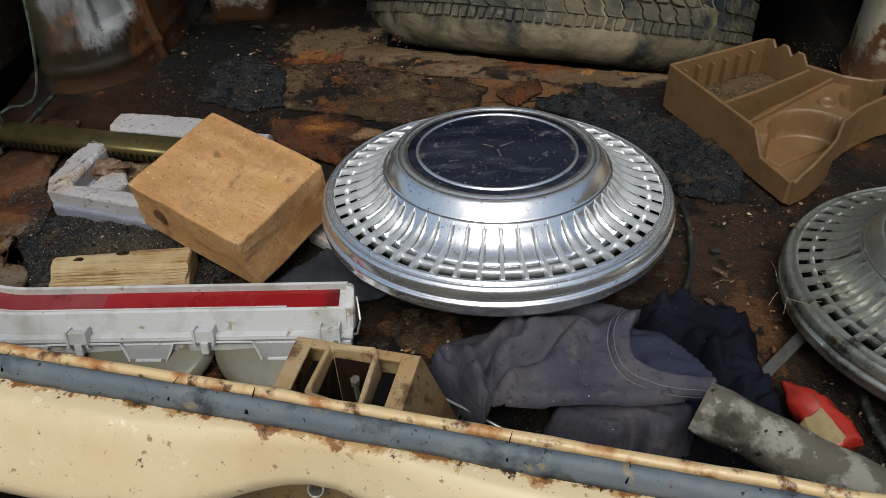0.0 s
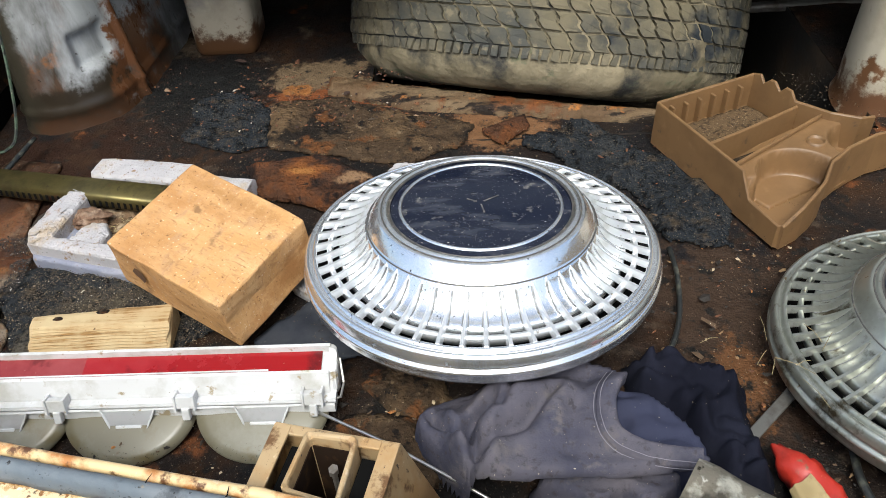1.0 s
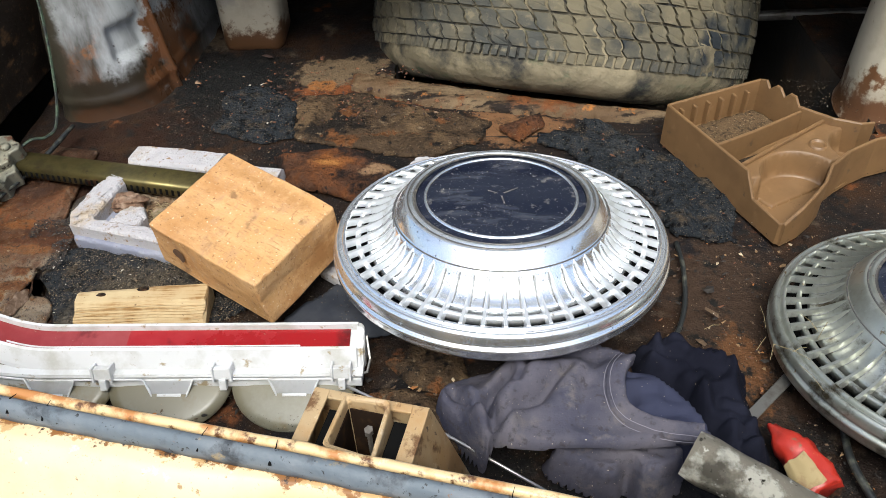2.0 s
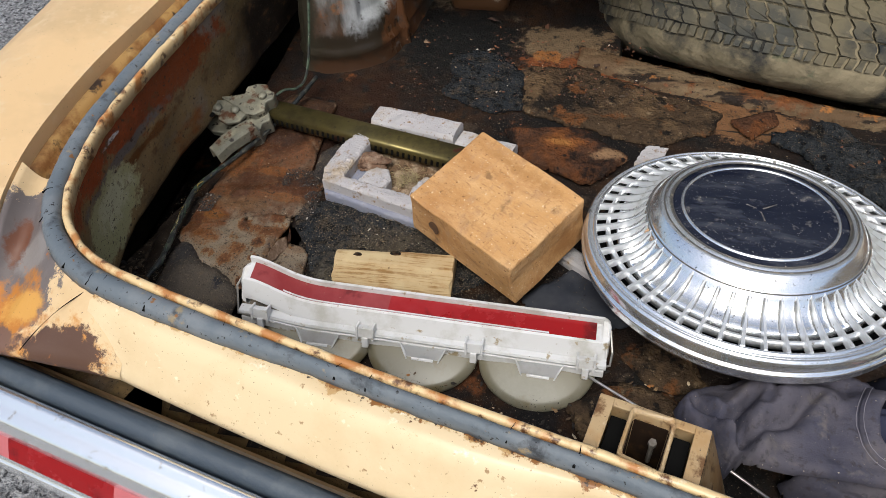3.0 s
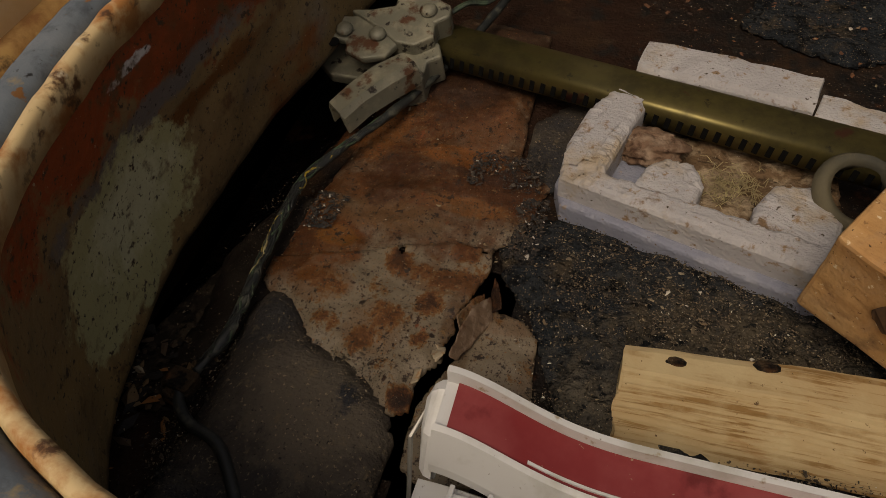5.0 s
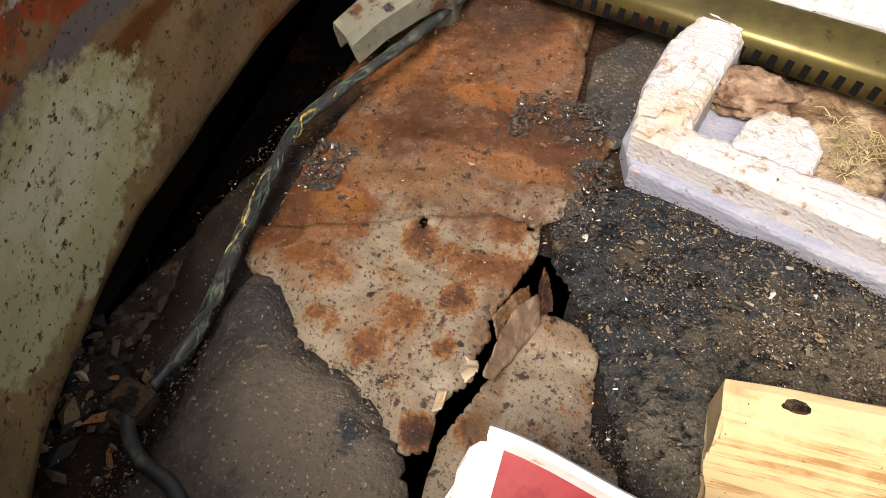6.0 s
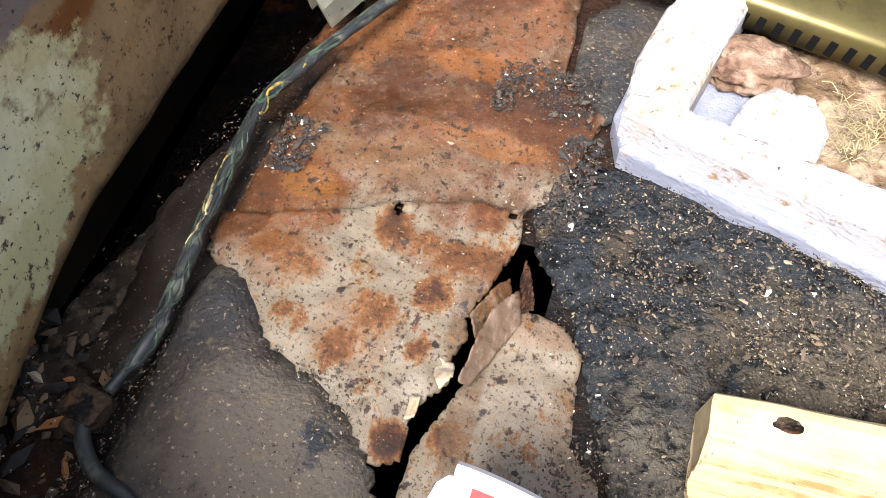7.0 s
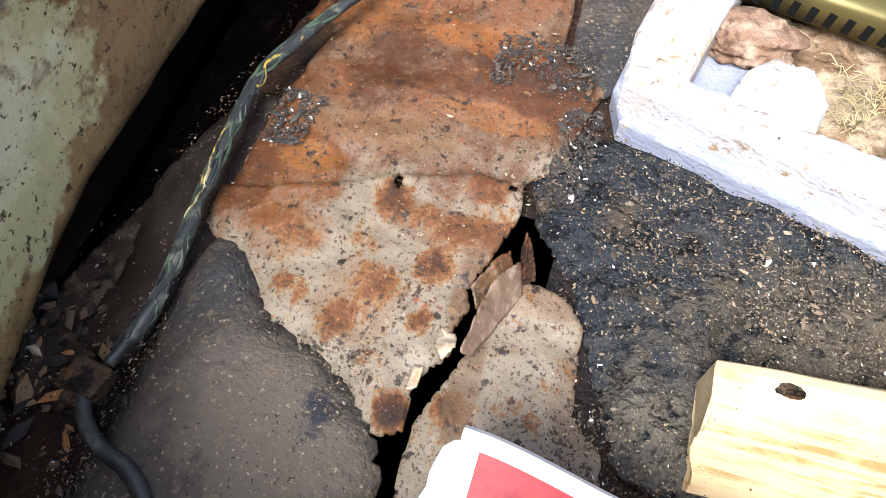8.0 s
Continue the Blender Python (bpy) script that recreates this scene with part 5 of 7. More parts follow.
# ---- litter on the floor ----
def scatter(name, n, boxes, size, mat, label, seed, zoff=0.006):
    rnd = random.Random(seed)
    verts, faces = [], []
    for _ in range(n):
        x0, y0, x1, y1 = rnd.choices(boxes, [(b[2] - b[0]) * (b[3] - b[1]) * (b[4] if len(b) > 4 else 1) for b in boxes])[0][:4]
        x, y = rnd.uniform(x0, x1), rnd.uniform(y0, y1)
        if inside(x, y, tear) or fbm(x, y, 14, 21) < -0.25 + rnd.uniform(-0.3, 0.3):
            continue
        s = size * rnd.uniform(0.35, 1.0) ** 2 * (2.4 if rnd.random() < 0.03 else 1)
        a, l = rnd.uniform(0, 6.28), rnd.uniform(1, 2.6)
        c, sn = math.cos(a), math.sin(a)
        z = floor_z(x, y) + zoff + 0.006 * max(0, fbm(x, y, 26, 5.0))
        k = len(verts)
        for q in range(5):
            an, rr = 1.2566 * q + rnd.uniform(-0.35, 0.35), rnd.uniform(0.55, 1.1)
            u, v = l * rr * math.cos(an), rr * math.sin(an)
            verts.append((x + s * (u * c - v * sn), y + s * (u * sn + v * c), z + s * rnd.uniform(-0.3, 0.3)))
        verts.append((x + s * rnd.uniform(-0.4, 0.4), y + s * rnd.uniform(-0.4, 0.4), z + s * rnd.uniform(0.5, 0.9)))
        faces += [(k + q, k + (q + 1) % 5, k + 5) for q in range(5)]
    me = bpy.data.meshes.new(name)
    me.from_pydata(verts, [], faces)
    me.materials.append(mat)
    return tagged(new(name, me), label, "litter", kind="stuff")


scatter("floor_litter", 90000, [(-0.47, 0.74, -0.2, 0.97, 5), (-0.53, 0.86, -0.44, 1.02, 2), (-0.68, 0.68, -0.44, 1.05, 0.6), (-0.66, 0.67, -0.53, 0.81, 2.5), (-0.71, 0.68, -0.645, 0.95, 2.0), (-0.45, 0.55, 0.7, 1.32, 1.0)], 0.00066, m_bits, "dry crumbs, chips and seed husks on the floor", 3, 0.008)
m_tan_bits = bits_material("tan_crumbs", [(0.0, (0.03, 0.024, 0.017)), (0.35, (0.075, 0.055, 0.036)), (0.68, (0.13, 0.10, 0.065)), (0.90, (0.22, 0.18, 0.12)), (0.985, (0.50, 0.47, 0.40))])
scatter("felt_crumbs", 26000, [(-0.46, 0.76, -0.22, 0.94, 1), (-0.40, 0.80, -0.28, 0.93, 2), (-0.66, 0.67, -0.53, 0.80, 1.2), (-0.53, 0.74, -0.45, 0.86, 0.8)], 0.0007, m_tan_bits, "tan seed husks and grit on the felt", 31, 0.0095)
scatter("floor_chips", 900, [(-0.47, 0.74, -0.2, 0.97, 5), (-0.53, 0.90, -0.44, 1.02, 0.6), (-0.45, 0.55, 0.7, 1.32, 1)], 0.0014, m_bits, "larger bark and plaster chips on the floor", 9, 0.009)
m_flake = bits_material("rust_flakes", [(0.0, (0.03, 0.014, 0.009)), (0.4, (0.10, 0.04, 0.018)), (0.75, (0.15, 0.06, 0.024)), (0.95, (0.20, 0.13, 0.08)), (0.985, (0.45, 0.40, 0.34))])
scatter("rust_flakes", 1500, [(-0.30, 1.22, 0.16, 1.40, 3), (-0.45, 1.15, -0.2, 1.45, 1), (0.15, 0.6, 0.5, 1.2, 0.5)], 0.0026, m_flake, "loose rust flakes along the ledge", 12, 0.006)
m_leaf = bits_material("leaf_bits", [(0.0, (0.018, 0.014, 0.011)), (0.4, (0.085, 0.052, 0.028)), (0.7, (0.20, 0.125, 0.06)), (0.86, (0.34, 0.14, 0.04)), (0.93, (0.48, 0.38, 0.25))])
m_crumb = bits_material("dark_crumbs", [(0.0, (0.010, 0.009, 0.009)), (0.45, (0.028, 0.022, 0.018)), (0.75, (0.055, 0.042, 0.033)), (0.92, (0.12, 0.075, 0.045)), (0.98, (0.38, 0.35, 0.31))])
scatter("leaf_litter", 900, [(0.26, 0.56, 0.50, 1.02), (-0.1, 0.6, 0.1, 0.72), (-0.5, 0.58, -0.05, 0.70)], 0.0030, m_leaf, "dead leaf bits and bark on the floor", 19, 0.006)
scatter("crumb_drift", 4200, [(-0.545, 0.965, -0.49, 1.0), (-0.645, 0.895, -0.622, 0.93), (-0.50, 0.90, -0.48, 0.96)], 0.0010, m_crumb, "drift of dark crumbs beside the foam", 15, 0.009)
scatter("side_litter", 420, [(-0.715, 0.67, -0.655, 0.79)], 0.0042, m_leaf, "dead leaf bits beside the side panel", 4, 0.004)


# ---- timber block ----
def timber_block():
    bm = bmesh.new()
    box(bm, (-0.0686, -0.082, -0.0343), (0.0686, 0.082, 0.0343), 0.0025)
    bmesh.ops.subdivide_edges(bm, edges=[e for e in bm.edges if e.calc_length() > 0.03], cuts=8, use_grid_fill=True)
    for v in bm.verts:
        v.co += 0.0016 * noise.noise_vector(v.co * 26) + 0.0006 * noise.noise_vector(v.co * 120)
        if v.co.z < 0:
            v.co.y += 0.010 * max(0, -v.co.y / 0.082) * (v.co.z / 0.034)
    ob = solid("timber_block", bm, m_block, "rough-sawn tan timber block leaning on the foam", "wood block", False)
    ob.matrix_basis = Matrix.Translation((-0.2195, 0.8846, 0.0755)) @ Euler((radians(6.1), radians(-7.3), radians(56.7))).to_matrix().to_4x4()
    bm = bmesh.new()
    bmesh.ops.create_circle(bm, cap_ends=True, radius=0.011, segments=20)
    for v in bm.verts:
        v.co.y *= 0.7
        v.co += 0.002 * noise.noise_vector(v.co * 150)
    bmesh.ops.transform(bm, matrix=Matrix.Translation((-0.0705, 0.040, 0.006)) @ Euler((0, radians(-90), 0)).to_matrix().to_4x4(), verts=bm.verts)
    part("knot", bm, material("dark_knot", (0.07, 0.035, 0.018), 0.8, 0, [((0.14, 0.07, 0.03), 60, 0.5, 0.65, 4)]), ob, "dark knot")


timber_block()


# ---- short pine offcut ----
def pine_offcut():
    bm = bmesh.new()
    prof = [(-0.014, 0)] + [(-0.014 + 0.0255 * k / 22 - 0.0020 * (1 if k % 2 else 0), 0.001 + 0.027 * k / 22) for k in range(23)] + [(0.0130, 0.0300), (0.0150, 0.0312), (0.026, 0.0318), (0.030, 0.0305), (0.032, 0.027), (0.032, 0.0)]
    n = 24
    rows = []
    for i in range(n + 1):
        u = i / n
        w = 1 + 0.42 * u
        rows.append([bm.verts.new((0.150 * u + 0.002 * math.sin(z * 300), 0.004 + (y - 0.004) * (w if y > 0.02 else 1) - 0.002 * noise.noise(Vector((u * 4, 1, 1))), z * (1 - 0.05 * u) + 0.0006 * noise.noise(Vector((u * 9, y * 90, z * 90))))) for y, z in prof])
    for a, b in zip(rows, rows[1:]):
        for k in range(len(a)):
            bm.faces.new((a[k], a[(k + 1) % len(a)], b[(k + 1) % len(a)], b[k]))
    bm.faces.new(rows[0])
    bm.faces.new(rows[-1])
    ob = solid("pine_offcut", bm, m_plank, "pale grooved pine offcut lying on felt", "wood offcut", False)
    ob.matrix_basis = pose(-0.414, 0.797, 0.008, 0, 0, 1.5)
    for x, y, s in ((0.028, 0.024, 0.0060), (0.075, 0.032, 0.0075)):
        bm = bmesh.new()
        bmesh.ops.create_icosphere(bm, subdivisions=2, radius=s)
        for v in bm.verts:
            v.co = Vector((v.co.x, v.co.y * 0.5, v.co.z * 0.14)) + 0.0012 * noise.noise_vector(v.co * 180)
        o = part("dirt_spot", bm, m_slab, ob)
        o.location = (x, y, 0.0312)


pine_offcut()


# ---- polystyrene packing piece and what it holds ----
def foam_bar(bm, pts, w, h, seed):
    """A foam bar along pts with rounded, chipped edges."""
    prof = [(-w, 0), (-w - 0.001, h * 0.45), (-w, h * 0.85), (-w + 0.004, h), (0, h * 1.02), (w - 0.004, h), (w, h * 0.85), (w + 0.001, h * 0.45), (w, 0)]
    path = [p.lerp(q, k / 6) for p, q in zip(pts, pts[1:]) for k in range(6)] + [pts[-1]]
    sweep(bm, path, prof, True)


packing = thing("foam_packing", "chipped white polystyrene packing piece under the timber", "foam packing")


def foam_piece(name, plan, z0, z1, mat, parent, seed, inset=0.004, chip=0.0025, label=""):
    """An upright foam block over a plan outline, its upper edge rounded and chipped."""
    bm = bmesh.new()
    out = []
    for i in range(len(plan)):
        a, b = Vector(plan[i]), Vector(plan[(i + 1) % len(plan)])
        n = max(2, int((b - a).length / 0.0018))
        out += [a.lerp(b, k / n) for k in range(n)]
    c = sum(out, Vector((0, 0))) / len(out)
    loops = []
    for f, z in ((0, 0), (0, 0.5), (0, 0.82), (0.35, 0.94), (1.0, 1.0), (2.6, 1.01)):
        row = []
        for i, p in enumerate(out):
            d = out[(i + 1) % len(out)] - out[i - 1]
            o = Vector((-d.y, d.x)).normalized()
            w = noise.noise(Vector((p.x * 130, p.y * 130, seed))) + 0.7 * noise.noise(Vector((p.x * 330, p.y * 330, seed)))
            q = p + o * (inset * f + chip * max(0, w) * (1.6 if z > 0.9 else 0.15))
            row.append(bm.verts.new((q.x, q.y, z0 + (z1 - z0) * z + (chip * (0.7 * noise.noise(Vector((p.x * 90, p.y * 90, seed + 4))) + 0.4 * noise.noise(Vector((p.x * 300, p.y * 300, seed + 4)))) if z > 0.9 else 0))))
        loops.append(row)
    for p, q in zip(loops, loops[1:]):
        for k in range(len(out)):
            bm.faces.new((p[k], p[(k + 1) % len(out)], q[(k + 1) % len(out)], q[k]))
    bm.faces.new(loops[-1])
    return part(name, bm, mat, parent, label, False)


foam_piece("front_bar", [(-0.476, 0.957), (-0.40, 0.934), (-0.296, 0.904), (-0.290, 0.930), (-0.40, 0.956), (-0.440, 0.966), (-0.466, 0.974)], 0.0175, 0.037, m_foam, packing, 1.0)
foam_piece("foot", [(-0.473, 0.950), (-0.40, 0.927), (-0.294, 0.896), (-0.286, 0.935), (-0.40, 0.962), (-0.44, 1.06), (-0.468, 1.05), (-0.480, 0.97)], 0.001, 0.018, m_foam_shaded, packing, 2.0, 0.002, 0.001, "lower step in shaded lavender grey")
foam_piece("side_bar", [(-0.476, 0.962), (-0.446, 0.966), (-0.436, 1.01), (-0.424, 1.054), (-0.450, 1.066), (-0.468, 1.03), (-0.476, 0.99)], 0.014, 0.041, m_foam, packing, 5.0)
bm = bmesh.new()
sheet(bm, [(-0.448, 0.962), (-0.432, 1.05), (-0.29, 1.03), (-0.285, 0.925)], lambda x, y, d: 0.0150 + 0.004 * fbm(x, y, 60, 2), 0.004, 0.004)
part("pocket_floor", bm, m_pocket, packing, "dirt-filled foam pocket", True)
for pl, s in (([(-0.428, 0.960), (-0.386, 0.950), (-0.380, 0.975), (-0.388, 0.994), (-0.408, 0.998), (-0.420, 0.985)], 7.0), ([(-0.350, 0.940), (-0.30, 0.925), (-0.292, 0.965), (-0.310, 0.990), (-0.336, 0.985), (-0.348, 0.962)], 9.0)):
    foam_piece("pocket_rib", pl, 0.012, 0.0335, m_foam, packing, s, 0.0035, 0.003)
bm = bmesh.new()
foam_bar(bm, [Vector((-0.438, 1.112, 0.004)), Vector((-0.37, 1.102, 0.004)), Vector((-0.306, 1.088, 0.004))], 0.021, 0.034, 3)
jitter(bm, 0.0022, 70, 8)
foam_back = solid("foam_packing", bm, m_foam, "loose white polystyrene bar behind the jack", "foam packing")
bm = bmesh.new()
foam_bar(bm, [Vector((-0.304, 1.088, 0.004)), Vector((-0.26, 1.075, 0.004)), Vector((-0.22, 1.065, 0.004))], 0.017, 0.024, 4)
jitter(bm, 0.003, 60, 3)
part("broken_end", bm, m_foam, foam_back, "dirty broken foam end")
bm = bmesh.new()
foam_bar(bm, [Vector((-0.135, 0.895, 0.0)), Vector((-0.09, 0.862, 0.0)), Vector((-0.06, 0.84, 0.0))], 0.012, 0.016, 4)
solid("foam_strip", bm, m_foam, "grey-white foam strip under the hubcap edge", "foam strip")
bm = bmesh.new()
bmesh.ops.create_icosphere(bm, subdivisions=5, radius=1)
for v in bm.verts:
    v.co = Vector((v.co.x * 0.024, v.co.y * 0.018, v.co.z * 0.011)) * (1 + 0.30 * fbm(v.co.x + 0.5 * v.co.z, v.co.y + v.co.z, 1.4, 2, 6))
bmesh.ops.translate(bm, vec=(-0.418, 1.014, 0.024), verts=bm.verts)
solid("stone", bm, m_stone, "flat brown stone in the foam pocket", "stone", True)
bm = bmesh.new()
lathe(bm, [(0.020, -0.006), (0.026, -0.008), (0.030, 0), (0.026, 0.008), (0.020, 0.006), (0.020, -0.006)], 32)
bmesh.ops.transform(bm, matrix=pose(-0.285, 0.985, 0.034, 25, 10, 0), verts=bm.verts)
solid("rubber_ring", bm, m_tyre, "dark rubber ring tucked under the timber block", "rubber ring", True)


def grass_tuft(name, x, y, z, n, length, seed, label):
    rnd = random.Random(seed)
    bm = bmesh.new()
    for _ in range(n):
        a = rnd.uniform(0, 6.28)
        p = Vector((x + rnd.gauss(0, 0.8) * length, y + rnd.gauss(0, 0.6) * length, z + rnd.uniform(0, 0.006)))
        d = Vector((math.cos(a), math.sin(a), rnd.uniform(-0.1, 0.3))) * length * rnd.uniform(0.4, 1)
        tube(bm, [p, p + d * 0.5 + Vector((0, 0, 0.003)), p + d], 0.0003, 4)
    return solid(name, bm, m_straw, label, "dry grass", False, "stuff")


grass_tuft("dry_grass", -0.362, 0.990, 0.018, 130, 0.014, 5, "dry grass tuft in the foam pocket")
grass_tuft("dry_grass", 0.372, 0.70, 0.062, 9, 0.040, 7, "dry grass blades caught on the dull hubcap")


# ---- bumper jack ----
def bumper_jack():
    jack = thing("car_jack", "gold plated car jack with a notched bar, lying on the floor", "car jack")
    a, b = Vector((-0.615, 1.112, 0.016)), Vector((-0.245, 1.012, 0.030))
    d = (b - a)
    L = d.length
    m = Matrix.Translation(a) @ d.to_track_quat('X', 'Z').to_matrix().to_4x4()
    bm = bmesh.new()
    prof = [(-0.0195, 0.0), (-0.0195, 0.0128)] + [(-0.0188 * math.cos(q), 0.0135 + 0.0070 * math.sin(q) ** 0.6) for q in [math.pi * (k + 0.5) / 14 for k in range(14)]] + [(0.0195, 0.0128), (0.0195, 0.0), (0.017, 0.0), (0.017, 0.006), (-0.017, 0.006), (-0.017, 0.0)]
    r0 = [bm.verts.new((0, y, z)) for y, z in prof]
    r1 = [bm.verts.new((L, y, z)) for y, z in prof]
    for k in range(len(prof)):
        bm.faces.new((r0[k], r0[(k + 1) % len(prof)], r1[(k + 1) % len(prof)], r1[k]))
    bm.faces.new(r0)
    bm.faces.new(r1)
    bmesh.ops.transform(bm, matrix=m, verts=bm.verts)
    part("bar", bm, m_jack, jack, "", True)
    # black boxes on the bar's side paint the shade of its notches
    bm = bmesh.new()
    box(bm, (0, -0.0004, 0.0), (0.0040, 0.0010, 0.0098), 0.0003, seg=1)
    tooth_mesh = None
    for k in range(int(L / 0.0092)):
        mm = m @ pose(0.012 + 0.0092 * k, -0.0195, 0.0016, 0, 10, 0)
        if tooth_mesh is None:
            t = part("notch_shade", bm, m_gap, jack)
            tooth_mesh = t.data
        else:
            t = new("notch_shade", tooth_mesh)
            t.parent = jack
        t.matrix_basis = mm
    # head: ratchet housing with lugs, cheek plates, a hooked lever socket and rivets
    h = Matrix.Translation((-0.650, 1.088, 0.034)) @ Euler((radians(14), radians(4), radians(-12))).to_matrix().to_4x4()

    def plate(name, pl, z0, t, label="", mat=m_jackhead, bev=0.0022):
        bm = bmesh.new()
        f = bm.faces.new([bm.verts.new((x, y, z0)) for x, y in pl])
        r = bmesh.ops.extrude_face_region(bm, geom=[f])
        bmesh.ops.translate(bm, vec=(0, 0, t), verts=[g for g in r["geom"] if isinstance(g, bmesh.types.BMVert)])
        bmesh.ops.recalc_face_normals(bm, faces=bm.faces)
        bmesh.ops.bevel(bm, geom=bm.edges[:], offset=bev, segments=2, profile=0.5, affect='EDGES')
        jitter(bm, 0.0010, 90, z0 * 100)
        bmesh.ops.transform(bm, matrix=h, verts=bm.verts)
        return part(name, bm, mat, jack, label)
    plate("cheek_plate", [(-0.062, -0.030), (-0.050, -0.042), (-0.034, -0.040), (-0.030, -0.026), (-0.016, -0.024), (-0.012, -0.034), (0.006, -0.036), (0.022, -0.026), (0.026, -0.008), (0.020, 0.010), (0.006, 0.016), (-0.010, 0.006), (-0.040, -0.004), (-0.060, -0.014)], 0.012, 0.007)
    plate("cheek_plate", [(-0.058, -0.026), (-0.030, -0.040), (0.020, -0.030), (0.030, 0.004), (0.012, 0.030), (-0.030, 0.020)], -0.022, 0.010)
    housing = plate("ratchet_housing", [(-0.028, 0.004), (-0.012, 0.012), (0.004, 0.022), (0.002, 0.034), (0.014, 0.046), (0.030, 0.050), (0.036, 0.042), (0.048, 0.040), (0.052, 0.028), (0.044, 0.018), (0.050, 0.004), (0.040, -0.010), (0.024, -0.012), (0.004, -0.004)], -0.018, 0.040)
    plate("front_lug", [(0.030, -0.034), (0.046, -0.040), (0.056, -0.030), (0.052, -0.012), (0.060, -0.002), (0.050, 0.010), (0.034, 0.004), (0.026, -0.018)], -0.020, 0.030)
    plate("rear_arm", [(-0.085, 0.018), (-0.060, 0.010), (-0.020, 0.016), (-0.018, 0.030), (-0.050, 0.034), (-0.082, 0.034)], -0.024, 0.016, "dark toothed arm", m_jack)
    bm = bmesh.new()
    lever = [(-0.014, -0.011), (-0.014, 0.004), (-0.010, 0.010), (0.010, 0.010), (0.014, 0.004), (0.014, -0.011), (0.011, -0.011), (0.010, 0.002), (0.007, 0.006), (-0.007, 0.006), (-0.010, 0.002), (-0.011, -0.011)]
    rr = [[bm.verts.new((x * w, -y0, z + dz)) for x, z in lever] for y0, w, dz in ((-0.012, 0.85, -0.004), (0.014, 0.9, 0.0), (0.038, 0.82, 0.0), (0.060, 0.78, -0.004))]
    for p, q in zip(rr, rr[1:]):
        for k in range(len(lever)):
            bm.faces.new((p[k], p[(k + 1) % len(lever)], q[(k + 1) % len(lever)], q[k]))
    bm.faces.new(rr[0])
    bm.faces.new(rr[-1])
    jitter(bm, 0.0012, 60)
    bmesh.ops.transform(bm, matrix=Matrix.Translation((-0.620, 1.042, 0.040)) @ Euler((radians(10), 0, radians(-36))).to_matrix().to_4x4(), verts=bm.verts)
    part("lever_socket", bm, m_jackhead, jack, "cream painted lever socket")
    for x, y, zz in ((0.006, -0.010, 0.0195), (-0.022, -0.016, 0.0195), (0.034, 0.026, 0.022)):
        bm = bmesh.new()
        lathe(bm, [(0.0, 0.0), (0.0065, 0.0), (0.0075, 0.002), (0.005, 0.005), (0.0, 0.006)], 14)
        bmesh.ops.transform(bm, matrix=h @ pose(x, y, zz), verts=bm.verts)
        part("rivet", bm, m_jackhead, housing, "", True)
    # flat black discs stand for the shade inside two holes
    for x, y, rr_ in ((-0.047, -0.024, 0.0065), (-0.024, -0.030, 0.0045)):
        bm = bmesh.new()
        lathe(bm, [(0.0, 0.0), (rr_, 0.0), (rr_, 0.0008), (0.0, 0.0008)], 16)
        bmesh.ops.transform(bm, matrix=h @ pose(x, y, 0.0192), verts=bm.verts)
        part("hole", bm, m_gap, housing, "black disc painting the shade of a hole")
    bm = bmesh.new()
    tube(bm, smooth_path([(-0.600, 1.11, 0.05), (-0.585, 1.125, 0.055), (-0.57, 1.14, 0.05), (-0.560, 1.16, 0.06), (-0.556, 1.19, 0.11), (-0.555, 1.23, 0.22), (-0.56, 1.26, 0.40)]), 0.0022, 6)
    part("wire_tie", bm, m_green, jack, "twisted greenish wire")


bumper_jack()


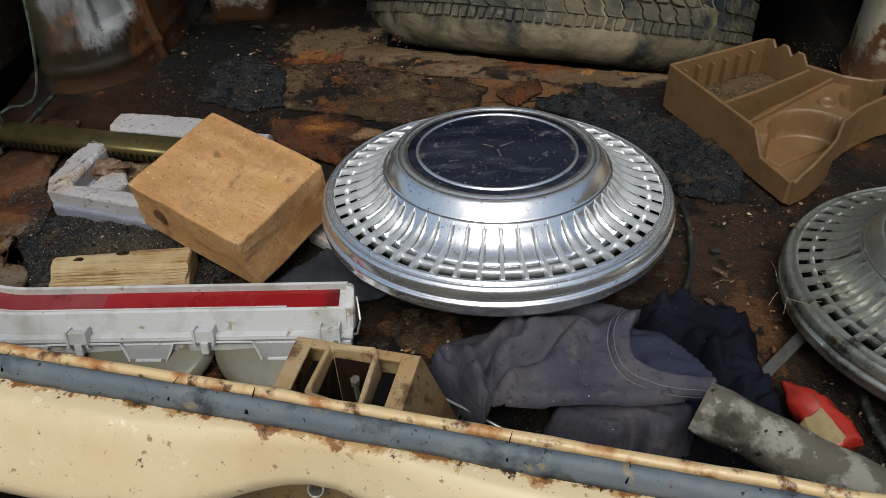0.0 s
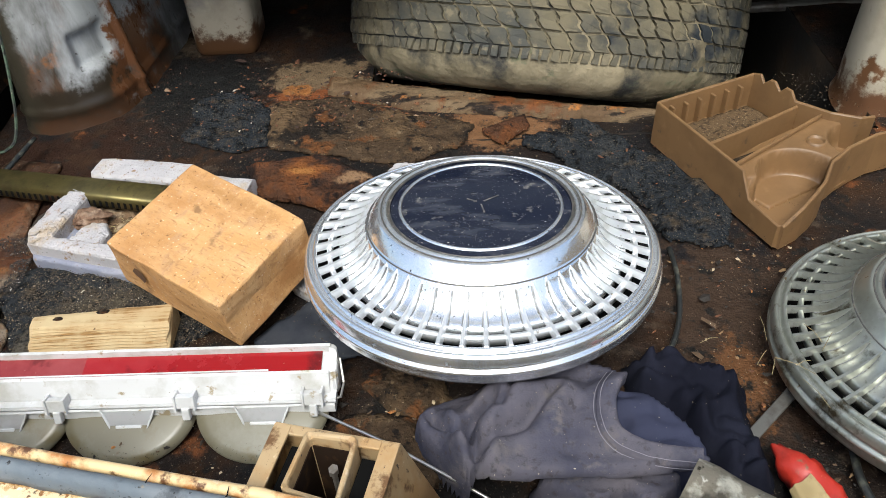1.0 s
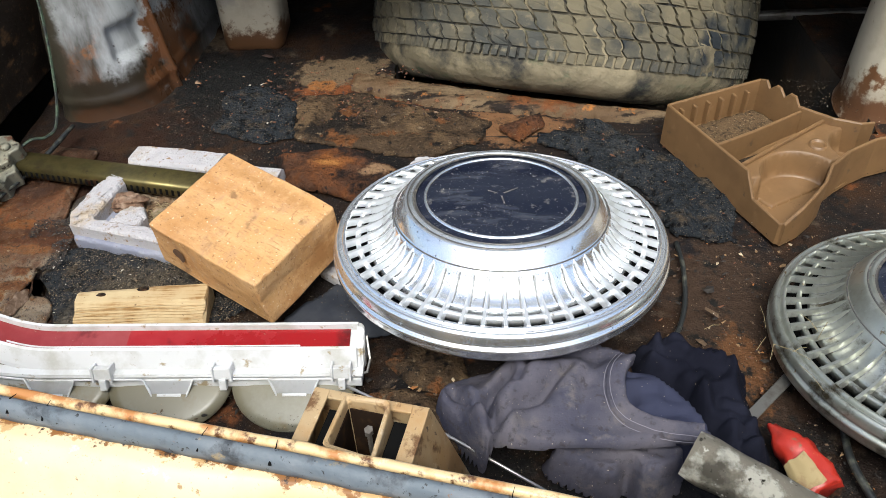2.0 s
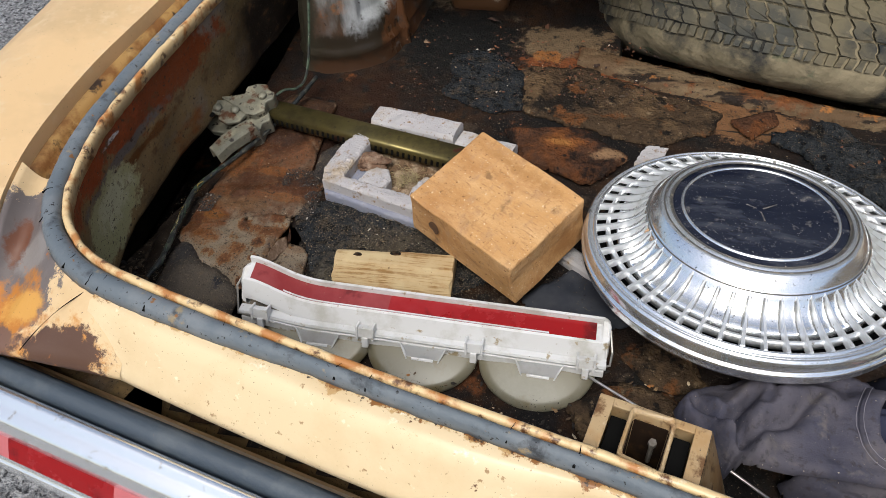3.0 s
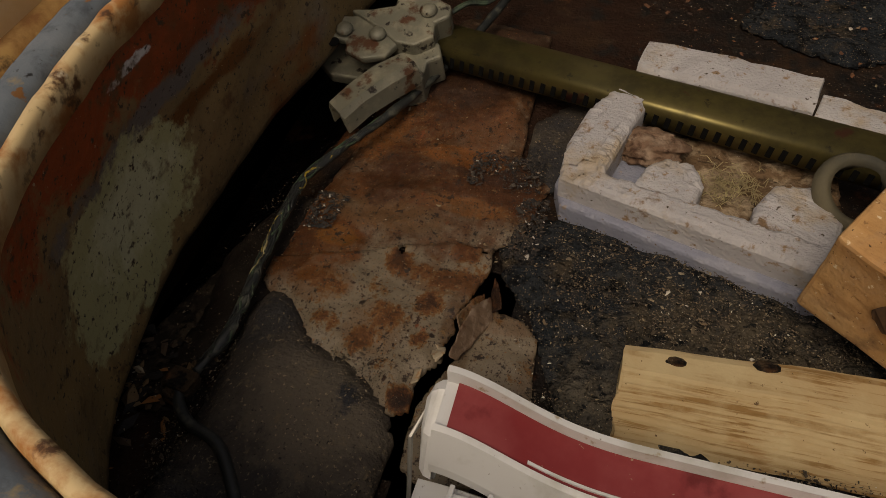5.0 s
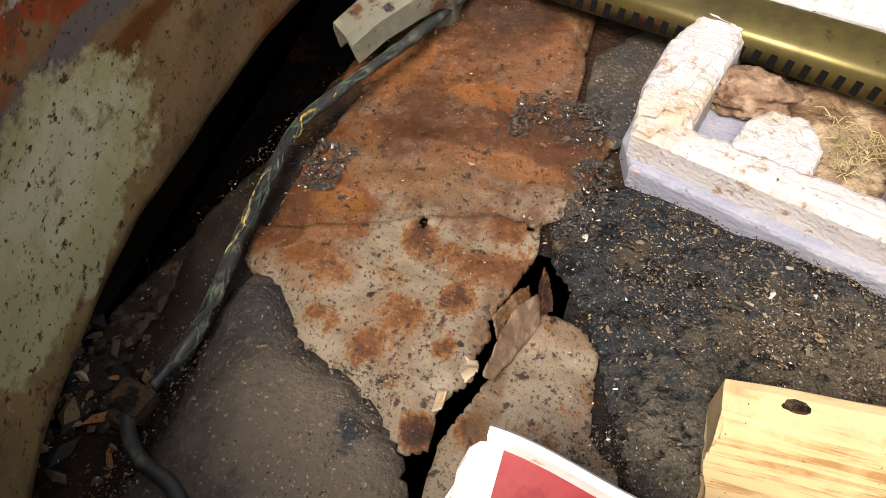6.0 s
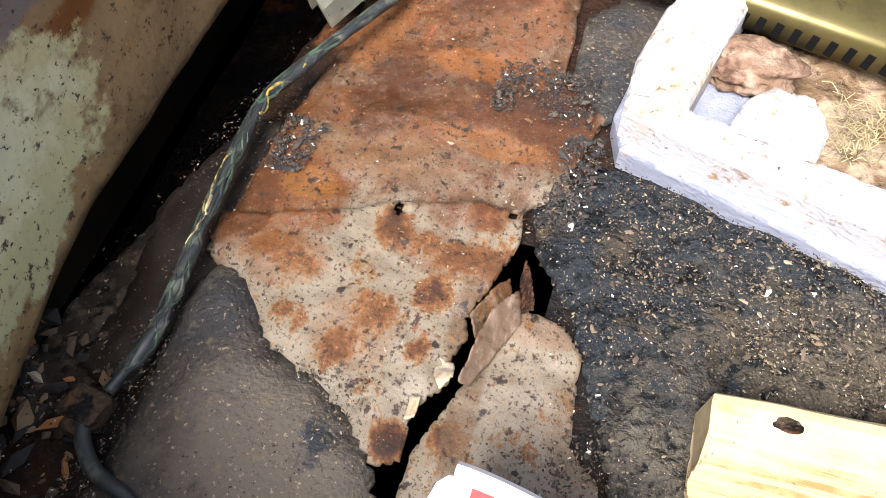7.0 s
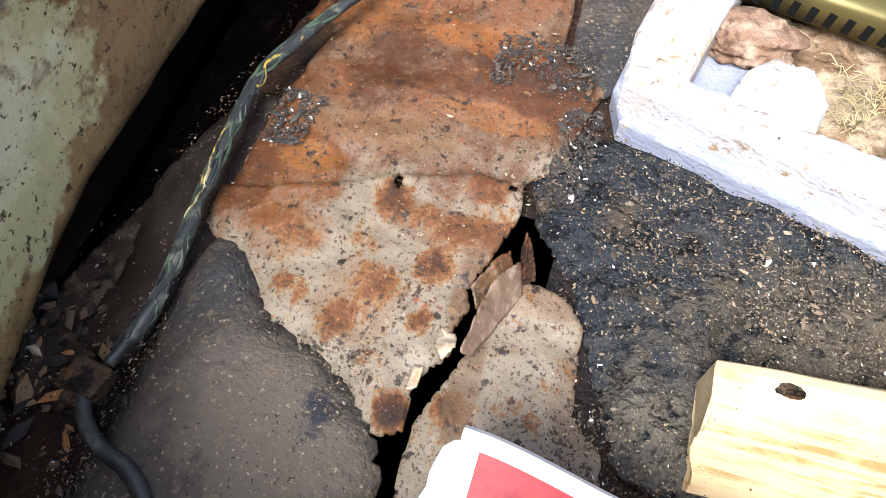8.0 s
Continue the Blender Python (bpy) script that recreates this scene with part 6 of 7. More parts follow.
# ---- tail lamp housing ----
def tail_lamp():
    lamp = thing("tail_lamp", "white plastic tail lamp with a red lens strip and three cups", "tail lamp")
    n = 150
    L = 0.418
    a = Vector((-0.495, 0.747, 0.0))
    ux = Vector((0.9995, -0.010, 0)).normalized()

    def lift(s):
        return 0.022 * (1 - ease(s / 0.10)) ** 2

    def at(s, y, z, k=1.0):
        p = a + ux * s
        return Vector((p.x, p.y + y + 0.006 * (1 - ease(s / 0.1)) * k, z + lift(s) * k))

    def strip(name, prof, mat, label="", closed=True, s0=0.0, s1=L, k=1.0, nn=n):
        bm = bmesh.new()
        rows = [[bm.verts.new(at(s0 + (s1 - s0) * i / nn, y, z, k)) for y, z in prof] for i in range(nn + 1)]
        for p, q in zip(rows, rows[1:]):
            for j in range(len(prof) - (0 if closed else 1)):
                bm.faces.new((p[j], p[(j + 1) % len(prof)], q[(j + 1) % len(prof)], q[j]))
        bm.faces.new(rows[0])
        bm.faces.new(rows[-1])
        return part(name, bm, mat, lamp, label)
    # shell with the lens recessed in its upper face
    strip("shell", [(0.008, 0.024), (0.009, 0.061), (0.007, 0.0645), (0.0035, 0.0645), (0.003, 0.0560), (-0.0215, 0.0530), (-0.0215, 0.0580), (-0.0245, 0.0570), (-0.033, 0.039), (-0.034, 0.034), (-0.020, 0.020)], m_white)
    strip("lens", [(0.0032, 0.0575), (-0.0218, 0.0545), (-0.0218, 0.050), (0.001, 0.053)], m_red, "red lens strip", s0=0.172, s1=L - 0.008, nn=90)
    strip("lens", [(0.0032, 0.0575), (-0.0218, 0.0545), (-0.0218, 0.050), (0.001, 0.053)], m_lens_glare, "red lens strip with pinkish glare in its colour", s0=0.006, s1=0.172, nn=90)
    strip("lens_ridge", [(-0.0172, 0.0562), (-0.0186, 0.0560), (-0.0186, 0.0530), (-0.0172, 0.0535)], m_white, "thin pale ridge along the lens", s0=0.045, s1=L - 0.06)
    strip("flange", [(-0.030, 0.030), (-0.041, 0.031), (-0.0425, 0.035), (-0.041, 0.038), (-0.030, 0.037)], m_white, "", s0=-0.006, s1=L + 0.006, k=0.35)
    strip("lower_rim", [(-0.020, 0.016), (-0.042, 0.0185), (-0.0435, 0.021), (-0.0425, 0.0295), (-0.030, 0.0298)], m_white, "", s0=-0.004, s1=L + 0.004, k=0.3)
    for s, w in ((L + 0.003, 1), (-0.003, -1)):
        # rounded end cap
        bm = bmesh.new()
        rows = [[bm.verts.new(at(s + w * e - w * 0.004, y * f + (1 - f) * -0.012, z, 0.6)) for y, z in ((0.009, 0.026), (0.009, 0.061), (0.002, 0.063), (-0.020, 0.054), (-0.033, 0.037), (-0.028, 0.028))] for e, f in ((0.0, 1.0), (0.004, 0.95), (0.007, 0.80), (0.0085, 0.5))]
        for p, q in zip(rows, rows[1:]):
            for j in range(6):
                bm.faces.new((p[j], p[(j + 1) % 6], q[(j + 1) % 6], q[j]))
        bm.faces.new(rows[-1])
        part("end_cap", bm, m_white, lamp)
    for c in (0.085, 0.212, 0.345):
        bm = bmesh.new()
        rings = []
        for j in range(7):
            v = j / 6
            row = []
            for k in range(33):
                an = math.pi * k / 32
                r = 0.066 * v
                row.append(bm.verts.new((-r * math.cos(an), -r * 0.86 * math.sin(an), 0.004 * (1 - v ** 3))))
            rings.append(row)
        rings.append([bm.verts.new((-0.067 * math.cos(math.pi * k / 32), -0.0575 * math.sin(math.pi * k / 32), -0.006)) for k in range(33)])
        for p, q in zip(rings, rings[1:]):
            for k in range(32):
                try:
                    bm.faces.new((p[k], p[k + 1], q[k + 1], q[k]))
                except ValueError:
                    pass
        bmesh.ops.remove_doubles(bm, verts=bm.verts, dist=1e-6)
        bmesh.ops.transform(bm, matrix=Matrix.Translation(at(c + 0.003, -0.034, 0.0225, 0.3)) @ Euler((radians(22), 0, 0)).to_matrix().to_4x4(), verts=bm.verts)
        cup = part("reflector_cup", bm, m_cup, lamp, "stained greenish grey cup", True)
        # wire bail hooked over a small tab on each cup
        bm = bmesh.new()
        box(bm, (-0.013, -0.003, -0.004), (0.013, 0.003, 0.005), 0.001)
        box(bm, (-0.0095, -0.0045, -0.010), (0.0095, 0.000, -0.003), 0.001)
        bmesh.ops.transform(bm, matrix=Matrix.Translation(at(c + 0.006, -0.0535, 0.0145, 0.3)) @ Euler((radians(-30), 0, 0)).to_matrix().to_4x4(), verts=bm.verts)
        part("cup_clip", bm, m_white, cup)
        bm = bmesh.new()
        pts = [at(c - 0.060, -0.0440, 0.0335, 0.35), at(c - 0.021, -0.0440, 0.0330, 0.35), at(c - 0.017, -0.0480, 0.026, 0.35), at(c - 0.012, -0.0545, 0.0165, 0.35), at(c + 0.024, -0.0545, 0.0165, 0.35), at(c + 0.029, -0.0480, 0.026, 0.35), at(c + 0.033, -0.0440, 0.0330, 0.35), at(c + 0.066, -0.0440, 0.0335, 0.35)]
        tube(bm, pts, 0.0013, 6)
        part("wire_bail", bm, m_white, cup, "wire bail clip")
        # pressed tab inside the bail
        bm = bmesh.new()
        q = [at(c - 0.020, -0.0438, 0.0305, 0.35), at(c + 0.032, -0.0438, 0.0305, 0.35), at(c + 0.023, -0.0538, 0.0170, 0.35), at(c - 0.011, -0.0538, 0.0170, 0.35)]
        f = bm.faces.new([bm.verts.new(p) for p in q])
        bmesh.ops.solidify(bm, geom=[f], thickness=0.0012)
        part("tab", bm, m_white, cup, "pressed plastic tab")
    for c in (0.022, 0.150, 0.277, 0.402):
        bm = bmesh.new()
        for dx in (-0.0085, 0.0085):
            box(bm, (dx - 0.0012, -0.006, -0.006), (dx + 0.0012, 0.006, 0.010), 0.0006)
        box(bm, (-0.008, -0.004, -0.004), (0.008, 0.003, 0.008), 0.0006)
        box(bm, (-0.0035, -0.006, -0.015), (0.0035, 0.000, -0.003), 0.001)
        bmesh.ops.transform(bm, matrix=Matrix.Translation(at(c, -0.041, 0.038, 0.35)) @ Euler((radians(-18), 0, 0)).to_matrix().to_4x4() @ Matrix.Scale(1.1, 4), verts=bm.verts)
        part("lug", bm, m_white, lamp)
    bm = bmesh.new()
    tube(bm, [at(L - 0.004, -0.042, 0.035, 0.3), at(L + 0.010, -0.036, 0.034), at(L + 0.012, -0.02, 0.036), at(L + 0.008, 0.0, 0.05)], 0.0014, 6)
    part("end_wire", bm, m_bar, lamp)
    bm = bmesh.new()
    tube(bm, [at(0.02, -0.042, 0.030, 0.3), at(-0.008, -0.040, 0.032, 0.3), at(-0.012, -0.02, 0.05, 0.6), at(-0.006, -0.006, 0.058, 0.6)], 0.0014, 6)
    part("end_wire", bm, m_bar, lamp)


tail_lamp()


# ---- hubcaps ----
def hubcap(name, label, m, chrome, rim_mat, disc_mat, fin_mat):
    hub = thing(name, label, "hubcap", m, "hubcaps in the boot")
    bm = bmesh.new()
    lathe(bm, [(0.0, 0.0478), (0.03, 0.0476), (0.06, 0.0472), (0.0815, 0.0466), (0.0850, 0.0462), (0.0900, 0.0452), (0.0945, 0.0446)], 72)
    part("centre_disc", bm, disc_mat, hub, "scuffed black centre disc", True)
    bm = bmesh.new()
    lathe(bm, [(0.0817, 0.0460), (0.0821, 0.0474), (0.0833, 0.0481), (0.0850, 0.0476), (0.0857, 0.0456)], 96)
    part("bezel", bm, chrome, hub, "", True)
    bm = bmesh.new()
    lathe(bm, [(0.094, 0.0462), (0.0945, 0.0448), (0.0965, 0.0448), (0.097, 0.0465)], 96)
    part("groove", bm, m_dark_line, hub, "dark groove", True)
    for ro, zo, wo in ((0.1035, 0.0461, 0.0011), (0.1196, 0.03055, 0.0007)):
        bm = bmesh.new()
        lathe(bm, [(ro - wo, zo - 0.0010), (ro - 0.7 * wo, zo + 0.0003), (ro + 0.7 * wo, zo - 0.0001), (ro + wo, zo - 0.0016)], 96)
        part("groove", bm, m_dark_line, hub, "dark groove", True)
    bm = bmesh.new()
    lathe(bm, [(0.097, 0.0465), (0.0985, 0.0480), (0.1010, 0.0477), (0.1030, 0.0458), (0.1040, 0.0455), (0.1055, 0.0464), (0.1075, 0.0456), (0.1095, 0.0434), (0.1125, 0.0397), (0.1155, 0.0355), (0.1175, 0.0322), (0.1185, 0.0305), (0.1200, 0.0300), (0.1215, 0.0290), (0.123, 0.0255), (0.127, 0.0195), (0.132, 0.0140), (0.138, 0.0098), (0.145, 0.0070), (0.1500, 0.0060), (0.1515, 0.0040), (0.1518, -0.002)], 120)
    part("crown", bm, chrome, hub, "", True)
    bm = bmesh.new()
    lathe(bm, [(0.1588, 0.001), (0.1588, 0.0050), (0.1600, 0.0066), (0.1628, 0.0062), (0.1640, 0.0045), (0.1640, -0.003), (0.1588, -0.003)], 120)
    part("slot_ring", bm, fin_mat, hub, "", True)
    bm = bmesh.new()
    lathe(bm, [(0.1745, 0.001), (0.1745, 0.0045), (0.176, 0.0062), (0.1785, 0.0056), (0.1798, 0.0026), (0.1805, 0.0010), (0.1818, 0.0010), (0.1826, 0.0030), (0.1836, 0.0046), (0.1855, 0.0038), (0.1875, 0.0010), (0.1885, -0.0030), (0.1890, -0.0060)], 128)
    part("outer_ring", bm, chrome, hub, "", True)
    bm = bmesh.new()
    lathe(bm, [(0.1890, -0.0060), (0.1868, -0.0075), (0.1866, -0.0105), (0.1885, -0.0120), (0.1905, -0.0130), (0.1905, -0.0160), (0.1890, -0.0180), (0.1895, -0.0230), (0.1880, -0.0265), (0.1820, -0.0275), (0.1800, -0.020), (0.1745, -0.004), (0.1745, 0.001)], 128)
    part("skirt", bm, rim_mat, hub, "dull lower skirt", True)
    # near-black sheet added to paint the shade seen through the slots
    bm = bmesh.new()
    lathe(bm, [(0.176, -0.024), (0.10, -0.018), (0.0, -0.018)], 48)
    part("back", bm, m_gap, hub, "near-black sheet painting the shade behind the slots", True)
    n = 50
    bm = bmesh.new()
    # one fin: a thin blade that flares from the crown to the outer ring
    sec = [(0.1210, 0.0296, 0.0009), (0.126, 0.0270, 0.0013), (0.132, 0.0225, 0.0016), (0.140, 0.0178, 0.0020), (0.148, 0.0142, 0.0024), (0.157, 0.0112, 0.0028), (0.166, 0.0090, 0.0032), (0.1755, 0.0070, 0.0036)]
    rr = [[bm.verts.new((r, s * w, z if s in (-0.5, 0.5) else (z - 0.011 if r < 0.148 else z - 0.0070))) for s in (-1, -0.5, 0.5, 1)] for r, z, w in sec]
    for p, q in zip(rr, rr[1:]):
        for k in range(3):
            bm.faces.new((p[k], p[k + 1], q[k + 1], q[k]))
    bm.faces.new(rr[-1])
    mesh = None
    for k in range(n):
        if k == 33:
            continue
        if mesh is None:
            f = part("fin", bm, fin_mat, hub)
            mesh = f.data
        else:
            f = new("fin", mesh)
            f.parent = hub
        f.matrix_basis = pose(0, 0, 0, 0, 0, 360 / n * (k + 0.5))
    # grey strips paint the shade along both sides of every fin
    bm = bmesh.new()
    for k in range(n):
        a = radians(360 / n * (k + 0.5))
        for side in (-1, 1):
            prev = None
            for r, z, w in ((0.1232, 0.0262, 0.0010), (0.127, 0.0205, 0.0014), (0.132, 0.0149, 0.0017), (0.138, 0.0105, 0.0020), (0.145, 0.0076, 0.0024), (0.1498, 0.0066, 0.0026)):
                wide = 0.0008 + 0.0010 * max(0, noise.noise(Vector((k * 1.9, side * 3.0, r * 90))))
                pair = []
                for t in (side * (w - 0.0002), side * (w + wide)):
                    pair.append(bm.verts.new((r * math.cos(a) - t * math.sin(a), r * math.sin(a) + t * math.cos(a), z)))
                if prev:
                    bm.faces.new((prev[0], prev[1], pair[1], pair[0]))
                prev = pair
    tagged(part("fin_shade", bm, m_fin_shade, hub, "thin grey lines painting the shade beside the fins"), kind="stuff")
    return hub


def disc_pose(c, ax, ay, spin=0):
    """Pose of a disc at c whose axis leans ax degrees to +x and ay degrees to +y."""
    n = Vector((math.sin(radians(ax)), math.sin(radians(ay)), 0))
    n.z = math.sqrt(1 - n.length_squared)
    return Matrix.Translation(c) @ n.to_track_quat('Z', 'Y').to_matrix().to_4x4() @ pose(0, 0, 0, 0, 0, spin)


hub_a = hubcap("hubcap", "shiny chrome slotted hubcap with a black centre, lying face up", disc_pose((0.078, 0.863, 0.092), 0.6, 7.0, 4), m_hub, m_hub, m_disc, m_fin)
# engraved centre mark, a plain broken three-armed shape
for a, l in ((100, 0.020), (215, 0.024), (330, 0.016)):
    bm = bmesh.new()
    box(bm, (0.004, -0.0009, 0), (l, 0.0009, 0.0004), 0.0002, pose(0, 0, 0.0478, 0, 0, a))
    part("centre_mark", bm, m_dark_line, hub_a)
hub_b = hubcap("hubcap", "dull grey slotted hubcap leaning on the floor litter", disc_pose((0.551, 0.726, 0.057), -1.0, 6.2, 11), m_hub_worn, m_hub_worn, m_disc, m_hub_worn)


# ---- spare tyre, leaning into the well ----
def spare_tyre():
    e = Vector((-0.235, -0.86, 0.47)).normalized()
    side = e.cross(Vector((0, 0, 1))).normalized()
    nrm = side.cross(e).normalized()
    c = Vector((0.138, 1.272, 0.058)) - 0.34 * e + 0.092 * nrm
    m = Matrix.Translation(c) @ Matrix((side, e, nrm)).transposed().to_4x4() @ Matrix.Scale(1.05, 4)
    tyre = thing("spare_tyre", "muddy spare tyre with chunky tread lying tilted in its well", "tyre", m)
    bm = bmesh.new()
    prof = [(0.20, -0.060), (0.215, -0.090), (0.245, -0.110), (0.278, -0.116), (0.306, -0.110), (0.324, -0.096), (0.333, -0.074)] + [(0.3345 - 0.6 * z * z, z) for z in [-0.066 + 0.006 * k for k in range(22)]] + [(0.331, 0.068), (0.316, 0.083), (0.302, 0.094), (0.278, 0.100), (0.245, 0.096), (0.215, 0.082), (0.20, 0.060), (0.20, -0.060)]
    lathe(bm, prof, 260)
    for v in bm.verts:
        v.co.z += 0.004 * noise.noise(v.co * 6)
        if abs(v.co.z) < 0.08 and v.co.xy.length > 0.32:
            v.co.xy *= 1 + 0.019 * max(0, noise.noise(v.co * 14) + 0.6 * noise.noise(v.co * 45) + 0.10)
    part("carcass", bm, m_side, tyre, "mud-caked sidewalls", True)
    # tread: rows of wavy slanted lugs with narrow grooves, and dense sipes on the shoulders
    rows = [(-0.057, 0.016, 150, 8.0, 0.36), (-0.037, 0.024, 76, -40.0, 0.435), (-0.011, 0.026, 76, -42.0, 0.44), (0.016, 0.026, 76, -42.0, 0.44), (0.042, 0.024, 76, -40.0, 0.435), (0.061, 0.014, 150, 12.0, 0.38), (0.074, 0.016, 150, 8.0, 0.36), (0.090, 0.012, 150, 0.0, 0.36)]
    bm = bmesh.new()
    for row, (zc, w, cnt, skew, fill) in enumerate(rows):
        for k in range(cnt):
            a0 = 2 * math.pi * (k + 0.37 * row) / cnt
            da = 2 * math.pi / cnt * fill
            lug = []
            steps = (-1, -0.6, -0.2, 0.2, 0.6, 1)
            for r in (0.322, 0.3415 - abs(zc) * 0.06 + 0.0012 * noise.noise(Vector((k * 1.7, zc * 90, 3)))):
                sh = 1.0 if r < 0.33 else 0.93
                for s, t in [(-1, t) for t in steps] + [(1, t) for t in steps[::-1]]:
                    wave = 0.34 * da * (1 if t > 0.3 else -1 if t < -0.3 else t / 0.3) if cnt < 100 else 0
                    a = a0 + da * s * sh + wave + math.tan(radians(skew)) * t * w * 0.5 / 0.33
                    lug.append(bm.verts.new((r * math.cos(a), r * math.sin(a), zc + t * w * 0.485 * sh)))
            for i in range(12):
                bm.faces.new((lug[i], lug[(i + 1) % 12], lug[12 + (i + 1) % 12], lug[12 + i]))
            bm.faces.new(lug[12:])
    for v in bm.verts:
        v.co += 0.0024 * noise.noise_vector(v.co * 60) + 0.0010 * noise.noise_vector(v.co * 190)
    tagged(part("tread", bm, m_tyre, tyre, "worn tread lugs packed with mud"), kind="stuff")
    bm = bmesh.new()
    lathe(bm, [(0.205, -0.06), (0.16, -0.05), (0.15, 0.0), (0.16, 0.05), (0.205, 0.06), (0.200, 0.05), (0.10, 0.02), (0.0, 0.02)], 64)
    part("wheel_disc", bm, m_dark, tyre, "dark steel wheel", True)


spare_tyre()


# ---- brown moulded tray ----
def console_tray():
    o = Vector((0.333, 1.158, 0.004))
    m = Matrix.Translation(o) @ pose(0, 0, 0, 0, 0, -66.8)
    tray = thing("console_tray", "brown moulded plastic console tray holding dry dirt", "plastic tray", m)
    H, t = 0.066, 0.0045

    def wall(name, pts, h0, h1, parent=tray):
        bm = bmesh.new()
        n = len(pts)
        rows = []
        for i, (u, v) in enumerate(pts):
            d = Vector(pts[min(i + 1, n - 1)]) - Vector(pts[max(i - 1, 0)])
            d.normalize()
            nx, ny = -d.y * t / 2, d.x * t / 2
            top = h1[i] if isinstance(h1, (list, tuple)) else h1
            rows.append([bm.verts.new(c) for c in ((u + nx * 1.3, v + ny * 1.3, h0), (u + nx, v + ny, top - 0.0015), (u + nx * 0.5, v + ny * 0.5, top), (u - nx * 0.5, v - ny * 0.5, top), (u - nx, v - ny, top - 0.0015), (u - nx * 1.3, v - ny * 1.3, h0))])
        for p, q in zip(rows, rows[1:]):
            for k in range(6):
                bm.faces.new((p[k], p[(k + 1) % 6], q[(k + 1) % 6], q[k]))
        bm.faces.new(rows[0])
        bm.faces.new(rows[-1])
        return part(name, bm, m_tray, parent)

    wall("front_wall", [(0.0, 0.0), (0.10, 0.0), (0.175, 0.0), (0.178, 0.0), (0.195, 0.0), (0.247, 0.0), (0.252, 0.004)], 0, [H, H, H, 0.060, 0.034, 0.032, 0.036])
    wall("end_wall", [(0.0, 0.0), (0.0, 0.08), (0.0, 0.162)], 0, H)
    wall("back_wall", [(0.0, 0.162), (0.012, 0.164), (0.020, 0.165), (0.030, 0.166), (0.038, 0.167), (0.048, 0.168), (0.056, 0.169), (0.066, 0.170), (0.074, 0.172), (0.12, 0.19), (0.147, 0.215), (0.150, 0.235)], 0, [H, H + 0.004, H - 0.006, H + 0.004, H + 0.004, H - 0.006, H + 0.004, H + 0.004, H - 0.008, H - 0.006, H - 0.006, H - 0.008])
    arc = [(0.252, 0.0), (0.248, 0.030), (0.238, 0.058), (0.226, 0.082), (0.205, 0.11), (0.192, 0.15), (0.186, 0.20), (0.19, 0.25)]
    wall("curved_wall", arc, 0, [0.034, 0.050, 0.056, 0.056, 0.060, 0.062, 0.062, 0.060])
    wall("divider", [(0.098, 0.004), (0.092, 0.08), (0.080, 0.17)], 0, 0.054)
    wall("divider", [(0.149, 0.004), (0.128, 0.10), (0.107, 0.196)], 0, 0.053)
    # raised deck with two cup recesses cut into it
    bm = bmesh.new()

    def deck(x, y, d):
        cup = min(math.hypot(x - 0.197, y - 0.075) - 0.050, math.hypot(x - 0.180, y - 0.196) - 0.043)
        return 0.010 + 0.038 * ease(cup / 0.005) - 0.0015 * (1 - ease(d / 0.003))
    sheet(bm, [(0.150, 0.004), (0.172, 0.004), (0.176, 0.030), (0.197, 0.035), (0.190, 0.110), (0.186, 0.150), (0.176, 0.200), (0.150, 0.226), (0.108, 0.196), (0.129, 0.10)], deck, 0.036, 0.002)
    cups = part("cup_deck", bm, m_tray, tray, "", True)
    bm = bmesh.new()
    lathe(bm, [(0.0, 0.045), (0.009, 0.045), (0.0095, 0.052), (0.012, 0.052), (0.0125, 0.044)], 20)
    bmesh.ops.translate(bm, vec=(0.152, 0.138, 0.0), verts=bm.verts)
    part("socket", bm, m_tray, cups, "small raised socket", True)
    bm = bmesh.new()
    sheet(bm, [(0, 0), (0, 0.162), (0.07, 0.17), (0.15, 0.235), (0.19, 0.25), (0.186, 0.2), (0.205, 0.11), (0.238, 0.058), (0.252, 0.0)], lambda x, y, d: 0.006 + (0.034 if x < 0.098 else 0.0) * ease(d / 0.004) * 0.35, 0.006, 0.008)
    part("base", bm, m_tray, tray, "", False)
    for k in range(6):
        bm = bmesh.new()
        box(bm, (0.002, -0.002, 0.012), (0.012, 0.002, H - 0.010), 0.0012)
        part("rib", bm, m_tray, tray).location = (0.0, 0.020 + 0.023 * k, 0.0)
    bm = bmesh.new()
    sheet(bm, ragged([(0.012, 0.008), (0.010, 0.15), (0.078, 0.16), (0.088, 0.010)], 0.01, 0.004, 5), lambda x, y, d: 0.0215 + 0.003 * fbm(x, y, 60, 1) * ease(d / 0.01), 0.004, 0.004)
    solid("tray_dirt", bm, m_dirt, "dry dirt and chips in the brown tray", "dirt", True, "stuff").matrix_basis = m
    bm = bmesh.new()
    sheet(bm, ragged([(0.101, 0.006), (0.086, 0.17), (0.104, 0.18), (0.125, 0.10), (0.146, 0.006)], 0.01, 0.002, 6), lambda x, y, d: 0.012 + 0.004 * fbm(x, y, 50, 4) * ease(d / 0.01), 0.004, 0.004)
    solid("slot_dirt", bm, m_dirt_dark, "dark dirt packed in the slot of the brown tray", "dirt", True, "stuff").matrix_basis = m


console_tray()


# ---- clothes ----
def drape(name, poly, mat, height, fold, seed, label, category, res=0.006):
    bm = bmesh.new()
    pl = [(p.x, p.y) for p in smooth_path([(*q, 0) for q in poly + poly[:1]], 5)][:-1]
    sheet(bm, pl, lambda x, y, d: 0.004 + height(x, y, d) + fold(x, y) * ease(d / 0.02), 0.004, res)
    return solid(name, bm, mat, label, category, True)


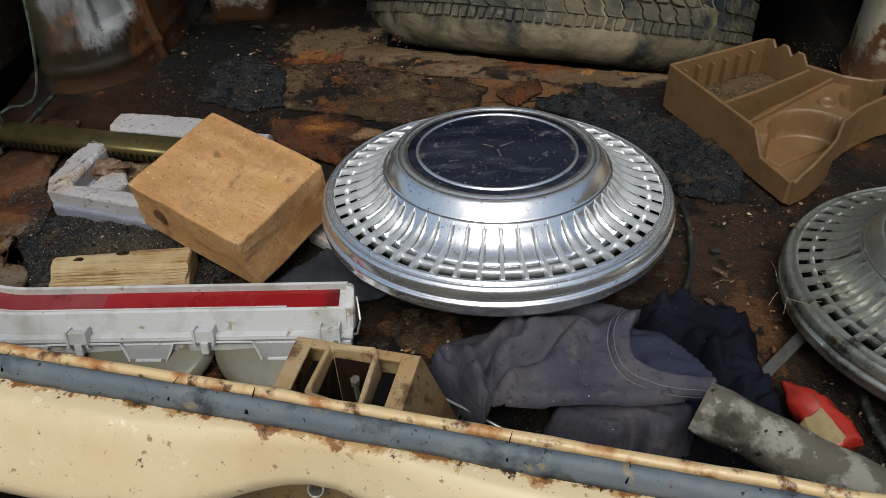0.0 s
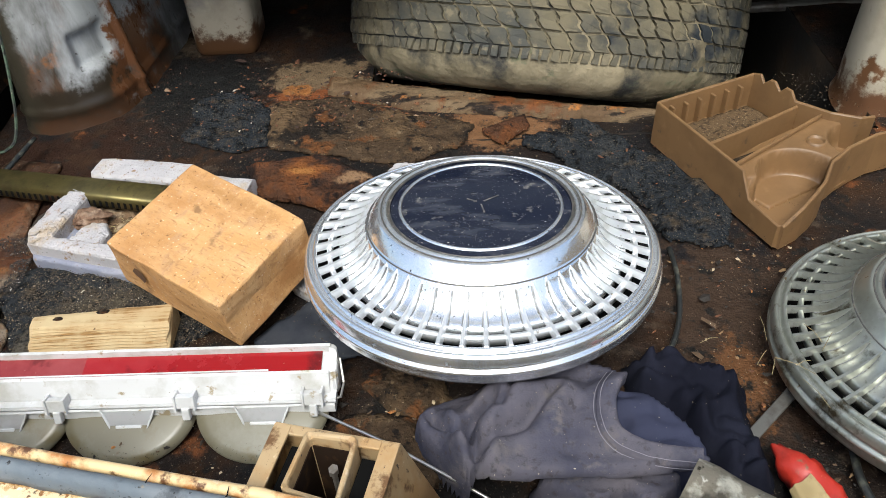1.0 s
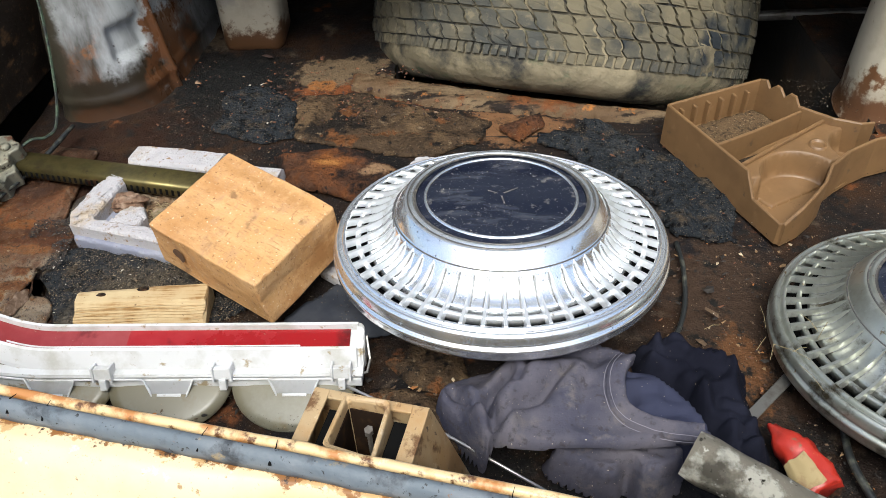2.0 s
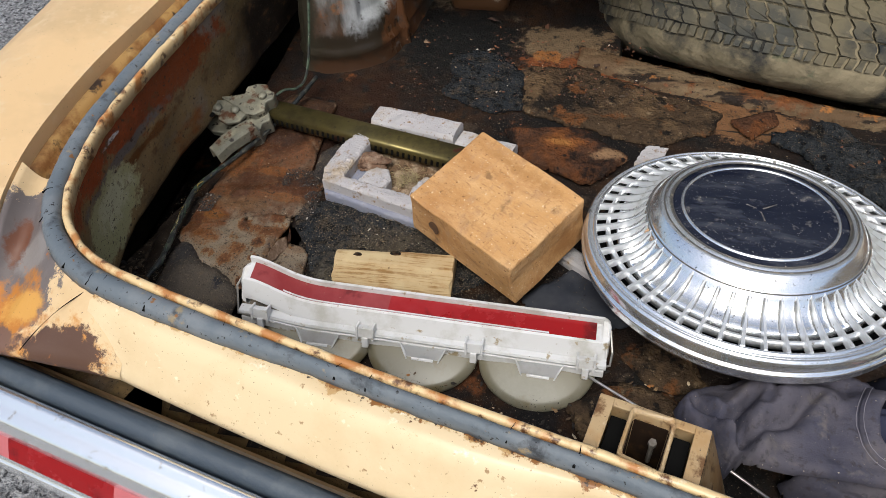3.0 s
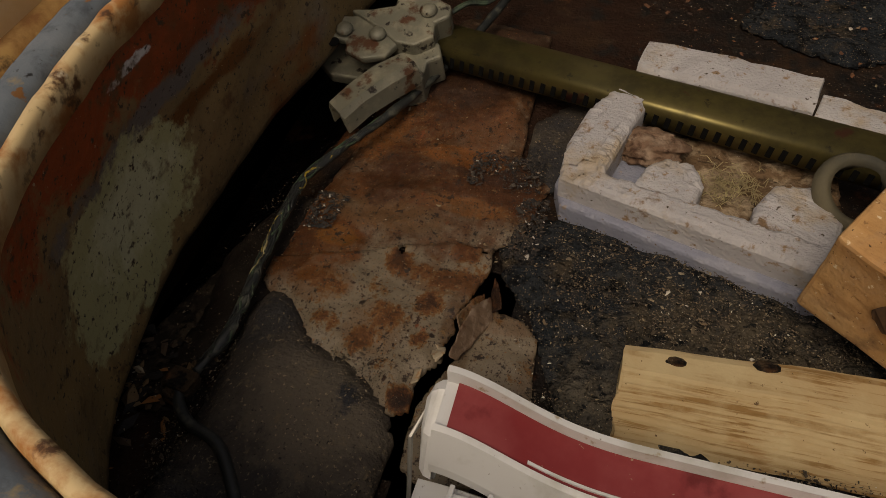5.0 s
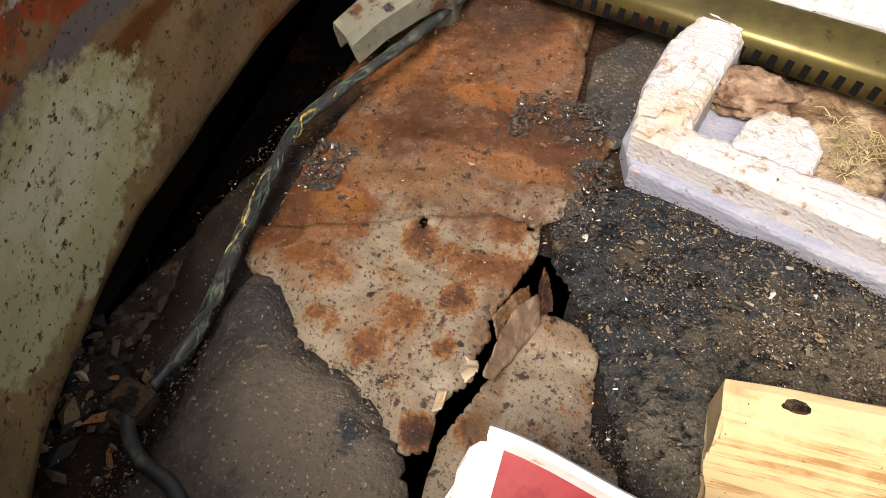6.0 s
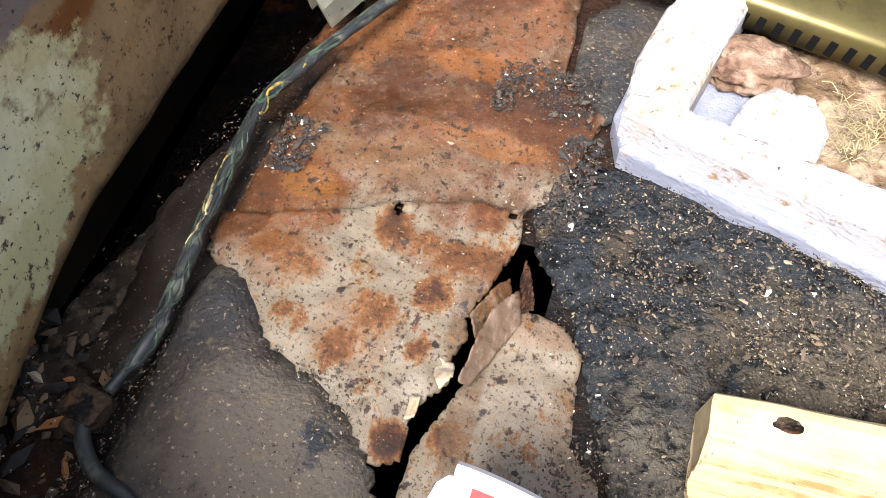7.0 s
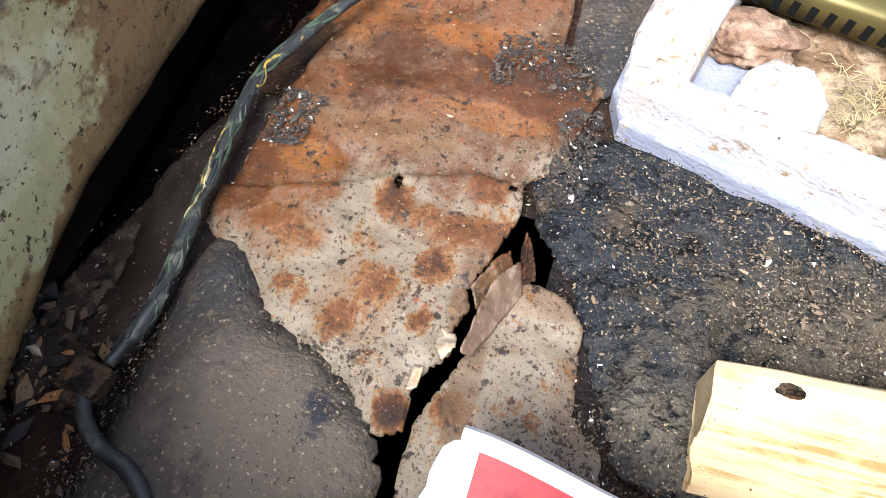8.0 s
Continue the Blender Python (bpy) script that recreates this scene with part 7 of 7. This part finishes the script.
def ridge(x, y, s, ang, seed):
    c, sn = math.cos(ang), math.sin(ang)
    u, v = x * c + y * sn, -x * sn + y * c
    w = 1 - abs(noise.noise(Vector((u * s + 0.8 * noise.noise(Vector((x * 9, y * 9, seed))), v * s * 0.28, seed))) * 2)
    return max(0, w) ** 2


COLLAR = smooth_path([(0.204, 0.694, 0), (0.196, 0.680, 0), (0.187, 0.660, 0), (0.185, 0.637, 0), (0.191, 0.623, 0), (0.208, 0.613, 0), (0.230, 0.606, 0), (0.250, 0.602, 0)], 8)


def along(x, y, line):
    """Distance to an open line."""
    return nearest(x, y, line + line[-2:0:-1])[0]


FOLDS = [([(0.135, 0.680), (0.118, 0.657), (0.105, 0.640), (0.085, 0.633), (0.066, 0.616)], 0.010, 0.009), ([(0.079, 0.677), (0.057, 0.649), (0.062, 0.622), (0.060, 0.605)], 0.020, 0.010), ([(0.02, 0.672), (0.05, 0.640)], 0.012, 0.007),
         ([(0.172, 0.700), (0.150, 0.655), (0.142, 0.610)], 0.004, 0.012), ([(0.10, 0.69), (0.085, 0.66)], 0.008, 0.007), ([(0.215, 0.685), (0.232, 0.650), (0.252, 0.625)], 0.007, 0.007)]


def shirt_h(x, y, d):
    edge = ease(d / 0.007) ** 0.8
    front = ease((x - 0.050) / 0.012) * ease((0.612 - y) / 0.006)
    h = 0.074 * (edge + (1 - edge) * 0.88 * front)
    h *= 0.52 + 0.48 * ease((x - 0.030 - 0.25 * (y - 0.62)) / 0.05)
    h *= 1 - 0.26 * ease((y - 0.675) / 0.03)
    return h


SHIRT = [(0.002, 0.672), (0.018, 0.692), (0.045, 0.708), (0.09, 0.716), (0.15, 0.73), (0.204, 0.712), (0.202, 0.692), (0.195, 0.680), (0.187, 0.660), (0.185, 0.637), (0.191, 0.623), (0.208, 0.613), (0.230, 0.607), (0.256, 0.604), (0.254, 0.596), (0.236, 0.592), (0.181, 0.588), (0.128, 0.587), (0.088, 0.589), (0.062, 0.594), (0.050, 0.606), (0.026, 0.628), (0.010, 0.650)]


def shirt_fold(x, y):
    """Soft creases where the cloth is pinned and pulled, and fine crumpling at the loose end."""
    f = 0.0
    for line, depth, width in FOLDS:
        s = along(x, y, line) / width
        f += -1.1 * depth * math.exp(-(s * 1.7) ** 2) + 0.4 * depth * math.exp(-(s - 1.6) ** 2)
    loose = ease((0.10 - x) / 0.06)
    f += 0.006 * fbm(x, y, 13, 3.0, 2) + 0.0022 * fbm(x, y, 46, 2)
    return f + loose * (0.020 * abs(noise.noise(Vector((x * 34, y * 22, 4)))) + 0.010 * abs(noise.noise(Vector((x * 70, y * 50, 8))))) - 0.003


drape("sweatshirt", SHIRT, m_cloth, shirt_h, shirt_fold, 2, "crumpled grey-blue sweatshirt heaped under the hubcap edge", "sweatshirt", 0.0038)
shirt = bpy.data.objects["sweatshirt"]
bm = bmesh.new()
INNER = [(p.x, p.y) for p in smooth_path([(0.192, 0.700, 0), (0.181, 0.672, 0), (0.180, 0.632, 0), (0.202, 0.606, 0), (0.250, 0.598, 0), (0.272, 0.618, 0), (0.266, 0.645, 0), (0.250, 0.673, 0), (0.226, 0.695, 0)], 5)]
sheet(bm, INNER, lambda x, y, d: 0.004 + 0.046 * ease(d / 0.010) + (0.012 * abs(noise.noise(Vector((x * 26, y * 44, 2)))) + 0.004 * fbm(x, y, 40, 6)) * ease(d / 0.012), 0.003, 0.0038)
part("inner_layer", bm, m_cloth_in, shirt, "darker inside of the sweatshirt seen through the neck", True)
bm = bmesh.new()
TAIL = [(0.108, 0.612), (0.112, 0.596), (0.135, 0.584), (0.158, 0.572), (0.174, 0.572), (0.184, 0.582), (0.192, 0.564), (0.212, 0.562), (0.236, 0.580), (0.244, 0.602), (0.20, 0.618)]
sheet(bm, ragged(TAIL, 0.012, 0.003, 5), lambda x, y, d: 0.006 + 0.040 * ease(d / 0.010) + 0.010 * ridge(x, y, 30, 1.45, 4) * ease(d / 0.01), 0.003, 0.0035)
part("hem", bm, m_cloth, shirt, "hem hanging down at the front", True)
RAG = [(0.215, 0.752), (0.247, 0.764), (0.295, 0.748), (0.333, 0.726), (0.328, 0.685), (0.331, 0.648), (0.330, 0.612), (0.312, 0.588), (0.278, 0.600), (0.262, 0.640), (0.245, 0.685), (0.218, 0.708)]


def heap_fold(x, y):
    wx, wy = x + 0.012 * fbm(x, y, 22, 1.0, 2), y + 0.012 * fbm(x, y, 22, 5.0, 2)
    a = abs(noise.noise(Vector((wx * 24, wy * 36, 3))))
    b = abs(noise.noise(Vector((wx * 56, wy * 40, 8))))
    return 0.038 * a + 0.020 * b - 0.006


drape("black_shirt", RAG, m_black_cloth, lambda x, y, d: 0.032 * ease(d / 0.02), heap_fold, 6, "crumpled black navy shirt beside the sweatshirt", "shirt", 0.0038)


def on_shirt(x, y, up=0.002):
    d = max(nearest(x, y, SHIRT)[0], 0.014)
    return Vector((x, y, 0.004 + shirt_h(x, y, d) + shirt_fold(x, y) * ease(d / 0.02) + up))


bm = bmesh.new()
rows = []
for i, p in enumerate(COLLAR):
    d = COLLAR[min(i + 1, len(COLLAR) - 1)] - COLLAR[max(i - 1, 0)]
    o = Vector((-d.y, d.x, 0)).normalized()
    rows.append([bm.verts.new(on_shirt(p.x - o.x * w, p.y - o.y * w, u)) for w, u in ((0.016, 0.0002), (0.0152, 0.0030), (0.009, 0.0040), (0.003, 0.0058), (-0.0005, 0.0058), (-0.002, 0.0030), (-0.001, -0.012), (0.004, -0.02))])
for a, b in zip(rows, rows[1:]):
    for k in range(7):
        bm.faces.new((a[k], a[k + 1], b[k + 1], b[k]))
collar = part("collar", bm, m_cloth, shirt, "ribbed neck band", True)
for w in (0.0125, 0.0175):
    bm = bmesh.new()
    pts = []
    for i, p in enumerate(COLLAR):
        d = COLLAR[min(i + 1, len(COLLAR) - 1)] - COLLAR[max(i - 1, 0)]
        o = Vector((-d.y, d.x, 0)).normalized()
        pts.append(on_shirt(p.x - o.x * w, p.y - o.y * w, 0.0040 if w < 0.014 else 0.0008))
    tube(bm, pts, 0.0004, 5)
    part("seam", bm, m_stitch, collar, "pale double stitching")

# ---- rubber pipe, red bottle, rods and straps ----
a, b = Vector((0.224, 0.561, 0.101)), Vector((0.332, 0.487, 0.101))
d = (b - a).normalized()
bm = bmesh.new()
pts = [a + d * (0.32 * k / 40) + Vector((0, 0, -0.010 * math.sin(k / 40 * 3))) for k in range(41)]
tube(bm, pts, lambda u: 0.0212 + 0.0010 * math.sin(u * 40), 28, False)
bmesh.ops.solidify(bm, geom=bm.faces[:], thickness=0.004)
jitter(bm, 0.0014, 40)
solid("rubber_pipe", bm, m_pipe, "grey mud-smeared rubber pipe resting on the sill", "pipe", True)

bottle = thing("red_bottle", "crushed red plastic bottle with a stained label", "bottle", Matrix.Translation((0.352, 0.606, 0.018)) @ Vector((-0.40, 0.90, 0.10)).to_track_quat('Z', 'X').to_matrix().to_4x4() @ pose(0, 0, 0, 0, 0, -20))
bm = bmesh.new()
lathe(bm, [(0.0, -0.034), (0.0175, -0.034), (0.019, -0.031), (0.019, -0.024), (0.019, -0.018), (0.0185, -0.011), (0.018, -0.004), (0.0175, 0.002), (0.017, 0.008), (0.015, 0.015), (0.013, 0.020), (0.008, 0.028), (0.007, 0.036), (0.0, 0.036)], 36)
jitter(bm, 0.007, 45)
jitter(bm, 0.003, 110)
part("body", bm, m_redplastic, bottle, "", True)
bm = bmesh.new()
lathe(bm, [(0.0212, -0.030), (0.0214, -0.024), (0.0214, -0.018), (0.0212, -0.012), (0.0206, -0.002)], 20, -1.2, 0.1)
jitter(bm, 0.007, 45)
jitter(bm, 0.003, 110)
part("label", bm, m_label, bottle, "yellowed paper label", True)

bm = bmesh.new()
tube(bm, [Vector((-0.110, 0.710, 0.020)), Vector((-0.079, 0.692, 0.022)), Vector((-0.020, 0.658, 0.024)), Vector((0.051, 0.612, 0.023)), Vector((0.115, 0.570, 0.020))], 0.0017, 8)
solid("steel_rod", bm, m_steelrod, "thin bright steel rod on the floor", "rod", True)
bm = bmesh.new()
box(bm, (-0.042, -0.006, 0), (0.042, 0.006, 0.003), 0.001, Matrix.Translation((0.356, 0.690, 0.012)) @ pose(0, 0, 0, 0, -6, 41))
solid("metal_strap", bm, m_backbar, "short dull metal strap on the floor", "strap")
bm = bmesh.new()
tube(bm, smooth_path([(0.306, 0.93, 0.008), (0.303, 0.88, 0.012), (0.292, 0.82, 0.012), (0.272, 0.77, 0.02), (0.25, 0.74, 0.03)]), 0.003, 8)
solid("rubber_hose", bm, m_wire, "thin black rubber hose beside the hubcap", "hose", True)
bm = bmesh.new()
tube(bm, smooth_path([(0.405, 0.70, 0.008), (0.412, 0.66, 0.010), (0.404, 0.61, 0.012), (0.41, 0.56, 0.01)]), 0.004, 8)
solid("rubber_hose", bm, m_wire, "thin black rubber hose beside the red bottle", "hose", True)
bm = bmesh.new()
sheet(bm, ragged([(-0.05, 1.07), (-0.03, 1.12), (0.0, 1.115), (-0.01, 1.085)], 0.008, 0.006, 3), lambda x, y, d: 0.014 + 0.004 * fbm(x, y, 30, 3), 0.003, 0.004)
solid("white_shard", bm, m_foam, "crumbled white plaster shard on the floor", "shard")

# ---- wiring loom along the side ----
loom = thing("wiring_loom", "frayed dark wiring loom with yellow and green wires", "wiring loom")
L1 = smooth_path([(-0.560, 1.20, 0.03), (-0.590, 1.10, 0.018), (-0.618, 1.015, 0.020), (-0.641, 0.963, 0.021), (-0.654, 0.931, 0.021), (-0.655, 0.899, 0.021), (-0.652, 0.850, 0.020), (-0.648, 0.814, 0.020), (-0.648, 0.788, 0.018), (-0.655, 0.762, 0.016)], 10)
bm = bmesh.new()
tube(bm, L1, lambda u: 0.0032 + 0.0007 * math.sin(u * 37), 10)
jitter(bm, 0.0008, 120)
part("sheath", bm, m_wire, loom, "", True)
for mat, ph, s0, s1 in ((m_yellow, 0.3, 0.36, 0.50), (m_yellow, 1.9, 0.58, 0.66), (m_green, 1.4, 0.30, 0.80), (m_straw, 2.3, 0.60, 0.74), (m_green, 3.0, 0.15, 0.55), (m_green, 0.7, 0.5, 0.96), (m_wire, 2.0, 0.2, 0.95), (m_wire, 0.1, 0.3, 0.9), (m_wire, 2.8, 0.4, 0.97), (m_green, 2.2, 0.6, 0.95)):
    bm = bmesh.new()
    pts = []
    for k in range(50):
        u = s0 + (s1 - s0) * k / 49
        p = L1[int(u * (len(L1) - 1))]
        q = L1[min(int(u * (len(L1) - 1)) + 1, len(L1) - 1)]
        p = p.lerp(q, u * (len(L1) - 1) - int(u * (len(L1) - 1)))
        an = ph + 1.0 * math.sin(u * 44 + ph * 3) + 0.5 * noise.noise(Vector((u * 60, ph, 1)))
        pts.append(p + Vector((0.0033 * math.cos(an), 0, 0.0033 * abs(math.sin(an)) - 0.0002)))
    tube(bm, pts, 0.0009, 6)
    part("wire", bm, mat, loom)
bm = bmesh.new()
box(bm, (-0.0095, -0.007, -0.006), (0.0085, 0.008, 0.007), 0.0025)
box(bm, (-0.0055, -0.013, -0.004), (0.0055, -0.006, 0.005), 0.002)
jitter(bm, 0.0012, 90)
bmesh.ops.transform(bm, matrix=pose(-0.660, 0.753, 0.014, 0, 8, -8), verts=bm.verts)
part("plug", bm, m_slab, loom, "brown plastic plug")
bm = bmesh.new()
tube(bm, smooth_path([(-0.658, 0.748, 0.016), (-0.654, 0.740, 0.016), (-0.642, 0.730, 0.016), (-0.620, 0.722, 0.016), (-0.60, 0.70, 0.014), (-0.58, 0.67, 0.012)], 8), 0.0036, 10)
part("cable", bm, m_wire, loom, "black cable", True)

m_box_shade = material("rust_brown_lining", (0.020, 0.012, 0.008), 0.8, 0, [((0.05, 0.028, 0.014), 60, 0.52, 0.65, 8)], spec=0.08)
m_bracket = material("grimy_tan_bracket_paint", (0.40, 0.285, 0.155), 0.5, 0, [((0.36, 0.22, 0.095), 22, 0.46, 0.62, 9), ((0.13, 0.065, 0.025), 45, 0.53, 0.61, 10), ((0.56, 0.46, 0.32), 70, 0.60, 0.68, 8), ((0.05, 0.03, 0.02), 160, 0.63, 0.68, 6)], [(90, 0.3, 0.002)])


# ---- latch bracket behind the sill ----
def latch_bracket():
    lb = thing("latch_bracket", "tan painted boot latch bracket with an open box", "latch bracket", Matrix.Translation((-0.036, 0.528, 0.0)) @ pose(0, 0, 0, 0, 0, -13.5) @ Matrix.Translation((-0.0105, 0, 0)) @ Matrix.Diagonal((0.82, 0.95, 1.0, 1.0)))
    z = 0.178
    # top plate with two slots round a square opening
    bm = bmesh.new()
    for lo, hi in (((-0.058, -0.030), (-0.042, 0.036)), ((0.042, -0.030), (0.058, 0.036)), ((-0.042, -0.034), (0.042, -0.024)), ((-0.042, 0.028), (0.042, 0.036))):
        box(bm, (*lo, z - 0.003), (*hi, z), 0.0008)
    part("top_plate", bm, m_bracket, lb)
    bm = bmesh.new()
    loops = []
    for hx, y0, y1, zz in ((0.0235, -0.024, 0.029, z - 0.12), (0.0235, -0.024, 0.029, z + 0.008), (0.0225, -0.023, 0.028, z + 0.0095), (0.0200, -0.0205, 0.0255, z + 0.0095), (0.0192, -0.0195, 0.0245, z + 0.008), (0.0192, -0.0195, 0.0245, z - 0.12)):
        loop = []
        for cx, cy, a0 in ((hx - 0.004, y0 + 0.004, 270), (hx - 0.004, y1 - 0.004, 0), (-hx + 0.004, y1 - 0.004, 90), (-hx + 0.004, y0 + 0.004, 180)):
            for q in range(4):
                an = radians(a0 + 30 * q)
                n_ = (0.009 * noise.noise(Vector((cx * 70 + q * 0.3, cy * 70, 3))) - (0.007 if cx > 0 and cy < 0 else 0)) if zz > z else 0
                loop.append(bm.verts.new((cx + 0.004 * math.cos(an), cy + 0.004 * math.sin(an), zz + n_)))
        loops.append(loop)
    for p, q in zip(loops, loops[1:]):
        for k in range(16):
            bm.faces.new((p[k], p[(k + 1) % 16], q[(k + 1) % 16], q[k]))
    latch_box = part("box", bm, m_bracket, lb)
    # black blocks fill both slots in place of their shade
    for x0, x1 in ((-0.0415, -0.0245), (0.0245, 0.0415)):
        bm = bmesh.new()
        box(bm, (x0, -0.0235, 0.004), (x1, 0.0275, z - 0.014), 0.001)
        part("slot_shade", bm, m_gap, lb, "black filler painting the slot's shade")
    # added lining whose dark brown paints the shade inside the box
    bm = bmesh.new()
    for lo, hi in (((-0.0190, -0.0193), (-0.0182, 0.0243)), ((0.0182, -0.0193), (0.0190, 0.0243)), ((-0.0190, 0.0235), (0.0190, 0.0243)), ((-0.0190, -0.0193), (0.0190, -0.0185))):
        box(bm, (*lo, z - 0.118), (*hi, z - 0.003))
    box(bm, (-0.0190, -0.0193, z - 0.118), (0.0190, 0.0243, z - 0.116))
    part("liner", bm, m_box_shade, latch_box, "dark brown lining added as the box's inner shade")
    bm = bmesh.new()
    lathe(bm, [(0.0, 0.0), (0.0026, 0.0), (0.0026, 0.026), (0.0044, 0.0265), (0.0044, 0.031), (0.0, 0.0312)], 6)
    bmesh.ops.translate(bm, vec=(0.006, 0.010, z - 0.038), verts=bm.verts)
    part("bolt", bm, m_bar, latch_box, "grey bolt")
    for sx in (-1, 1):
        bm = bmesh.new()
        x0 = 0.058 * sx
        box(bm, (min(x0, x0 - 0.003 * sx), -0.030, 0.004), (max(x0, x0 - 0.003 * sx), 0.036, z - 0.001), 0.0008)
        part("side_plate", bm, m_bracket, lb)
    bm = bmesh.new()
    box(bm, (-0.058, 0.0345, 0.004), (0.058, 0.0375, z - 0.001), 0.0008)
    part("inner_plate", bm, m_bracket, lb)
    bm = bmesh.new()
    f = bm.faces.new([bm.verts.new(c) for c in [(0.0585, 0.037, z - 0.002), (0.0585, -0.030, z - 0.002), (0.135, -0.040, 0.004), (0.120, 0.055, 0.004)]])
    bmesh.ops.solidify(bm, geom=[f], thickness=0.003)
    part("gusset", bm, m_bracket, lb)


latch_bracket()
